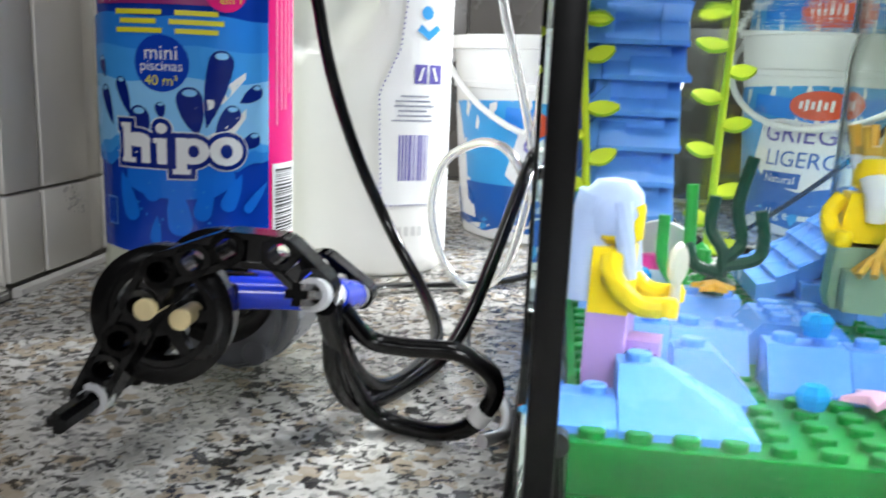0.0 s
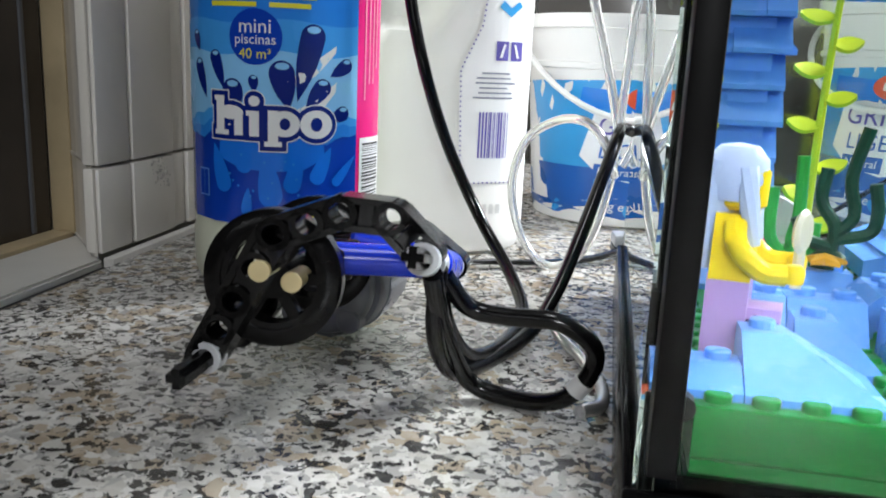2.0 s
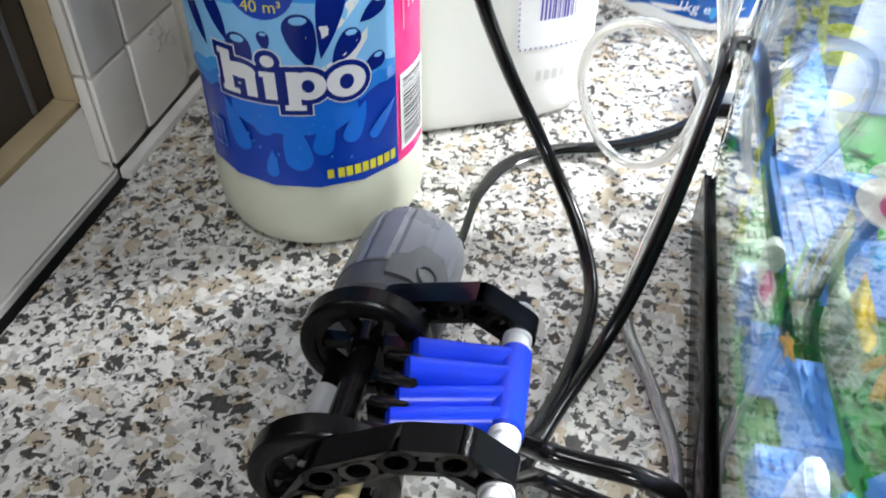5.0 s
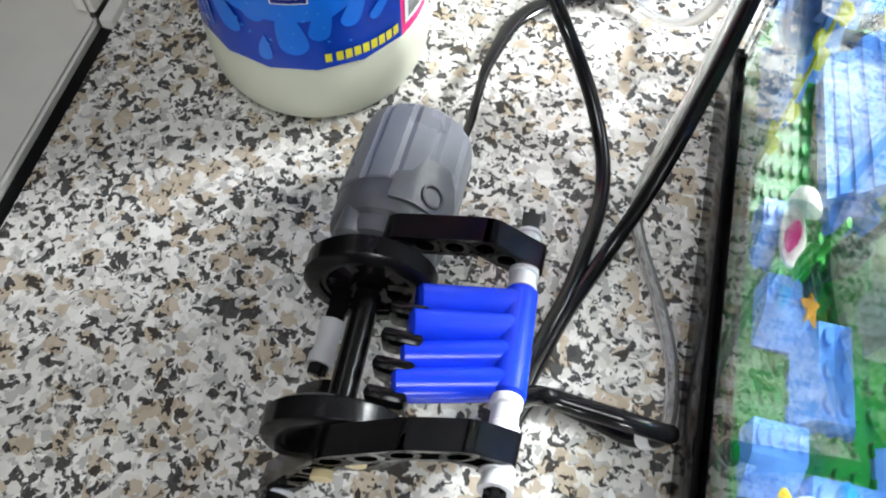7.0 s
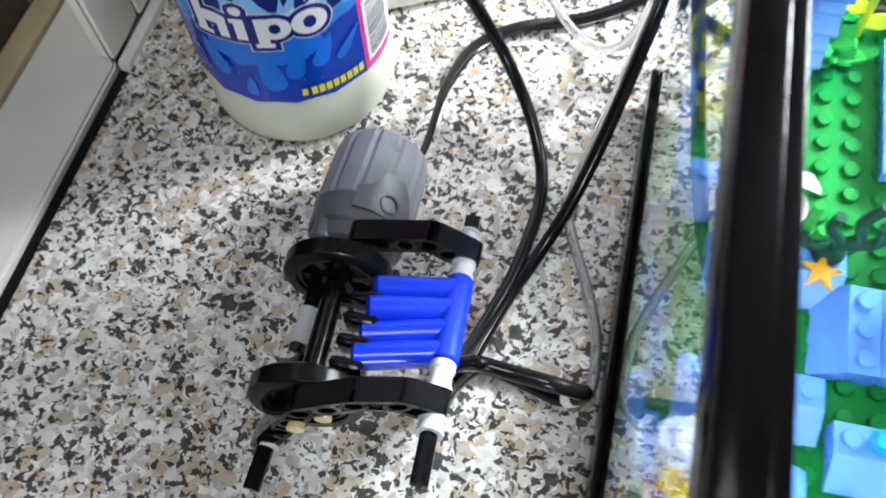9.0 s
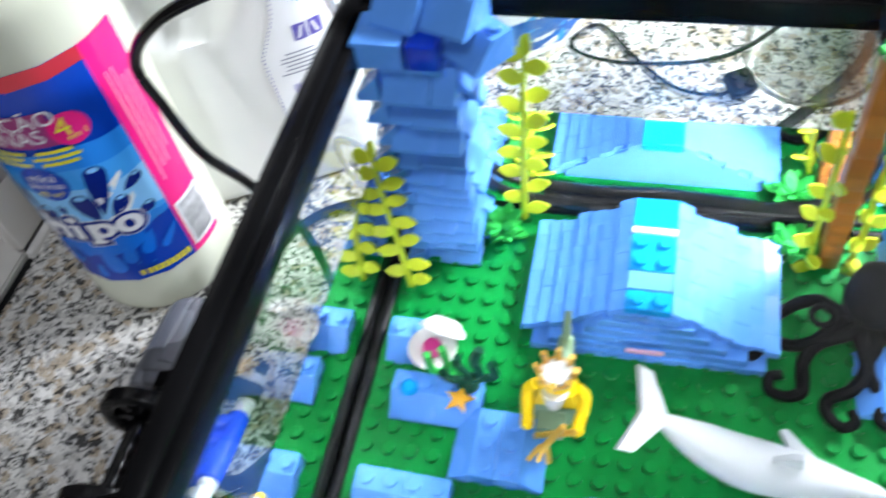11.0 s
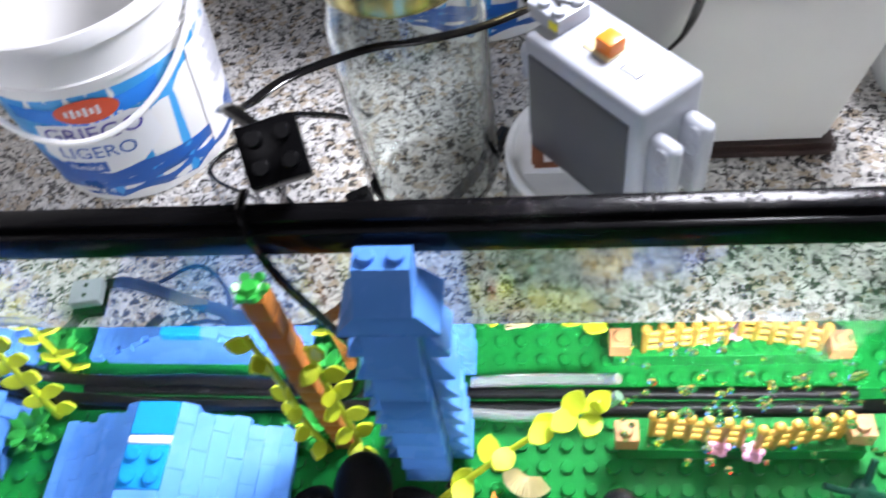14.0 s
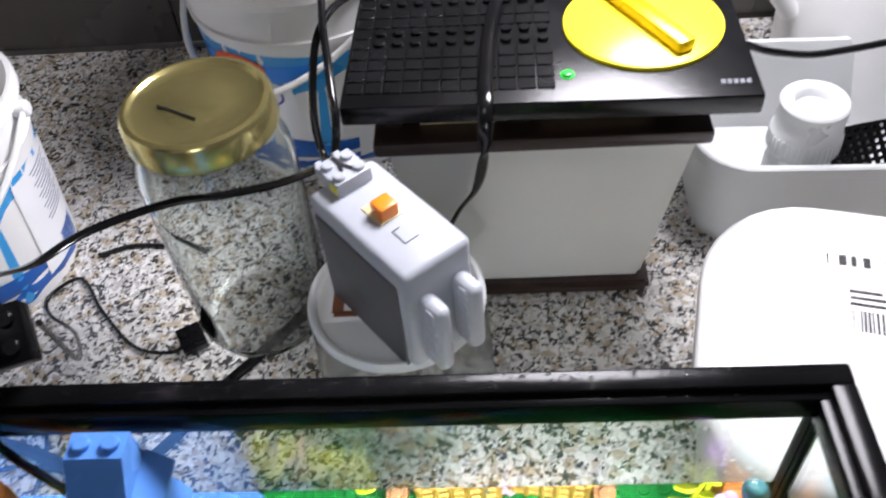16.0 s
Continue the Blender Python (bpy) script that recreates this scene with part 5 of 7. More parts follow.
# towers of slope bricks
def tall_tower(x, y, layers, label, crown):
    """Staggered courses of short slope bricks round a core, each course shifted and turned a little."""
    th = thing("brick_tower", label, "toy tower", (x, y, ZG), 0, "toy towers")
    hz = 0.01008
    half = 1.3
    rr = random.Random(4)
    for k in range(layers):
        z = k * hz
        grow = 0.88 + 0.14 * k / layers
        for a in (0, 90, -90, 180):
            m = pose(0, 0, z, 0, 0, a)
            o = (0.35 if k % 2 else -0.35) * U
            shifts = ((2, -1.5 * U + o), (1, 0.5 * U + o)) if k % 2 else ((1, -1.5 * U - o), (2, -0.5 * U - o))
            for n, x0 in shifts:
                out = rr.choice((0.55, 0.75, 0.95))
                put("slope_brick", slope_mesh(n, 1, hz, 0, BRICK_BLUE), th, m @ Matrix.Translation((x0 * grow, -(half + out) * U * grow, 0)))
        core = bmesh.new()
        box(core, -half * U, half * U, -half * U, half * U, z + 0.0001, z + hz - 0.0001, 0.0002, seg=1)
        part("core_brick", core, BRICK_BLUE, th)
    crown(th, layers * hz)
    return th


def flare_bm(w, d, h_, out, front):
    """A roof-like brick: a block w by d whose sides and front flare out towards the foot."""
    b_ = bmesh.new()
    lip = 0.0012
    lo = [(-w / 2 - out, -front), (w / 2 + out, -front), (w / 2 + out, d), (-w / 2 - out, d)]
    up = [(-w / 2, 0), (w / 2, 0), (w / 2, d), (-w / 2, d)]
    rings = [[b_.verts.new((x, y, z)) for x, y in q] for q, z in ((lo, 0), (lo, lip), (up, h_))]
    for a, c in zip(rings, rings[1:]):
        for k in range(4):
            b_.faces.new((a[k], a[(k + 1) % 4], c[(k + 1) % 4], c[k]))
    b_.faces.new(rings[0][::-1])
    b_.faces.new(rings[2])
    return b_


def slim_tower(x, y, label):
    """Two studs wide: front slopes between pairs of side slopes, a flared cap and a slope with two studs."""
    th = thing("brick_tower", label, "toy tower", (x, y, ZG), 0, "toy towers")
    pitch, cap_z = 0.0136, 0.1128
    z = cap_z - pitch
    while z > -0.002:
        z0 = max(z, 0.0)
        h_ = z + pitch - z0
        core = bmesh.new()
        box(core, -U, U, 0.0, 2 * U, z0 + 0.0001, z0 + h_ - 0.0001, 0.0002, seg=1)
        part("core_brick", core, BRICK_BLUE, th)
        b2 = bmesh.new()
        prism(b2, [(-0.0072, 0.0), (0.0, 0.0), (0.0, h_ - 0.0001), (-0.0016, h_ - 0.0001), (-0.0072, 0.0018)], -U + 0.0001, U - 0.0001, "x")
        shift(b2, b2.verts, Matrix.Translation((0, 0, z0)))
        part("slope_brick", b2, BRICK_BLUE, th)
        for sd in (-1, 1):
            b2 = bmesh.new()
            prism(b2, [(0.0, 0.0), (sd * 0.0068, 0.0), (sd * 0.0068, 0.0018), (sd * 0.0012, h_ - 0.0001), (0.0, h_ - 0.0001)], 0.0010, 2 * U - 0.0010, "y")
            shift(b2, b2.verts, Matrix.Translation((sd * (U + 0.0001), 0.0, z0 - (0.0022 if z0 > 0.01 else 0.0))))
            bmesh.ops.recalc_face_normals(b2, faces=b2.faces)
            part("slope_brick", b2, BRICK_BLUE, th)
        z -= pitch
    part("cap_brick", flare_bm(2 * U, 2 * U, 0.0078, 0.0062, 0.0016), BRICK_BLUE, th, smooth=0).location = (0, 0, cap_z)
    put("slope_brick", slope_mesh(2, 2, 0.0114, 1, BRICK_BLUE), th, Matrix.Translation((-U, -0.0012, cap_z + 0.0078)))
    return th


def crown_left(th, z):
    z1 = z + 0.0015
    z2 = z1 + BH
    for m in (pose(-0.0030, 0.0010, z2, 0, 0, -18), pose(0.0135, -0.0008, z2, 0, 0, -18)):
        put("slope_brick", slope_mesh(2, 2, BH, 1, BRICK_BLUE), th, m @ Matrix.Translation((-U, -U, 0)))
    put("brick", brick_mesh(2, 2, BH, BRICK_BLUE, False), th, pose(-0.0090, -0.0050, z1) @ Matrix.Translation((-U, -U, 0)))
    put("brick", brick_mesh(2, 2, BH, BRICK_BLUE, False), th, pose(0.0075, 0.0045, z1) @ Matrix.Translation((-U, -U, 0)))
    put("slope_brick", slope_mesh(2, 2, BH, 1, BRICK_BLUE), th, pose(0.0205, -0.0040, z1, 0, 0, -38) @ Matrix.Translation((-U, -U, 0)))
    bm_ = bmesh.new()
    box(bm_, 0.0002, 0.0102, -0.0130, -0.0040, z1, z1 + 0.0094, 0.0008)
    part("gem", bm_, CLEAR_DEEP, th, "clear deep blue brick")


CLEAR_DEEP = plastic("clear_deep_blue", (0.005, 0.06, 0.80), 0.08, 0.05, 0.0, 500, trans=0.4)
tall_tower(0.0255, 0.1720, 12, "tall pale blue brick tower rising out of the water", crown_left)
slim_tower(0.1987, 0.1680, "slim pale blue brick tower rising out of the water")


# the hut with ribbed roof
def hut():
    th = thing("blue_hut", "pale blue brick hut with ribbed roof and clear blue ridge", "toy house", (0, 0, ZG))
    x0, xa, xb, x1, y0, y1 = 0.0610, 0.0965, 0.1125, 0.1500, 0.1310, 0.1790
    ze, zr = 0.0075, 0.0350
    bm_ = bmesh.new()
    box(bm_, x0 + 0.006, x1 - 0.006, y0 + 0.006, y1 - 0.001, 0, 0.006)
    prism(bm_, [(x0 + 0.008, 0.006), (x1 - 0.008, 0.006), (x1 - 0.008, 0.0070), ((xb + x1) / 2, 0.0150), (xb, zr - 0.004), (xa, zr - 0.004), ((xa + x0) / 2, 0.0150), (x0 + 0.008, 0.0070)], y0 + 0.006, y1 - 0.001, "y")
    part("core", bm_, BRICK_BLUE, th)
    # courses of slopes parallel to the ridge, steep at the top and flatter towards the eaves
    n = 7
    fall = lambda u: zr - (zr - ze) * (1.0 - (1.0 - u) ** 1.28)
    for s in (-1, 1):
        a, e = (xa, x0) if s < 0 else (xb, x1)
        for k in range(n):
            u0, u1 = k / n, (k + 1) / n
            q = [(a + (e - a) * u0, fall(u0) - 0.0003), (a + (e - a) * u1, fall(u1) + 0.0006), (a + (e - a) * u1, fall(u1) - 0.0042), (a + (e - a) * u0, fall(u0) - 0.0055)]
            if s < 0:
                q = q[::-1]
            cuts = [y0 + 0.0004 * ((k * 3) % 4)] + [y0 + (y1 - y0) * f_ for f_ in ((0.34, 0.67) if k % 2 else (0.17, 0.50, 0.84))] + [y1 - 0.0012 * ((k * 5) % 3)]
            for ya, yb in zip(cuts, cuts[1:]):
                b2 = bmesh.new()
                prism(b2, q, ya + 0.00008, yb - 0.00008, "y")
                bmesh.ops.recalc_face_normals(b2, faces=b2.faces)
                part("roof_slope", b2, BRICK_BLUE, th)
    pieces = ((0, 1, CLEAR_BLUE, True), (1, 1, BRICK_BLUE, False), (2, 2, CLEAR_BLUE, True), (4, 0.4, WHITE_BRICK, False), (4.4, 1.6, CLEAR_BLUE, False))
    for k0, ln, mt, sd in pieces:
        b2 = bmesh.new()
        box(b2, xa + 0.0002, xb - 0.0002, y0 + k0 * U + 0.0001, y0 + (k0 + ln) * U - 0.0001, zr - 0.006, zr + 0.0004, 0.0004, seg=1)
        if sd:
            for i in (0.5, 1.5):
                for j in range(int(ln)):
                    stud(b2, xa + i * U, y0 + (k0 + j + 0.5) * U, zr + 0.0004)
        part("ridge_brick", b2, mt, th, "clear blue ridge brick" if mt is CLEAR_BLUE else "")
    # stepped front gable
    for k in range(6):
        z0, z1 = k * 0.0052, (k + 1) * 0.0052
        f_ = min(1.0, max(0.0, 1.0 - ((max(z1, ze) - ze) / (zr - ze)) ** 0.72))
        xl = xa + (x0 + 0.004 - xa) * f_
        xr = xb + (x1 - 0.004 - xb) * f_
        yy = y0 - 0.0052 * (1 - k / 6.0)
        cnt = max(2, int((xr - xl) / 0.0165))
        for j in range(cnt):
            b2 = bmesh.new()
            a, c = xl + (xr - xl) * j / cnt, xl + (xr - xl) * (j + 1) / cnt
            box(b2, a + 0.0001, c - 0.0001, yy, y0 + 0.008, z0, z1 - 0.0001, 0.0003, seg=1)
            part("wall_brick", b2, BRICK_BLUE, th)
    b2 = bmesh.new()
    box(b2, 0.0985, 0.1115, y0 - 0.0072, y0 - 0.0062, 0.0120, 0.0150, 0.0003, seg=1)
    part("nameplate", b2, PINK, th, "small pink tile")
    return th


hut()


# leaf plants
def leaf(bm_, at, d, length, width, droop=0.0, face=(0, 0, 1)):
    d = Vector(d).normalized()
    side = d.cross(Vector(face).normalized())
    side = side.normalized() if side.length > 0.1 else Vector((1, 0, 0))
    up = side.cross(d)
    a = Vector(at)
    t = 0.0007
    top, bot = [], []
    n = 7
    for k in range(n):
        u = k / (n - 1)
        w = width * math.sin(math.pi * min(1, u * 0.93 + 0.04)) ** 0.8
        c = a + d * (length * u) + up * (droop * u * (1 - u) * 4 * length)
        for sgn in (-1, 1):
            p_ = c + side * (sgn * w / 2)
            top.append(bm_.verts.new(p_ + up * t))
            bot.append(bm_.verts.new(p_ - up * t))
    for k in range(n - 1):
        i, j = 2 * k, 2 * k + 2
        bm_.faces.new((top[i], top[i + 1], top[j + 1], top[j]))
        bm_.faces.new((bot[i], bot[j], bot[j + 1], bot[i + 1]))
        bm_.faces.new((top[i], top[j], bot[j], bot[i]))
        bm_.faces.new((top[i + 1], bot[i + 1], bot[j + 1], top[j + 1]))
    bm_.faces.new((top[0], bot[0], bot[1], top[1]))
    bm_.faces.new((top[-2], top[-1], bot[-1], bot[-2]))


def plant(line, label, leaves, size, seed, mat=LIME, spread=None):
    """A plastic stem with pairs of leaves."""
    th = thing("leaf_plant", label, "toy plant", line[0], 0, "lime toy plants")
    o = Vector(line[0])
    pts = smooth_path([Vector(q) - o for q in line], 10)
    b2 = bmesh.new()
    sweep(b2, pts, 0.0013, 8, taper=lambda u: 1.1 - 0.5 * u)
    part("stem", b2, mat, th)
    rr = random.Random(seed)
    for k in range(leaves):
        u = (k + 0.6) / leaves
        i = min(int(u * (len(pts) - 1)), len(pts) - 2)
        p_ = pts[i]
        for s in (0, 1):
            b2 = bmesh.new()
            a = (spread if spread is not None else 0.3) + math.pi * s + rr.uniform(-0.35, 0.35)
            d = Vector((math.cos(a), math.sin(a) * 0.6, 0.22 + rr.uniform(-0.15, 0.2)))
            p_ = pts[min(int((u + 0.5 * s / leaves) * (len(pts) - 1)), len(pts) - 1)]
            leaf(b2, p_, d, size * rr.uniform(0.95, 1.15), size * (0.62 if spread is None or spread < 1 else 0.80), -0.05, (rr.uniform(-0.25, 0.25), -0.70, 0.70) if spread is None or spread < 1 else (0, -0.25, 1))
            part("leaf", b2, mat, th)
    b2 = bmesh.new()
    leaf(b2, pts[-1], (0.1, 0.1, 1), size * 0.9, size * 0.5)
    part("leaf", b2, mat, th)
    return th


plant([(0.0155, 0.1450, ZG), (0.0140, 0.1465, 0.070), (0.0110, 0.1500, 0.105), (0.0100, 0.1515, 0.126)], "lime green plastic leaf plant against the side glass", 7, 0.0085, 3, spread=0.1)
plant([(0.0540, 0.1830, ZG), (0.0545, 0.1835, 0.080), (0.0555, 0.1840, 0.118), (0.0570, 0.1835, 0.146)], "tall lime green plastic leaf plant behind the hut", 7, 0.0090, 5, spread=0.0)
plant([(0.2030, 0.1540, ZG + 0.004), (0.2165, 0.1595, 0.056), (0.2360, 0.1680, 0.072), (0.2480, 0.1735, 0.078), (0.2560, 0.1755, 0.073)], "arching lime green plastic leaf plant beside the tower", 5, 0.0098, 8, spread=1.2)
plant([(0.3680, 0.1850, ZG), (0.3690, 0.1855, 0.075), (0.3715, 0.1865, 0.104)], "lime green leaf plant in the tank corner", 4, 0.0080, 11)
plant([(0.3800, 0.1720, ZG), (0.3810, 0.1730, 0.070), (0.3800, 0.1740, 0.090)], "short lime green leaf plant at the tank end", 3, 0.0080, 12)


# the brown tree with its vines
def tree():
    th = thing("toy_tree", "brown plastic tree trunk with green tip and lime vines", "toy tree", (0.1670, 0.1765, ZG))
    b2 = bmesh.new()
    n = 13
    for k in range(n):
        x, y, z = -0.004 * k / n, -0.0035 * k / n, k * BH
        box(b2, x - 0.0035, x + 0.0035, y - 0.0035, y + 0.0035, z, z + BH, 0.0005, seg=2)
    part("trunk", b2, BROWN, th, "stacked brown round-edged trunk")
    b2 = bmesh.new()
    zt = n * BH
    lathe(b2, [(0.0034, zt), (0.0036, zt + 0.0020), (0.0022, zt + 0.0030), (0.0020, zt + 0.0042), (0, zt + 0.0042)], 12, Matrix.Translation((-0.004, -0.0035, 0)))
    for k in range(6):
        a = k * math.pi / 3
        leaf(b2, (-0.004 + 0.003 * math.cos(a), -0.0035 + 0.003 * math.sin(a), zt + 0.002), (math.cos(a), math.sin(a), 0.6), 0.0026, 0.0030)
    part("tip", b2, plastic("bright_green", (0.03, 0.45, 0.06), 0.3, 0.08, 0.02, 400), th, "bright green flower tip")
    for s, top in ((-1, 0.106), (1, 0.100)):
        pts = smooth_path([(s * 0.006, -0.004, 0.0), (s * 0.0075 - 0.001, -0.005, 0.035), (s * 0.0070 - 0.002, -0.005, 0.07), (s * 0.008 - 0.003, -0.006, top)], 8)
        b2 = bmesh.new()
        sweep(b2, pts, 0.0011, 7)
        vine = part("vine", b2, LIME, th, "lime green vine")
        rr = random.Random(20 + s)
        for k in range(11):
            p_ = pts[min(int((k + 0.4) / 11 * len(pts)), len(pts) - 1)]
            b2 = bmesh.new()
            a = rr.uniform(-2.6, -0.5) if k % 2 else rr.uniform(-0.6, 0.6) + (0 if s > 0 else math.pi)
            leaf(b2, p_, (math.cos(a), math.sin(a), rr.uniform(0.2, 0.9)), rr.uniform(0.0070, 0.0090), 0.0054, 0.0, (0.1, -0.75, 0.6))
            part("leaf", b2, LIME, vine)
    return th


tree()


# the octopus
def octopus():
    th = thing("toy_octopus", "glossy black plastic octopus with curled arms", "toy octopus", (0.1765, 0.1460, ZG))
    b2 = bmesh.new()
    lathe(b2, [(0, 0.0115), (0.0075, 0.0120), (0.0110, 0.0150), (0.0120, 0.0205), (0.0112, 0.0265), (0.0088, 0.0318), (0.0045, 0.0345), (0, 0.0352)], 24)
    bmesh.ops.transform(b2, matrix=pose(0, -0.004, 0.001, -26, 6, 0) @ Matrix.Diagonal((0.84, 0.84, 1.08, 1)), verts=b2.verts)
    part("head", b2, OCTO_BLACK, th)
    arms = []
    for k in range(8):
        a = radians(-195 + 30.0 * k)
        c, s = math.cos(a), math.sin(a)
        L_ = 0.0335 + 0.006 * ((k * 3) % 4) / 3
        w = 0.0042 * (1 if k % 2 else -1)
        px, py = -s, c
        pts = [(0.004 * c, 0.004 * s, 0.0150), (0.009 * c, 0.009 * s, 0.0150)]
        for u, sw, z in ((0.45, 1.0, 0.0105), (0.65, 0.6, 0.0062), (0.82, -0.9, 0.0040), (0.97, -0.7, 0.0040), (1.06, 0.5, 0.0050), (0.98, 1.3, 0.0062), (0.88, 0.8, 0.0066)):
            pts.append((L_ * u * c + px * w * sw, L_ * u * s + py * w * sw, z))
        b2 = bmesh.new()
        sweep(b2, smooth_path(pts, 6), 0.0024, 9, taper=lambda u: 1.15 - 0.45 * u)
        part("arm", b2, OCTO_BLACK, th)
    for s in (-1, 1):
        b2 = bmesh.new()
        line = [(s * (0.0145 + 0.0036 * math.cos(t)), -0.002 + 0.0030 * math.sin(t), 0.0195 + 0.0020 * math.sin(t)) for t in (2 * math.pi * k / 18 for k in range(19))]
        sweep(b2, line, 0.0012, 8)
        part("ring_arm", b2, OCTO_BLACK, th, "arm curled into a ring")
    return th


octopus()


# the dolphin: one plain moulded piece
def dolphin():
    b2 = bmesh.new()
    n, seg = 22, 18
    L_ = 0.0700
    rings = []
    for i in range(n + 1):
        u = i / n
        x = L_ * u
        r = 0.0011 + 0.0088 * (math.sin(math.pi * min(1, u ** 0.85 * 1.02)) ** 0.9) if u < 0.86 else 0.0034 * (1 - (u - 0.86) / 0.14) ** 0.6 + 0.0010
        zc = 0.0125 + 0.0025 * math.sin(math.pi * u) + 0.0290 * max(0.0, 1 - u / 0.50) ** 1.7
        rings.append([b2.verts.new((x, 0.85 * r * math.cos(2 * math.pi * k / seg), zc + r * math.sin(2 * math.pi * k / seg))) for k in range(seg)])
    for a, c in zip(rings, rings[1:]):
        for k in range(seg):
            b2.faces.new((a[k], a[(k + 1) % seg], c[(k + 1) % seg], c[k]))
    b2.faces.new(rings[0][::-1])
    b2.faces.new(rings[-1])
    def fin(outline, m, t=0.0011):
        vs = prism(b2, outline, -t, t, "z")
        shift(b2, vs, m)
    fin([(0.004, 0.0), (-0.004, 0.0115), (-0.0085, 0.0120), (-0.0060, 0.0050), (-0.0045, 0.0), (-0.0060, -0.0050), (-0.0085, -0.0120), (-0.004, -0.0115)], pose(0.0, 0, 0.0420, 8, 30, 0) @ Matrix.Diagonal((1.15, 1.15, 1, 1)))
    fin([(0.0, 0.0), (0.0110, 0.0), (0.0040, 0.0095), (0.0010, 0.0105)], pose(0.0335, 0, 0.0215, 90, 0, 0) @ Matrix.Diagonal((-1, 1, 1, 1)) @ Matrix.Translation((-0.011, 0, 0)))
    for s in (-1, 1):
        fin([(0.0, 0.0), (0.0085, 0.0), (-0.0020, s * 0.0130), (-0.0045, s * 0.0120)], pose(0.0435, s * 0.0055, 0.0105, -s * 25, 0, 0))
    bmesh.ops.recalc_face_normals(b2, faces=b2.faces)
    ob = part("toy_dolphin", b2, DOLPHIN)
    ob.matrix_world = pose(0.1092, 0.0900, ZG + 0.0032, 0, 0, -4)
    return tagged(ob, "white plastic dolphin lying on the green base", "toy dolphin")


dolphin()


# clams with a coloured pearl
def clam(x, y, z, turn, label):
    th = thing("toy_clam", label, "toy shell", (x, y, z), turn, "toy clams")
    b2 = bmesh.new()
    lathe(b2, [(0, 0), (0.0040, 0.0), (0.0064, 0.0022), (0.0068, 0.0034), (0.0058, 0.0030), (0.0036, 0.0014), (0, 0.0012)], 22)
    part("lower_shell", b2, WHITE_BRICK, th)
    b2 = bmesh.new()
    lathe(b2, [(0, 0), (0.0040, 0.0), (0.0064, 0.0022), (0.0068, 0.0034), (0.0058, 0.0030), (0.0036, 0.0014), (0, 0.0012)], 22, pose(0.0040, 0.0066, 0.0075, 118, 0, -25))
    part("upper_shell", b2, WHITE_BRICK, th)
    b2 = bmesh.new()
    lathe(b2, [(0.0026, 0.0012), (0.0028, 0.0040), (0.0022, 0.0054), (0, 0.0058)], 16)
    part("pearl", b2, MAGENTA, th, "magenta round stud")
    th.scale = (1.3, 1.3, 1.3)
    return th


clam(0.0318, 0.1150, ZG + BH + 0.0002, 10, "open white clam with a magenta stud on a blue rock")


# crystals, flowers, starfish
def gem(x, y, z, mat, label, r=0.0034):
    b2 = bmesh.new()
    lathe(b2, [(0, 0), (r * 0.72, 0), (r, 0.0022), (r * 0.98, 0.0032), (r * 0.62, 0.0046), (0, 0.0047)], 8)
    ob = part("toy_gem", b2, mat, None, smooth=0)
    ob.location = (x, y, z)
    return tagged(ob, label, "toy gem", "toy gems")


gem(0.0560, 0.0335, ZG + 0.0017, CLEAR_BLUE, "clear blue faceted stud on the green base")
gem(0.0600, 0.0555, ZG + BH + 0.0017, CLEAR_BLUE, "clear blue faceted stud on a blue rock")
gem(0.0270, 0.0985, ZG + BH + 0.0017, CLEAR_BLUE, "clear blue faceted stud on a blue rock")
gem(0.1040, 0.0610, ZG + BH + 0.0017, MAGENTA, "magenta flower stud on a blue rock", 0.0044)


def starfish(x, y, z, turn, mat, label, r=0.0085, tilt=0):
    b2 = bmesh.new()
    n = 10
    top = b2.verts.new((0, 0, 0.0030))
    bot = b2.verts.new((0, 0, 0))
    ring = []
    for k in range(n):
        rr_ = r if k % 2 == 0 else r * 0.42
        a = 2 * math.pi * k / n
        ring.append((b2.verts.new((rr_ * math.cos(a), rr_ * math.sin(a), 0.0004)), b2.verts.new((rr_ * 0.96 * math.cos(a), rr_ * 0.96 * math.sin(a), 0.0014 if k % 2 == 0 else 0.0022))))
    for k in range(n):
        a, c = ring[k], ring[(k + 1) % n]
        b2.faces.new((top, a[1], c[1]))
        b2.faces.new((a[0], c[0], c[1], a[1]))
        b2.faces.new((bot, c[0], a[0]))
    ob = part("toy_starfish", b2, mat)
    ob.matrix_world = pose(x, y, z, tilt, 0, turn)
    return tagged(ob, label, "toy starfish", "toy starfish")


starfish(0.2215, 0.1500, ZG + 0.0018, 20, ORANGE, "orange plastic starfish on the green base")
starfish(0.0450, 0.0975, ZG + BH + 0.0018, 12, plastic("amber", (0.80, 0.38, 0.02), 0.3, 0.06, 0.02, 400), "amber yellow flower piece on a blue rock", 0.0056)
starfish(0.0690, 0.0400, ZG + 0.0018, 40, PINK, "pink plastic starfish near the front glass", 0.0070)


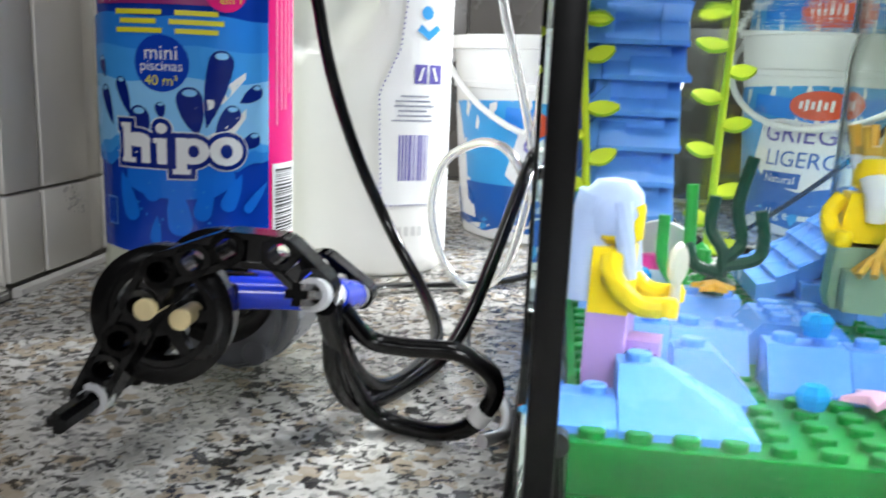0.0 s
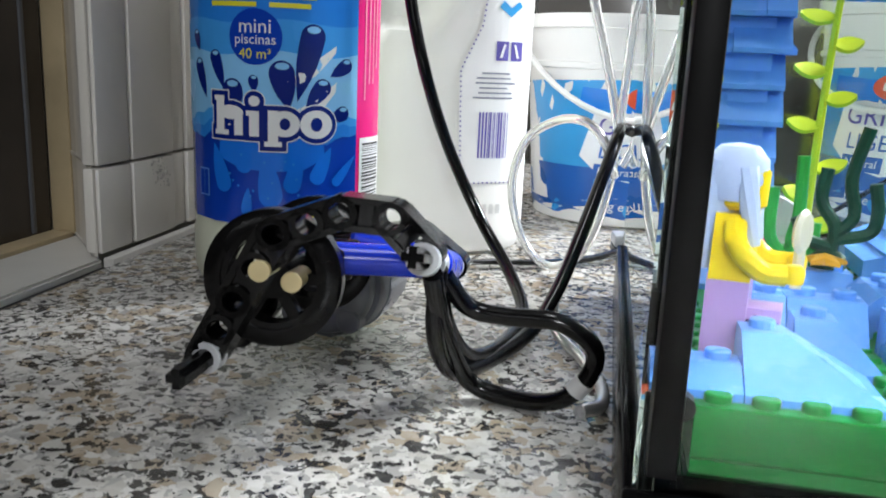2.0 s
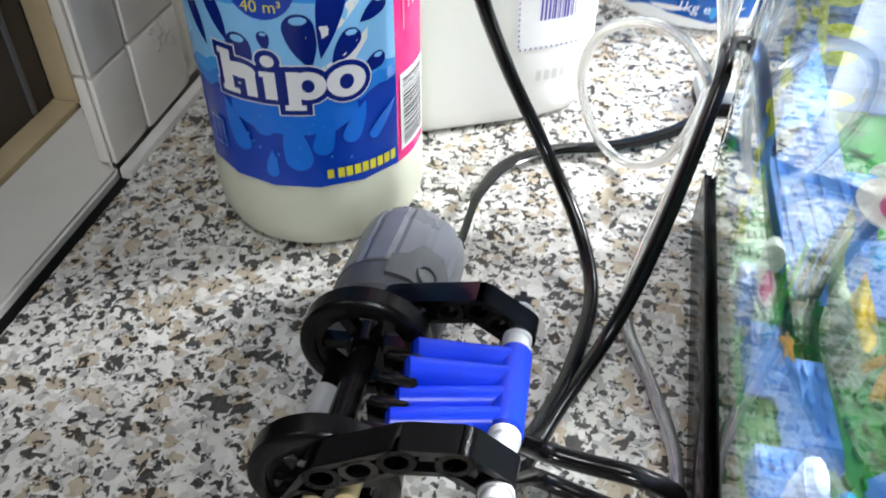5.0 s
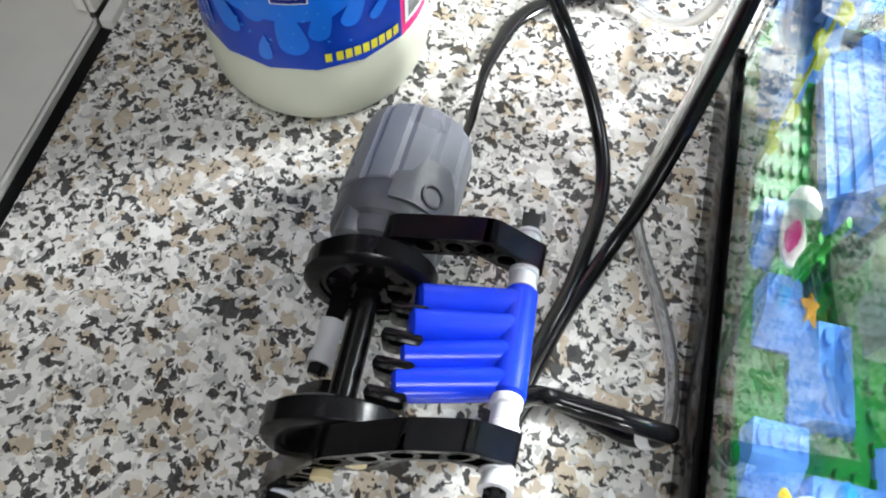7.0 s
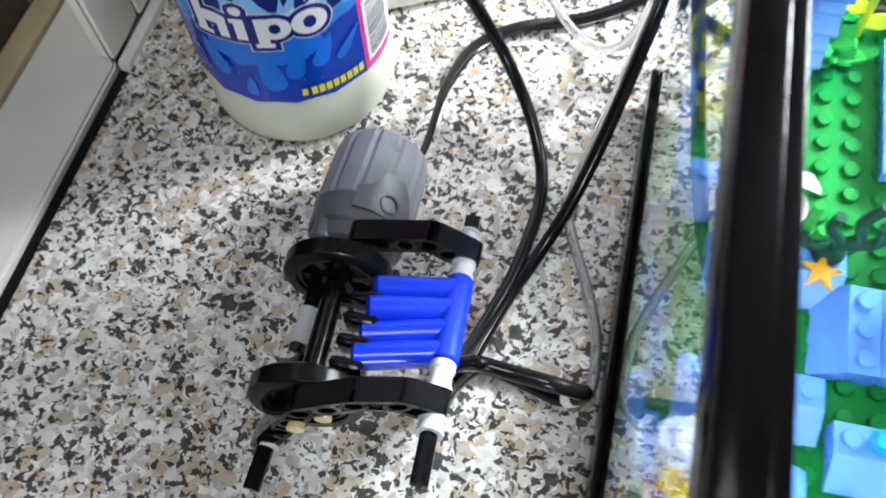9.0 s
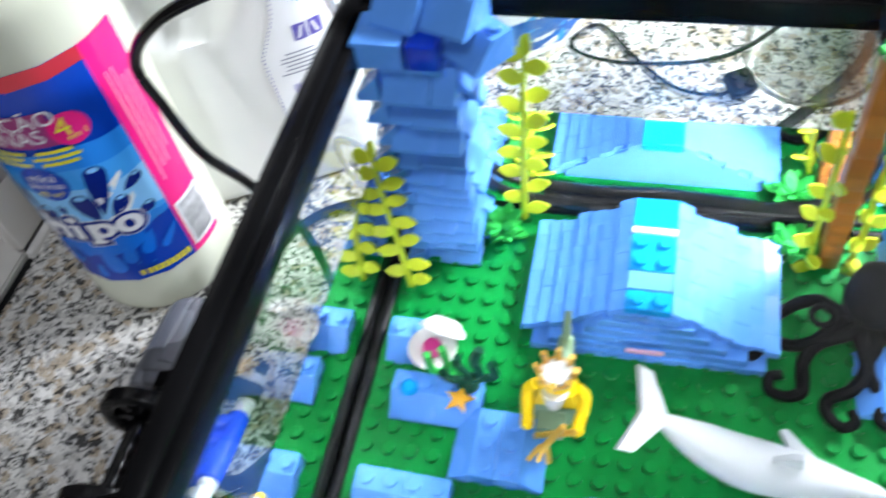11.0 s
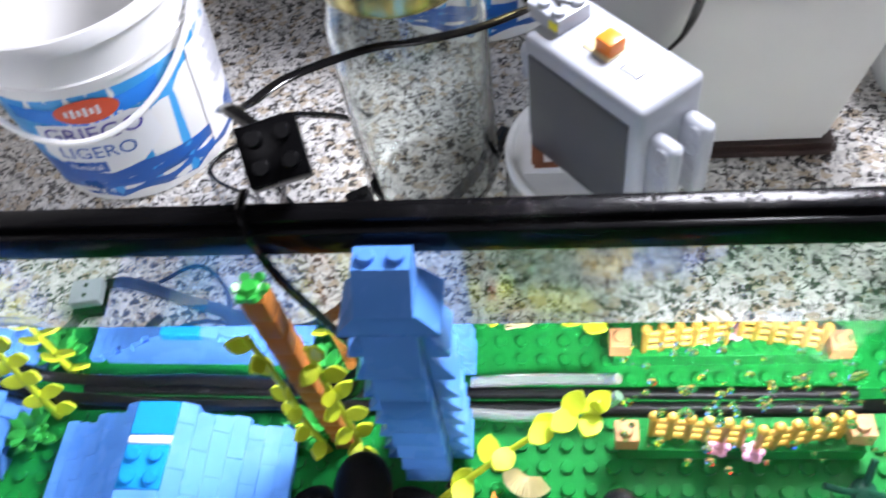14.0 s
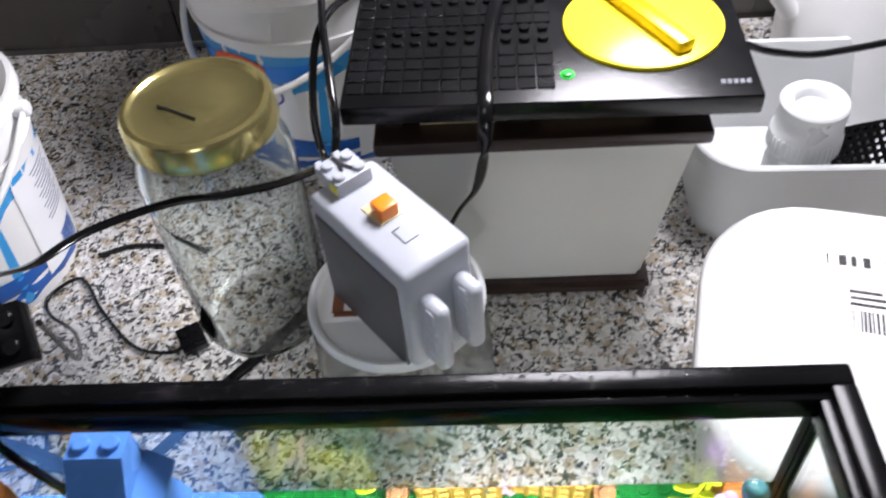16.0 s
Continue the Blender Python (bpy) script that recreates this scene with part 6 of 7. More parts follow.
def shell(x, y, z, label):
    b2 = bmesh.new()
    n = 14
    for k in range(n):
        a0, a1 = radians(-80 + 160 * k / n), radians(-80 + 160 * (k + 1) / n)
        r = 0.0088
        p_ = [(0, 0, 0.0015), (r * math.sin(a0), r * math.cos(a0), 0.0008), (r * 1.05 * math.sin((a0 + a1) / 2), r * 1.05 * math.cos((a0 + a1) / 2), 0.0024), (r * math.sin(a1), r * math.cos(a1), 0.0008)]
        m_ = [(0.5 * q[0], 0.5 * q[1], q[2] + 0.0034) for q in p_[1:]]
        v = [b2.verts.new(q) for q in p_] + [b2.verts.new(q) for q in m_]
        b2.faces.new((v[0], v[4], v[5])); b2.faces.new((v[0], v[5], v[6]))
        b2.faces.new((v[4], v[1], v[2], v[5])); b2.faces.new((v[5], v[2], v[3], v[6]))
    ob = part("toy_shell", b2, plastic("cream_shell", (0.74, 0.66, 0.40), 0.35, 0.12, 0.05, 500), None)
    ob.matrix_world = pose(x, y, z, 18, 0, 160)
    return tagged(ob, label, "toy shell")


shell(0.2330, 0.1625, ZG + 0.0035, "cream ribbed scallop shell under the vine")


# seaweeds
def seaweed(x, y, z, mat, label, arms, r):
    th = thing("toy_seaweed", label, "toy seaweed", (x, y, z), 0, "toy seaweeds")
    for line in arms:
        b2 = bmesh.new()
        sweep(b2, smooth_path(line, 7), r, 8)
        part("frond", b2, mat, th)
    b2 = bmesh.new()
    lathe(b2, [(0, 0), (0.0040, 0), (0.0040, 0.0030), (0.0024, 0.0042), (0, 0.0042)], 14)
    part("foot", b2, mat, th)
    return th


seaweed(0.0470, 0.1040, ZG + BH + 0.0002, GREEN_DARK, "dark green branching plastic seaweed", [
    [(0, 0, 0.002), (0.0005, 0, 0.010), (-0.0030, 0.001, 0.016), (-0.0025, 0.001, 0.024)],
    [(0.0005, 0, 0.008), (0.0045, 0.0005, 0.013), (0.0030, 0.001, 0.022), (0.0055, 0.001, 0.034)],
    [(0.001, 0, 0.007), (0.0085, 0.001, 0.009), (0.0098, 0.001, 0.014), (0.0085, 0.001, 0.021)],
    [(0, 0, 0.005), (-0.0060, -0.001, 0.007), (-0.0085, -0.001, 0.012)]], 0.00155)
seaweed(0.0385, 0.1065, ZG + 0.0002, GREEN_MID, "bright green plastic seaweed behind the mermaid", [
    [(0, 0, 0.002), (0, 0, 0.015), (0.0010, 0, 0.022), (0.0005, 0, 0.036)],
    [(0, 0, 0.010), (-0.0050, 0, 0.016), (-0.0055, 0, 0.028)],
    [(0, 0, 0.006), (0.0045, 0, 0.010), (0.0050, 0, 0.020)]], 0.0015)
seaweed(0.2010, 0.1330, ZG + BH, GREEN_DARK, "dark green plastic seaweed beside the octopus", [
    [(0, 0, 0.002), (0.003, -0.002, 0.006), (0.010, -0.004, 0.007), (0.017, -0.003, 0.010)],
    [(0.003, -0.002, 0.005), (0.007, -0.008, 0.006), (0.013, -0.012, 0.009)],
    [(0, 0, 0.003), (-0.004, -0.005, 0.006), (-0.003, -0.010, 0.010)]], 0.0014)
seaweed(0.3420, 0.1600, ZG, GREEN_DARK, "dark green plastic seaweed before the fence", [
    [(0, 0, 0.002), (-0.006, -0.001, 0.005), (-0.013, 0, 0.008)], [(0, 0, 0.002), (0.005, -0.003, 0.006), (0.012, -0.004, 0.008)],
    [(0, 0, 0.002), (0.002, 0.004, 0.006), (0.004, 0.008, 0.010)]], 0.0012)


# low green bush behind the hut
def bush(x, y, label):
    th = thing("toy_bush", label, "toy plant", (x, y, ZG))
    rr = random.Random(2)
    for k in range(26):
        b2 = bmesh.new()
        a, e = rr.random() * 6.3, rr.random()
        leaf(b2, (0.004 * math.cos(a) * e, 0.004 * math.sin(a) * e, 0.001 + 0.006 * rr.random()), (math.cos(a), math.sin(a), 0.3 + rr.random()), 0.0085, 0.0042)
        part("leaf", b2, GREEN_MID, th)
    return th


bush(0.0455, 0.1755, "low bright green plastic bush at the tower foot")
bush(0.1555, 0.1800, "low bright green plastic bush at the tree foot")


# the golden fence between two tan bricks
def fence(x0, x1, y, turn, label):
    th = thing("toy_fence", label, "toy fence", ((x0 + x1) / 2, y, ZG + BH + 0.0018), turn, "gold toy fences")
    w = (x1 - x0) / 2
    n = 6
    for k in range(n):
        x = -w + 2 * w * k / (n - 1)
        b2 = bmesh.new()
        rod(b2, (x, 0, 0), (x, 0, 0.0195), 0.0013, 8)
        lathe(b2, [(0, 0.0185), (0.0018, 0.0194), (0.0021, 0.0208), (0.0013, 0.0222), (0, 0.0226)], 10, Matrix.Translation((x, 0, 0)))
        part("post", b2, GOLD, th)
    for z in (0.0030, 0.0095, 0.0160):
        b2 = bmesh.new()
        rod(b2, (-w, 0, z), (w, 0, z), 0.0011, 8)
        part("rail", b2, GOLD, th)
    return th


fence(0.2750, 0.3040, 0.1745, -6, "pearl gold plastic lattice fence panel")
fence(0.3085, 0.3360, 0.1735, 10, "pearl gold plastic lattice fence panel")
TAN_BRICK = plastic("nougat_brick", (0.52, 0.27, 0.11), 0.3, 0.06, 0.02, 400)
for x, y, n in ((0.2665, 0.1745, 1), (0.3420, 0.1765, 1)):
    b2 = brick_bm(n, 1)
    ob = part("toy_brick", b2, TAN_BRICK)
    ob.location = (x - n * U / 2, y - U / 2, ZG + BH + 0.0019)
    tagged(ob, "tan brown toy brick beside the gold fence", "toy brick", "tan toy bricks")


b2 = brick_bm(10, 1)
ob = part("toy_brick", b2, BRICK_GREEN)
ob.location = (0.2640, 0.1705, ZG + 0.0016)
tagged(ob, "long green toy brick carrying the gold fence", "toy brick", "tan toy bricks")


def flower(x, y, z, mat, label):
    b2 = bmesh.new()
    for k in range(5):
        a = 2 * math.pi * k / 5
        lathe(b2, [(0, 0), (0.0016, 0.0003), (0.0019, 0.0012), (0.0012, 0.0020), (0, 0.0021)], 10, Matrix.Translation((x + 0.0022 * math.cos(a), y + 0.0022 * math.sin(a), z)))
    lathe(b2, [(0.0013, 0.0008), (0.0013, 0.0028), (0, 0.0030)], 10, Matrix.Translation((x, y, z)))
    return tagged(part("toy_flower", b2, mat), label, "toy flower", "toy flowers")


flower(0.2965, 0.1712, ZG + BH + 0.0032, PINK, "pink plastic flower before the fence")
flower(0.3075, 0.1695, ZG + BH + 0.0030, PINK, "pink plastic flower before the fence")


# the corner stump with flower and clear ball
def stump():
    th = thing("toy_stump", "brown plastic stump with lilac flower and clear ball", "toy tree", (0.3800, 0.1860, ZG))
    b2 = bmesh.new()
    for k in range(8):
        a = 0.3 * k
        box(b2, -0.0042 + 0.0008 * math.cos(a), 0.0042 + 0.0008 * math.cos(a), -0.0042, 0.0042, k * BH, (k + 1) * BH, 0.001)
    part("trunk", b2, BROWN, th)
    b2 = bmesh.new()
    for k in range(5):
        a = 2 * math.pi * k / 5
        lathe(b2, [(0, 0), (0.0019, 0.0004), (0.0022, 0.0020), (0.0012, 0.0034), (0, 0.0036)], 10, Matrix.Translation((-0.0065 + 0.0026 * math.cos(a), -0.002 + 0.0026 * math.sin(a), 8 * BH)))
    part("flower", b2, LILAC, th, "lilac flower")
    b2 = bmesh.new()
    rod(b2, (-0.0065, -0.002, 5 * BH), (-0.0065, -0.002, 8 * BH + 0.001), 0.0012, 8)
    part("flower_stem", b2, LIME, th)
    b2 = bmesh.new()
    lathe(b2, [(0, 8 * BH), (0.0026, 8 * BH + 0.0006), (0.0042, 8 * BH + 0.0030), (0.0042, 8 * BH + 0.0052), (0.0026, 8 * BH + 0.0076), (0, 8 * BH + 0.0082)], 18, Matrix.Translation((0.0015, 0.001, 0)))
    part("ball", b2, plastic("clear_teal", (0.10, 0.35, 0.38), 0.05, 0.05, 0.0, 400, trans=0.6), th, "clear teal ball")
    return th


stump()


# figures: each one plain mesh
LILAC_SPOT = plastic("lilac_spots", (0.07, 0.025, 0.13), 0.35, 0.1, 0.0, spec=0.1)
def figure(x, y, z, turn, tint, hair, hair_mat, legs_mat, label, extra=None, tail=False):
    b2 = bmesh.new()
    if tail:
        prism(b2, [(-0.0070, 0.0), (0.0070, 0.0), (0.0078, 0.0040), (0.0074, 0.0160), (-0.0074, 0.0160), (-0.0080, 0.0030)], -0.0038, 0.0040, "y", 1)
        prism(b2, [(-0.0058, 0.0005), (0.0030, 0.0002), (0.0030, 0.0100), (-0.0058, 0.0100)], -0.0100, -0.0036, "y", 1)
    else:
        for s in (-1, 1):
            box(b2, s * 0.0040 - 0.0037, s * 0.0040 + 0.0037, -0.0040, 0.0040, 0, 0.0120, 0.0008, mi=1)
        box(b2, -0.0078, 0.0078, -0.0038, 0.0038, 0.0112, 0.0150, 0.0006, mi=1)
    if tail and extra is None:
        for k in range(15):
            lathe(b2, [(0.0008, 0), (0.0005, 0.0003), (0, 0.00035)], 7, pose(-0.0058, -0.0094 + 0.0013 * (k % 5), 0.0016 + 0.0027 * (k // 5) + 0.0009 * (k % 2), 0, -90, 0), 3)
    zt = 0.0150
    prism(b2, [(-0.0076, zt), (0.0076, zt), (0.0056, zt + 0.0125), (-0.0056, zt + 0.0125)], -0.0038, 0.0038, "y", 0)
    for s in (-1, 1):
        sweep(b2, smooth_path([(s * 0.0064, 0, zt + 0.0110), (s * 0.0092, -0.001, zt + 0.0070), (s * 0.0088, -0.0055, zt + 0.0028), (s * 0.0080, -0.0100, zt + 0.0024)], 5), 0.0021, 9, 0)
        lathe(b2, [(0, -0.0018), (0.0020, -0.0014), (0.0022, 0.0008), (0.0014, 0.0020), (0, 0.0021)], 10, Matrix.Translation((s * 0.0080, -0.0112, zt + 0.0024)), 0)
    zh = zt + 0.0128
    lathe(b2, [(0, zh), (0.0034, zh), (0.0049, zh + 0.0012), (0.0050, zh + 0.0075), (0.0040, zh + 0.0090), (0, zh + 0.0094)], 20, None, 0)
    hair(b2, zh)
    ob = part("toy_figure", b2, [tint, legs_mat, hair_mat] + (extra or [LILAC_SPOT]))
    ob.matrix_world = pose(x, y, z, 0, 0, turn)
    return tagged(ob, label, "toy figure", "toy figures")


def long_hair(b2, zh):
    lathe(b2, [(0.0052, zh + 0.0020), (0.0060, zh + 0.0060), (0.0056, zh + 0.0098), (0.0036, zh + 0.0122), (0, zh + 0.0128)], 20, pose(0, 0.0012, 0), 2)
    sweep(b2, [(0, 0.0030, zh + 0.009), (0, 0.0048, zh + 0.003), (0, 0.0056, zh - 0.006), (0, 0.0052, zh - 0.0115)], 0.0052, 12, 2, taper=lambda u: 1.0 - 0.25 * u)
    for s in (-1, 1):
        sweep(b2, [(s * 0.0046, -0.001, zh + 0.0085), (s * 0.0054, -0.0020, zh + 0.002), (s * 0.0050, -0.0030, zh - 0.006)], 0.0019, 8, 2)


def beard_crown(b2, zh):
    lathe(b2, [(0.0052, zh + 0.0050), (0.0058, zh + 0.0080), (0.0050, zh + 0.0100), (0, zh + 0.0104)], 18, pose(0, 0.001, 0), 2)
    sweep(b2, [(0, -0.0040, zh + 0.0030), (0, -0.0056, zh - 0.001), (0, -0.0050, zh - 0.0065)], 0.0044, 10, 2, taper=lambda u: 1.0 - 0.5 * u)
    for k in range(8):
        a = 2 * math.pi * k / 8
        rod(b2, (0.0050 * math.cos(a), 0.0050 * math.sin(a), zh + 0.0085), (0.0064 * math.cos(a), 0.0064 * math.sin(a), zh + 0.0150), 0.0011, 7, 3)
    lathe(b2, [(0.0056, zh + 0.0085), (0.0058, zh + 0.0105), (0.0050, zh + 0.0105)], 18, None, 3)
    # short gold trident in the hands and the green tail behind
    rod(b2, (0.0040, -0.0125, 0.0235), (-0.0020, -0.0175, 0.0140), 0.0012, 8, 3)
    for d in (-0.0032, 0.0, 0.0032):
        rod(b2, (-0.0018 + d * 0.3, -0.0172, 0.0145), (-0.0030 + d, -0.0215, 0.0110), 0.0009, 7, 3)
    sweep(b2, smooth_path([(0, 0.0020, 0.0080), (0, 0.0120, 0.0060), (0, 0.0200, 0.0080), (0, 0.0240, 0.0120)], 5), 0.0052, 10, 1, taper=lambda u: 1.0 - 0.55 * u)
    prism(b2, [(0.0200, 0.0085), (0.0240, 0.0190), (0.0290, 0.0245), (0.0272, 0.0150), (0.0300, 0.0060), (0.0240, 0.0090)], -0.0012, 0.0012, "x", 1)
    rod(b2, (-0.0050, -0.0125, 0.0100), (0.0075, -0.0135, 0.0220), 0.0013, 8, 3)


def short_hair(b2, zh):
    lathe(b2, [(0.0052, zh + 0.0035), (0.0061, zh + 0.0060), (0.0058, zh + 0.0096), (0.0038, zh + 0.0122), (0, zh + 0.0128)], 18, pose(0, 0.0006, 0), 2)


def cap_hair(b2, zh):
    lathe(b2, [(0.0056, zh + 0.0056), (0.0060, zh + 0.0085), (0.0050, zh + 0.0118), (0, zh + 0.0130)], 18, None, 2)
    prism(b2, [(-0.005, -0.0045), (0.005, -0.0045), (0.0040, -0.0105), (-0.0040, -0.0105)], zh + 0.0060, zh + 0.0070, "z", 2)


figure(0.0180, 0.0405, ZG + 0.0019, 80, YELLOW, long_hair, PALE_BLUE, LILAC, "mermaid figure with pale blue hair and lilac tail", tail=True)
figure(0.0785, 0.0990, ZG + BH + 0.0003, 0, YELLOW, beard_crown, WHITE_BRICK, SAND_GREEN, "merman figure with gold crown, white beard and trident", [GOLD], tail=True)
figure(0.2620, 0.1435, ZG + 0.0017, 10, YELLOW, short_hair, BLACK, BLACK, "bare yellow diver figure with black hair and trousers")
figure(0.3010, 0.1360, ZG + BH, -10, YELLOW, cap_hair, RED, BRICK_DEEP, "figure with red cap standing on a blue rock")

# hand mirror held by the mermaid
b2 = bmesh.new()
lathe(b2, [(0, 0), (0.0036, 0.0003), (0.0044, 0.0010), (0.0036, 0.0018), (0, 0.0020)], 22, pose(0, 0, 0.0085, 90, 0, 0))
rod(b2, (0, -0.0010, 0.0050), (0, -0.0010, -0.0025), 0.0011, 8)
ob = tagged(part("toy_mirror", b2, plastic("mirror_beige", (0.62, 0.57, 0.47), 0.3, 0.06, 0.02, 400)), "beige shell shaped hand mirror held by the mermaid", "toy mirror")
ob.matrix_world = pose(0.0288, 0.0400, ZG + 0.0180, 0, 0, 62)

# the submerged hose along the rear glass
b2 = bmesh.new()
sweep(b2, smooth_path([(0.012, 0.183, 0.168), (0.016, 0.188, 0.120), (0.040, 0.1885, 0.055), (0.075, 0.1880, 0.0430), (0.110, 0.1870, 0.0430), (0.150, 0.1885, 0.0405), (0.176, 0.1885, 0.0400)], 10), 0.0024, 10)
tagged(part("tank_hose", b2, CABLE), "black hose running down the tower to the base", "hose")
b2 = bmesh.new()
sweep(b2, smooth_path([(0.1580, 0.2000, 0.1712), (0.1590, 0.1915, 0.1700), (0.1640, 0.1865, 0.150), (0.1780, 0.1875, 0.100), (0.1700, 0.1880, 0.055), (0.1450, 0.1890, 0.0420)], 10), 0.0015, 8)
tagged(part("lamp_cable", b2, CABLE), "thin black lamp cable hanging into the tank", "cable")
b2 = bmesh.new()
sweep(b2, smooth_path([(0.2120, 0.1860, 0.0400), (0.2350, 0.1850, 0.0410), (0.2580, 0.1870, 0.0460), (0.2650, 0.1890, 0.0520)], 8), 0.0022, 9)
tagged(part("air_tube", b2, TUBE_CLEAR), "clear air tube along the rear glass under water", "hose")
# air bubbles over the fence
b2 = bmesh.new()
rr = random.Random(12)
for k in range(130):
    x, y = rr.uniform(0.262, 0.342), rr.uniform(0.150, 0.188)
    r = rr.uniform(0.0005, 0.0017)
    lathe(b2, [(0, -r), (r * 0.7, -r * 0.7), (r, 0), (r * 0.7, r * 0.7), (0, r)], 8, Matrix.Translation((x, y, ZW - 0.0021 - 0.022 * rr.random() ** 3)))
bub = tagged(part("air_bubbles", b2, glassy("bubble_film", (0.97, 0.99, 0.99), 0.78)), "cluster of air bubbles rising by the fence", "bubbles", kind="stuff")
bub.visible_shadow = False

# ---------------------------------------------------------------- the pump
def beam(bm_, pts, y0, y1, w=0.0070, holes=True, mi=0):
    """A studless beam through 2D points (x, z): open pin holes between two flanges."""
    for a, c in zip(pts, pts[1:]):
        a, c = Vector((a[0], 0, a[1])), Vector((c[0], 0, c[1]))
        d = c - a
        k = max(1, round(d.length / U))
        nrm = Vector((-d.z, 0, d.x)).normalized()
        for s in (-1, 1):
            p_, q = a + nrm * (s * w * 0.42), c + nrm * (s * w * 0.42)
            e = nrm * (w * 0.10)
            prism(bm_, [((p_ - e).x, (p_ - e).z), ((q - e).x, (q - e).z), ((q + e).x, (q + e).z), ((p_ + e).x, (p_ + e).z)], y0, y1, "y", mi)
        for j in range(k):
            p_, q = a.lerp(c, (j + 0.36) / k), a.lerp(c, (j + 0.64) / k)
            e = nrm * (w * 0.36)
            prism(bm_, [((p_ - e).x, (p_ - e).z), ((q - e).x, (q - e).z), ((q + e).x, (q + e).z), ((p_ + e).x, (p_ + e).z)], y0 + 0.0012, y1 - 0.0012, "y", mi)
        for j in range(k + 1):
            p_ = a.lerp(c, j / k)
            ri, ro = 0.0024, w / 2
            L_ = y1 - y0
            prof = [(ri, 0), (ro, 0), (ro, L_), (ri, L_), (ri, 0)] if holes else [(0, 0), (ro, 0), (ro, L_), (0, L_)]
            lathe(bm_, prof, 18, Matrix.Translation((p_.x, y1, p_.z)) @ pose(0, 0, 0, 90, 0, 0), mi)


def wheel_bm(r, w):
    bm_ = bmesh.new()
    prof = [(r - 0.0042, -w / 2), (r - 0.0012, -w / 2), (r, -w / 2 + 0.0010), (r, w / 2 - 0.0010), (r - 0.0012, w / 2), (r - 0.0042, w / 2), (r - 0.0042, -w / 2)]
    lathe(bm_, prof, 40)
    return bm_


def pump():
    O = Vector((-0.0800, 0.0780, 0.0))
    th = thing("toy_pump", "toy motor pump of black wheels and beams with blue rollers", "toy pump", O)

    def prt(name, b_, mat, parent=None, label="", smooth=40):
        shift(b_, b_.verts, Matrix.Translation(-O))
        return part(name, b_, mat, parent or th, label, smooth)

    # motor: dark nose with a stepped collar, pale ribbed casing with a raised shield, pin lugs at both ends
    M0, M1 = Vector((-0.0885, 0.1010, 0.0215)), Vector((-0.0885, 0.1480, 0.0172))
    m = Matrix.Translation(M0) @ (M1 - M0).to_track_quat("Z", "Y").to_matrix().to_4x4()
    b2 = bmesh.new()
    lathe(b2, [(0, 0), (0.0120, 0), (0.0140, 0.0010), (0.0146, 0.0030), (0.0146, 0.0058), (0.0160, 0.0066), (0.0165, 0.0085), (0.0166, 0.0165)], 48, m)
    prt("motor_gearbox", b2, GREY_DARK, None, "dark grey gearbox nose with stepped collar")
    b2 = bmesh.new()
    n = 72
    rings = []
    for z, r, rib in ((0.0160, 0.0169, 0), (0.0166, 0.0172, 1), (0.0400, 0.0168, 1), (0.0440, 0.0160, 1), (0.0462, 0.0140, 0), (0.0470, 0.0105, 0)):
        ring = []
        for k in range(n):
            a = 2 * math.pi * k / n
            rr_ = r - (0.0009 if rib and k % 6 == 0 else 0.0)
            ring.append(b2.verts.new(m @ Vector((rr_ * math.cos(a), rr_ * math.sin(a), z))))
        rings.append(ring)
    for a, c in zip(rings, rings[1:]):
        for k in range(n):
            b2.faces.new((a[k], a[(k + 1) % n], c[(k + 1) % n], c[k]))
    b2.faces.new(rings[0][::-1])
    b2.faces.new(rings[-1])
    bmesh.ops.recalc_face_normals(b2, faces=b2.faces)
    body = prt("motor_body", b2, MOTOR_GREY, None, "light grey ribbed motor casing", smooth=22)
    # angular dark shield wrapping over the casing on the side of the beam
    def on_motor(u, z, r):
        a = radians(90.0 - u)
        return m @ Vector((r * math.cos(a), r * -math.sin(a), z))
    for u0, lab_ in ((34.0, "dark grey angular shield with a pin hole"), (214.0, "dark grey angular shield")):
        b2 = bmesh.new()
        cols = [(-34, 0.0182), (-20, 0.0200), (-10, 0.0262), (14, 0.0262), (26, 0.0222), (34, 0.0176)]
        lo = [[b2.verts.new(on_motor(u0 + u, 0.0100, r_)) for u, _ in cols] for r_ in (0.0160, 0.0178)]
        hi_ = [[b2.verts.new(on_motor(u0 + u, z_, r_)) for u, z_ in cols] for r_ in (0.0160, 0.0178)]
        for k in range(len(cols) - 1):
            b2.faces.new((lo[1][k], lo[1][k + 1], hi_[1][k + 1], hi_[1][k]))
            b2.faces.new((hi_[1][k], hi_[1][k + 1], hi_[0][k + 1], hi_[0][k]))
            b2.faces.new((lo[0][k], lo[0][k + 1], lo[1][k + 1], lo[1][k]))
        b2.faces.new((lo[0][0], lo[1][0], hi_[1][0], hi_[0][0]))
        b2.faces.new((lo[0][-1], hi_[0][-1], hi_[1][-1], lo[1][-1]))
        bmesh.ops.recalc_face_normals(b2, faces=b2.faces)
        prt("motor_shield", b2, GREY_DARK, None, lab_, smooth=20)
        b2 = bmesh.new()
        c0 = on_motor(u0 + 4, 0.0150, 0.0176)
        out = (on_motor(u0 + 4, 0.0150, 0.02) - on_motor(u0 + 4, 0.0150, 0.01)).normalized()
        mm = Matrix.Translation(c0) @ out.to_track_quat("Z", "Y").to_matrix().to_4x4()
        lathe(b2, [(0.0036, 0), (0.0036, 0.0005), (0.0029, 0.0006), (0.0026, -0.0008), (0, -0.0008)], 20, mm)
        prt("pin_hole", b2, COVER_DARK, None, "round pin hole")
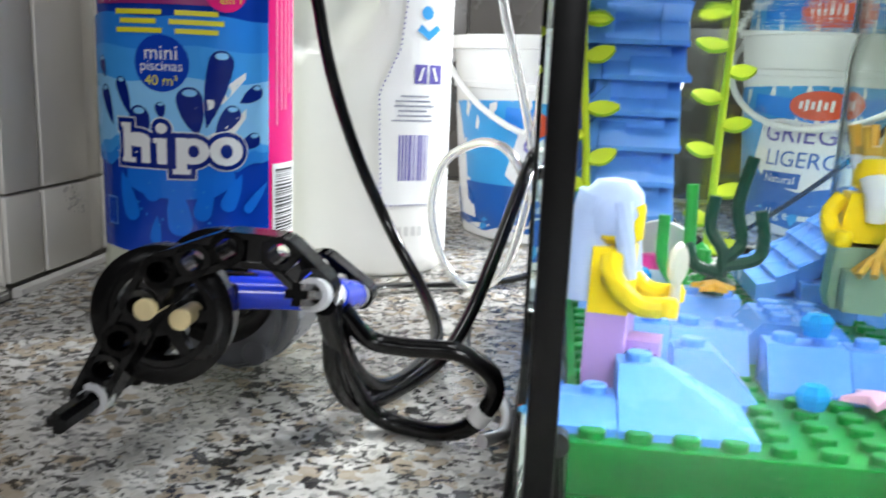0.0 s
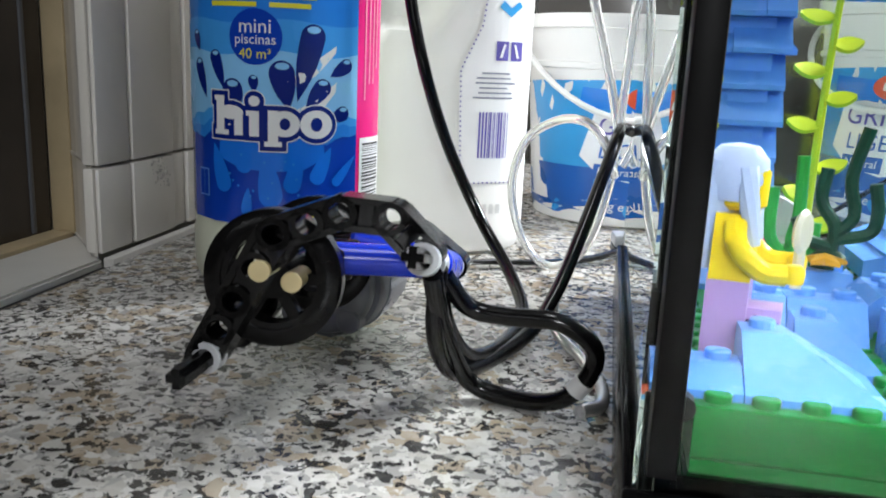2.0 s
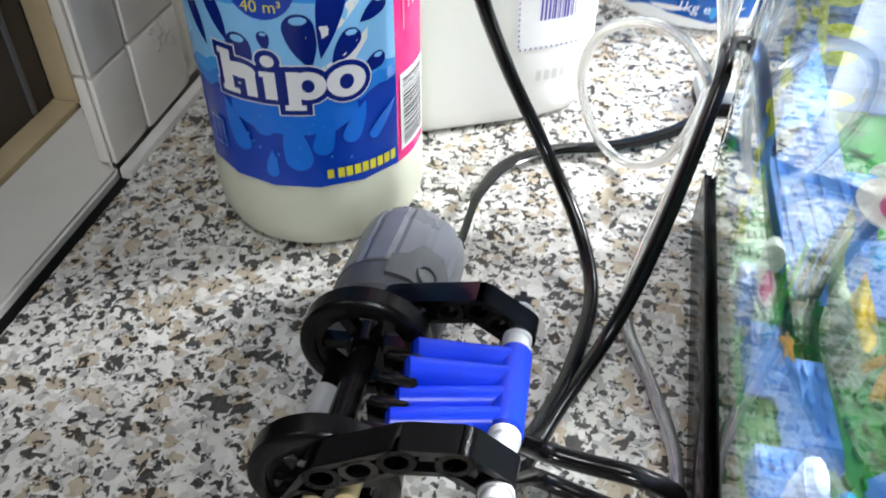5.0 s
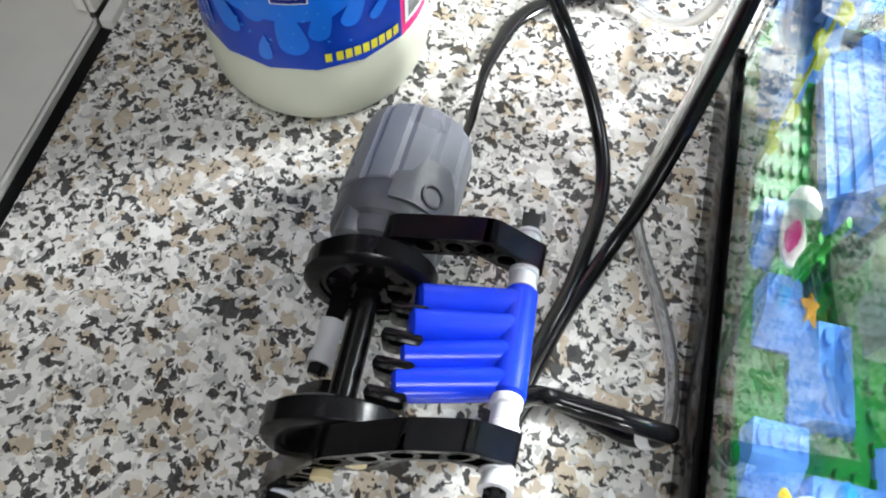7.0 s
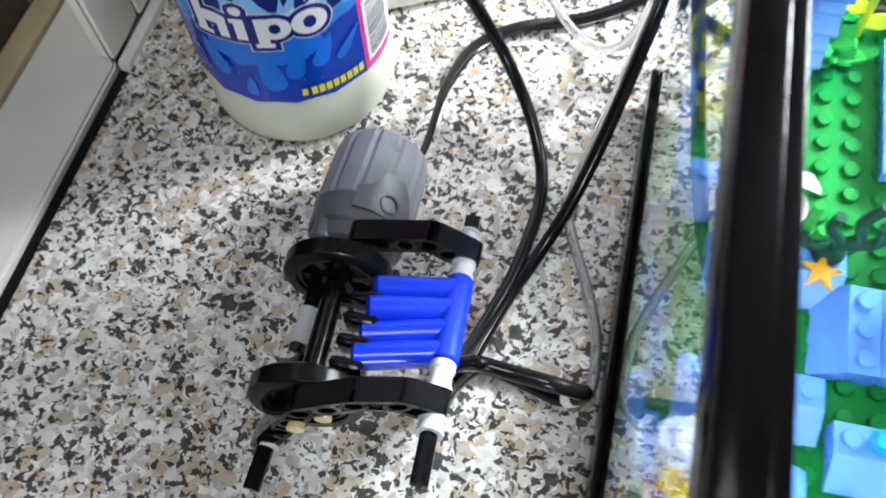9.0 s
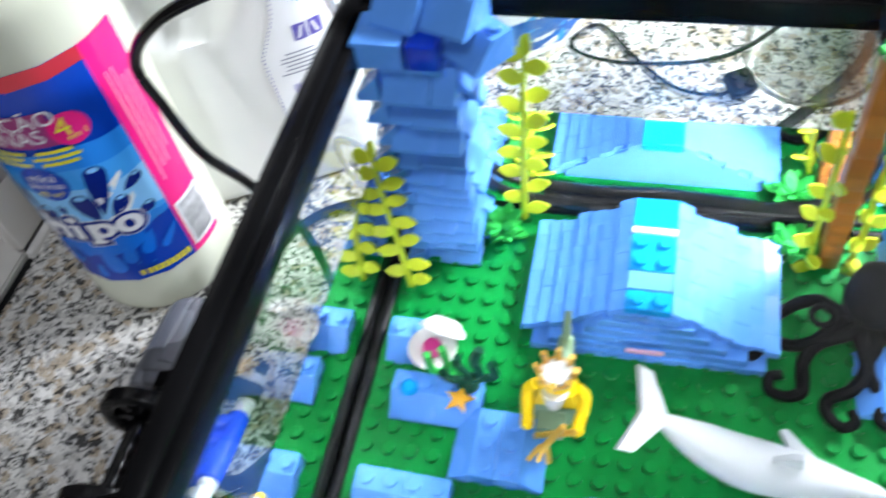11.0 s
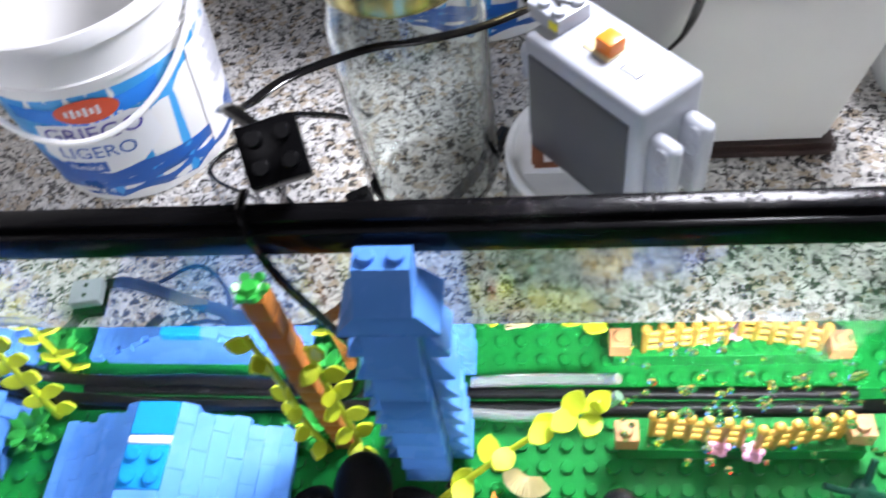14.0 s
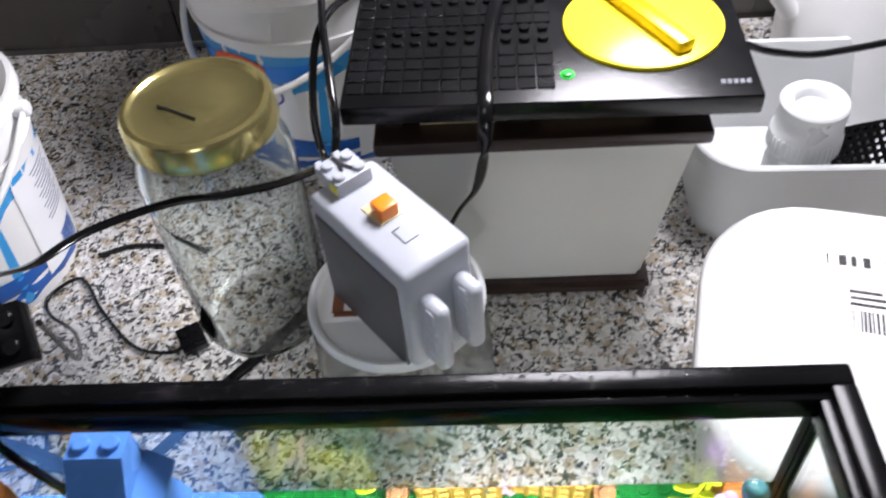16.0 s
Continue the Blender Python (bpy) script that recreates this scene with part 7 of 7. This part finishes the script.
    for u0 in (50.0, 140.0, 230.0, 320.0):
        b2 = bmesh.new()
        rod(b2, on_motor(u0, -0.0006, 0.0126), on_motor(u0, 0.0105, 0.0126), 0.0038, 18, bevel=0.0006)
        prt("motor_lug", b2, GREY_DARK, None, "dark grey pin lug")
    b2 = bmesh.new()
    c0, out = on_motor(40, 0.0440, 0.0152), (on_motor(40, 0.044, 0.02) - on_motor(40, 0.040, 0.01)).normalized()
    lathe(b2, [(0.0026, 0), (0.0026, 0.0006), (0.0019, 0.0007), (0.0017, 0.0), (0, 0.0)], 18, Matrix.Translation(c0) @ out.to_track_quat("Z", "Y").to_matrix().to_4x4())
    prt("screw", b2, GREY_DARK, None, "recessed screw")
    for du in (0.0, 16.0):
        b2 = bmesh.new()
        p0, p1 = on_motor(24 + du, 0.0285, 0.0172), on_motor(35 + du, 0.0285, 0.0172)
        rod(b2, p0, p1, 0.0005, 6)
        prt("motor_mark", b2, PRINT_BLACK, None, "small dark printed mark")
    # wheels: black tyres on six-spoke rims, the shafts lean a little
    for x, y, z, yaw in ((-0.0865, 0.0895, 0.0352, 6), (-0.0830, 0.0490, 0.0388, 8)):
        mw = pose(x, y, z, 86, 0, yaw)
        b2 = wheel_bm(0.0166, 0.0068)
        shift(b2, b2.verts, mw)
        wh = prt("tyre", b2, BLACK_RUBBER, None, "matt black tyre")
        b2 = bmesh.new()
        lathe(b2, [(0.0128, -0.0028), (0.0128, 0.0028), (0.0108, 0.0028), (0.0108, -0.0028), (0.0128, -0.0028)], 36)
        lathe(b2, [(0, -0.0034), (0.0046, -0.0034), (0.0046, 0.0034), (0, 0.0034)], 20)
        for k in range(6):
            box(b2, 0.0036, 0.0114, -0.0014, 0.0014, -0.0018, 0.0018)
            bmesh.ops.rotate(b2, cent=(0, 0, 0), matrix=Matrix.Rotation(math.pi / 3, 3, "Z"), verts=b2.verts)
        shift(b2, b2.verts, mw)
        prt("rim", b2, BLACK, wh, "black six-spoke rim")

    # the front beam bends over the wheel down to the crank, the rear beam runs to the motor
    def skewed(b_, x0, k):
        for v in b_.verts:
            v.co.y += (v.co.x - x0) * k
    b2 = bmesh.new()
    beam(b2, [(-0.0960, 0.0210), (-0.0888, 0.0350), (-0.0800, 0.0510), (-0.0655, 0.0565), (-0.0545, 0.0555), (-0.0465, 0.0470)], 0.0482, 0.0552, w=0.0078)
    skewed(b2, -0.0465, 0.24)
    prt("beam", b2, BLACK, None, "black bent beam with pin holes")
    b2 = bmesh.new()
    beam(b2, [(-0.0830, 0.0355), (-0.0605, 0.0398), (-0.0492, 0.0312)], 0.1030, 0.1100, w=0.0080)
    skewed(b2, -0.0492, 0.08)
    prt("beam", b2, BLACK, None, "black bent beam with pin holes")
    b2 = bmesh.new()
    beam(b2, [(-0.0955, 0.0205), (-0.0885, 0.0300)], 0.0560, 0.0625, holes=False)
    prt("beam", b2, BLACK, None, "short black beam end")
    for y0 in (0.0590, 0.0662, 0.0734, 0.0806):
        b2 = bmesh.new()
        k = 0.0016 * math.sin(y0 * 900)
        box(b2, -0.0790, -0.0690, y0 - 0.0019, y0 + 0.0019, 0.0345 + k, 0.0440 + k, 0.0014)
        prt("crank_arm", b2, BLACK, None, "black crank arm behind the rollers")
    b2 = bmesh.new()
    rod(b2, (-0.0840, 0.0540, 0.0385), (-0.0860, 0.0850, 0.0355), 0.0034, 12)
    prt("crank_block", b2, BLACK, None, "black crank shaft between the wheels")

    def bush_(p_, q, r=0.0038):
        b3 = bmesh.new()
        p_, q = Vector(p_), Vector(q)
        d = q - p_
        mm = Matrix.Translation(p_) @ d.to_track_quat("Z", "Y").to_matrix().to_4x4()
        L_ = d.length
        lathe(b3, [(0.0023, 0), (r, 0), (r, L_ * 0.22), (r * 0.86, L_ * 0.28), (r * 0.86, L_ * 0.72), (r, L_ * 0.78), (r, L_), (0.0023, L_)], 18, mm)
        prt("bush", b3, BUSH_GREY, None, "pale grey axle bush")
    A, B = Vector((-0.0450, 0.0290, 0.0515)), Vector((-0.0512, 0.1228, 0.0262))
    for p_, q in ((A, B), (Vector((-0.0955, 0.0235, 0.0208)), Vector((-0.0945, 0.0640, 0.0215))), (Vector((-0.0945, 0.0655, 0.0250)), Vector((-0.0945, 0.0860, 0.0250)))):
        b2 = bmesh.new()
        d = q - p_
        mm = Matrix.Translation(p_) @ d.to_track_quat("Z", "Y").to_matrix().to_4x4()
        vs = prism(b2, [(-0.0024, -0.0009), (-0.0009, -0.0009), (-0.0009, -0.0024), (0.0009, -0.0024), (0.0009, -0.0009), (0.0024, -0.0009), (0.0024, 0.0009), (0.0009, 0.0009), (0.0009, 0.0024), (-0.0009, 0.0024), (-0.0009, 0.0009), (-0.0024, 0.0009)], 0, d.length, "z")
        shift(b2, vs, mm)
        prt("axle", b2, BLACK, None, "black cross axle")
    at = lambda y: A.lerp(B, (y - A.y) / (B.y - A.y))
    for y0, y1 in ((0.0430, 0.0480), (0.0556, 0.0648), (0.0958, 0.1026), (0.1106, 0.1150)):
        bush_(at(y0), at(y1))
    bush_((-0.0950, 0.0362, 0.0212), (-0.0948, 0.0402, 0.0213))
    bush_((-0.0945, 0.0680, 0.0250), (-0.0945, 0.0800, 0.0250), 0.0034)
    for p_ in ((-0.0824, 0.0388, 0.0428), (-0.0767, 0.0440, 0.0394)):
        b2 = bmesh.new()
        lathe(b2, [(0.0017, 0.0), (0.0025, 0.0002), (0.0025, 0.0010), (0.0017, 0.0012), (0, 0.0008)], 16, Matrix.Translation(p_) @ pose(0, 0, 0, 86, 0, 8))
        rod(b2, p_, (p_[0], p_[1] + 0.007, p_[2]), 0.0023, 12)
        prt("peg", b2, PEG_TAN, None, "tan connector peg")
    # blue roller block: a tube with four fingers
    b2 = bmesh.new()
    rod(b2, at(0.0652), at(0.0956), 0.0043, 24, bevel=0.0006)
    prt("roller_tube", b2, BRIGHT_BLUE, None, "glossy blue tube on the axle")
    for k in range(4):
        p_ = at(0.0688 + 0.0076 * k)
        b2 = bmesh.new()
        e = Vector((-0.0735, p_.y - 0.0068, 0.0405 + (0.0008, -0.0010, 0.0012, -0.0006)[k]))
        sweep(b2, [p_.lerp(e, t) for t in (0, 0.2, 0.5, 0.8, 0.96, 1.0)], 0.0041, 18, taper=lambda t: 1.0 if t < 0.95 else 0.7)
        prt("roller_finger", b2, BRIGHT_BLUE, None, "glossy blue finger")
    th.location.y -= 0.0030
    return th


pump()


# ---------------------------------------------------------------- hoses and cables
def hose(name, label, cat, pts, r, mat, flat=1.0, per=10, kind=""):
    b2 = bmesh.new()
    sweep(b2, smooth_path(pts, per), r, 12, flat=flat)
    return tagged(part(name, b2, mat), label, cat, kind=kind)


hose("pump_hose", "glossy black hose looping from the pump over the tank rim", "hose", [(-0.0462, 0.0640, 0.0400), (-0.0455, 0.0680, 0.0260), (-0.0430, 0.0830, 0.0120), (-0.0395, 0.0980, 0.0055), (-0.0350, 0.1170, 0.0036), (-0.0320, 0.1480, 0.0042), (-0.0400, 0.1717, 0.0127), (-0.0555, 0.1890, 0.0303),
     (-0.0700, 0.1896, 0.0586), (-0.0785, 0.1800, 0.0885), (-0.0845, 0.1790, 0.1150), (-0.0860, 0.1780, 0.1380), (-0.0640, 0.1740, 0.1620), (-0.0330, 0.1800, 0.1730), (-0.0050, 0.1830, 0.1735), (0.0060, 0.1840, 0.1725), (0.0120, 0.1830, 0.1640)], 0.0024, CABLE)
hose("pump_hose", "glossy black hose leaning against the tank corner", "hose", [(-0.0452, 0.0560, 0.0420), (-0.0460, 0.0600, 0.0230), (-0.0435, 0.0760, 0.0080), (-0.0366, 0.1022, 0.0030), (-0.0271, 0.1256, 0.0055), (-0.0204, 0.1396, 0.0158), (-0.0145, 0.1538, 0.0321), (-0.0085, 0.1725, 0.0512), (-0.0045, 0.1880, 0.0640), (-0.0020, 0.2045, 0.0670),
     (0.0080, 0.2130, 0.0620), (0.0160, 0.2200, 0.0500), (0.0240, 0.2300, 0.0260), (0.0300, 0.2420, 0.0045), (0.0480, 0.2680, 0.0030)], 0.0024, CABLE)
hose("pump_hose", "glossy black hose looped and tied beside the pump", "hose", [(-0.0455, 0.0500, 0.0420), (-0.0450, 0.0600, 0.0280), (-0.0430, 0.0693, 0.0160), (-0.0402, 0.0764, 0.0065), (-0.0338, 0.0776, 0.0028), (-0.0218, 0.0749, 0.0026), (-0.0139, 0.0718, 0.0055), (-0.0090, 0.0709, 0.0106), (-0.0062, 0.0712, 0.0168),
     (-0.0081, 0.0690, 0.0231), (-0.0165, 0.0681, 0.0277), (-0.0297, 0.0691, 0.0275), (-0.0394, 0.0691, 0.0290), (-0.0452, 0.0640, 0.0380)], 0.0025, CABLE)
b2 = bmesh.new()
rod(b2, (-0.0108, 0.0712, 0.0082), (-0.0084, 0.0708, 0.0116), 0.0028, 14)
tagged(part("cable_tie", b2, WHITE_PLASTIC), "white tape band round the black hose", "tape")
b2 = bmesh.new()
sweep(b2, smooth_path([(-0.0765, 0.1480, 0.0150), (-0.0760, 0.1560, 0.0135), (-0.0762, 0.1700, 0.0120), (-0.0755, 0.1850, 0.0100), (-0.0700, 0.2100, 0.0050), (-0.0545, 0.2260, 0.0030), (-0.0320, 0.2350, 0.0026), (-0.0130, 0.2470, 0.0030), (0.0010, 0.2590, 0.0050), (0.0060, 0.2680, 0.0050)], 10), 0.0034, 10, flat=0.36, taper=lambda u: 0.42 + 0.58 * min(1.0, max(0.0, (u - 0.25) / 0.25)))
tagged(part("flat_cable", b2, CABLE), "flat black motor cable lying on the counter", "cable")
b2 = bmesh.new()
sweep(b2, smooth_path([(0.0070, 0.2860, 0.0040), (0.0250, 0.2900, 0.0014), (0.0700, 0.2750, 0.0014), (0.1250, 0.2620, 0.0014), (0.1650, 0.3080, 0.0014), (0.2050, 0.3570, 0.0014), (0.2180, 0.3900, 0.0014)], 10), 0.0034, 10, flat=0.34)
tagged(part("flat_cable", b2, CABLE), "flat black cable running on towards the regulator", "cable")
hose("flat_cable", "flat black cable from the regulator down behind the tub", "cable", [(0.3150, 0.4300, 0.1560), (0.3080, 0.3950, 0.1520), (0.3050, 0.3600, 0.1515), (0.3040, 0.3380, 0.1500), (0.3030, 0.3300, 0.1350), (0.2990, 0.3350, 0.1080), (0.2900, 0.3440, 0.0850), (0.2760, 0.3520, 0.0500), (0.2500, 0.3600, 0.0100), (0.2180, 0.3680, 0.0030)], 0.0030, CABLE, flat=0.36)
hose("battery_cable", "flat black cable bowed from battery box to plug", "cable", [(0.2400, 0.3190, 0.1385), (0.2320, 0.3215, 0.1330), (0.2150, 0.3235, 0.1250), (0.1934, 0.3241, 0.1200), (0.1690, 0.3200, 0.1200), (0.1400, 0.3030, 0.1220), (0.1290, 0.2800, 0.1290), (0.1330, 0.2560, 0.1500), (0.1460, 0.2340, 0.1710), (0.1640, 0.2140, 0.1790)], 0.0026, CABLE, flat=0.4)
hose("thin_cable", "thin black cable coiled behind the tank", "cable", [(0.1600, 0.2300, 0.1560), (0.1300, 0.2700, 0.0800), (0.0850, 0.3300, 0.0200), (0.0560, 0.3560, 0.0030), (0.0500, 0.3700, 0.0020), (0.0650, 0.3830, 0.0020), (0.0850, 0.3580, 0.0020), (0.1100, 0.3330, 0.0020), (0.1320, 0.3270, 0.0040), (0.1400, 0.3320, 0.0050)], 0.0011, CABLE)
hose("thin_cable", "thin black cable lying in the shade between jar and bucket", "cable", [(0.0700, 0.4010, 0.0018), (0.0900, 0.4080, 0.0018), (0.1150, 0.4060, 0.0018), (0.1350, 0.4000, 0.0018)], 0.0014, CABLE)
hose("thin_cable", "thin black cable coiled on the counter behind the tank", "cable", [(0.0400, 0.2900, 0.0014), (0.0600, 0.3000, 0.0014), (0.0800, 0.2800, 0.0014), (0.0820, 0.2450, 0.0014), (0.0620, 0.2300, 0.0014), (0.0450, 0.2500, 0.0014), (0.0700, 0.2650, 0.0030), (0.1150, 0.2600, 0.0014), (0.1400, 0.2750, 0.0014)], 0.0011, CABLE)
hose("regulator_cable", "round black cable looping down beside the regulator", "cable", [(0.2300, 0.5000, 0.1700), (0.2320, 0.4100, 0.1640), (0.2400, 0.3560, 0.1560), (0.2430, 0.3370, 0.1460), (0.2400, 0.3340, 0.1300), (0.2340, 0.3400, 0.1260), (0.2300, 0.3560, 0.1380), (0.2310, 0.3800, 0.1540), (0.2360, 0.4000, 0.1580), (0.2460, 0.4200, 0.1560)], 0.0018, CABLE)
hose("regulator_cable", "round black cable leaving the regulator end", "cable", [(0.4150, 0.3800, 0.1440), (0.4300, 0.3780, 0.1400), (0.4600, 0.3900, 0.1300), (0.5100, 0.4000, 0.1350), (0.5600, 0.4300, 0.1500)], 0.0017, CABLE)


def plug(at, turn, tilt, label, s=1.0):
    th = thing("cable_plug", label, "plug", at)
    th.matrix_world = pose(*at, tilt, 0, turn)
    b2 = bmesh.new()
    box(b2, -0.0085 * s, 0.0085 * s, -0.0085 * s, 0.0085 * s, -0.004 * s, 0.005 * s, 0.0007)
    part("plate", b2, PLUG_BLACK, th)
    for x in (-0.004, 0.004):
        for y in (-0.004, 0.004):
            b2 = bmesh.new()
            stud(b2, x * s, y * s, 0.005 * s)
            part("stud", b2, PLUG_BLACK, th)
    return th


plug((0.1690, 0.2045, 0.1815), 20, 35, "black toy cable plug hanging on the tank rim")
plug((0.1430, 0.3340, 0.0062), 30, 20, "small black cable plug on the counter", 0.8)

# clear air tubes
hose("air_tube", "clear soft air tube running along the tank to the hoses", "hose", [(-0.0090, 0.0700, 0.0032), (-0.0036, 0.0786, 0.0024), (-0.0042, 0.0952, 0.0022), (-0.0099, 0.1136, 0.0022), (-0.0183, 0.1330, 0.0030), (-0.0215, 0.1420, 0.0090), (-0.0185, 0.1540, 0.0210), (-0.0125, 0.1700, 0.0370), (-0.0075, 0.1900, 0.0510), (-0.0040, 0.2060, 0.0640), (-0.0110, 0.2150, 0.0930), (-0.0190, 0.2180, 0.1210), (-0.0240, 0.2170, 0.1500), (-0.0100, 0.2050, 0.1745), (0.0050, 0.1900, 0.1735), (0.0150, 0.1820, 0.1600)], 0.0020, TUBE_CLEAR)
hose("air_tube", "clear soft air tube coiled in a loop by the tank corner", "hose", [(-0.0040, 0.2030, 0.0480), (-0.0090, 0.1960, 0.0620), (-0.0170, 0.2010, 0.0690), (-0.0290, 0.2110, 0.0680), (-0.0422, 0.2211, 0.0575), (-0.0475, 0.2300, 0.0350), (-0.0406, 0.2310, 0.0120), (-0.0280, 0.2240, 0.0040), (-0.0140, 0.2120, 0.0150), (-0.0060, 0.2070, 0.0420), (-0.0030, 0.2090, 0.0800), (0.0000, 0.2120, 0.1213), (0.0120, 0.2140, 0.1500), (0.0270, 0.2030, 0.1725), (0.0300, 0.1900, 0.1640)], 0.0019, TUBE_CLEAR)
hose("air_tube", "clear soft air tube bowed down behind the tank", "hose", [(-0.0010, 0.2200, 0.0500), (0.0060, 0.2210, 0.0640), (0.0180, 0.2230, 0.0720), (0.0320, 0.2260, 0.0640), (0.0360, 0.2280, 0.0400), (0.0260, 0.2260, 0.0140), (0.0140, 0.2240, 0.0220), (0.0050, 0.2220, 0.0600), (0.0110, 0.2200, 0.0950), (0.0180, 0.2180, 0.1250), (0.0300, 0.2120, 0.1560), (0.0360, 0.2010, 0.1725), (0.0370, 0.1900, 0.1640)], 0.0019, TUBE_CLEAR)
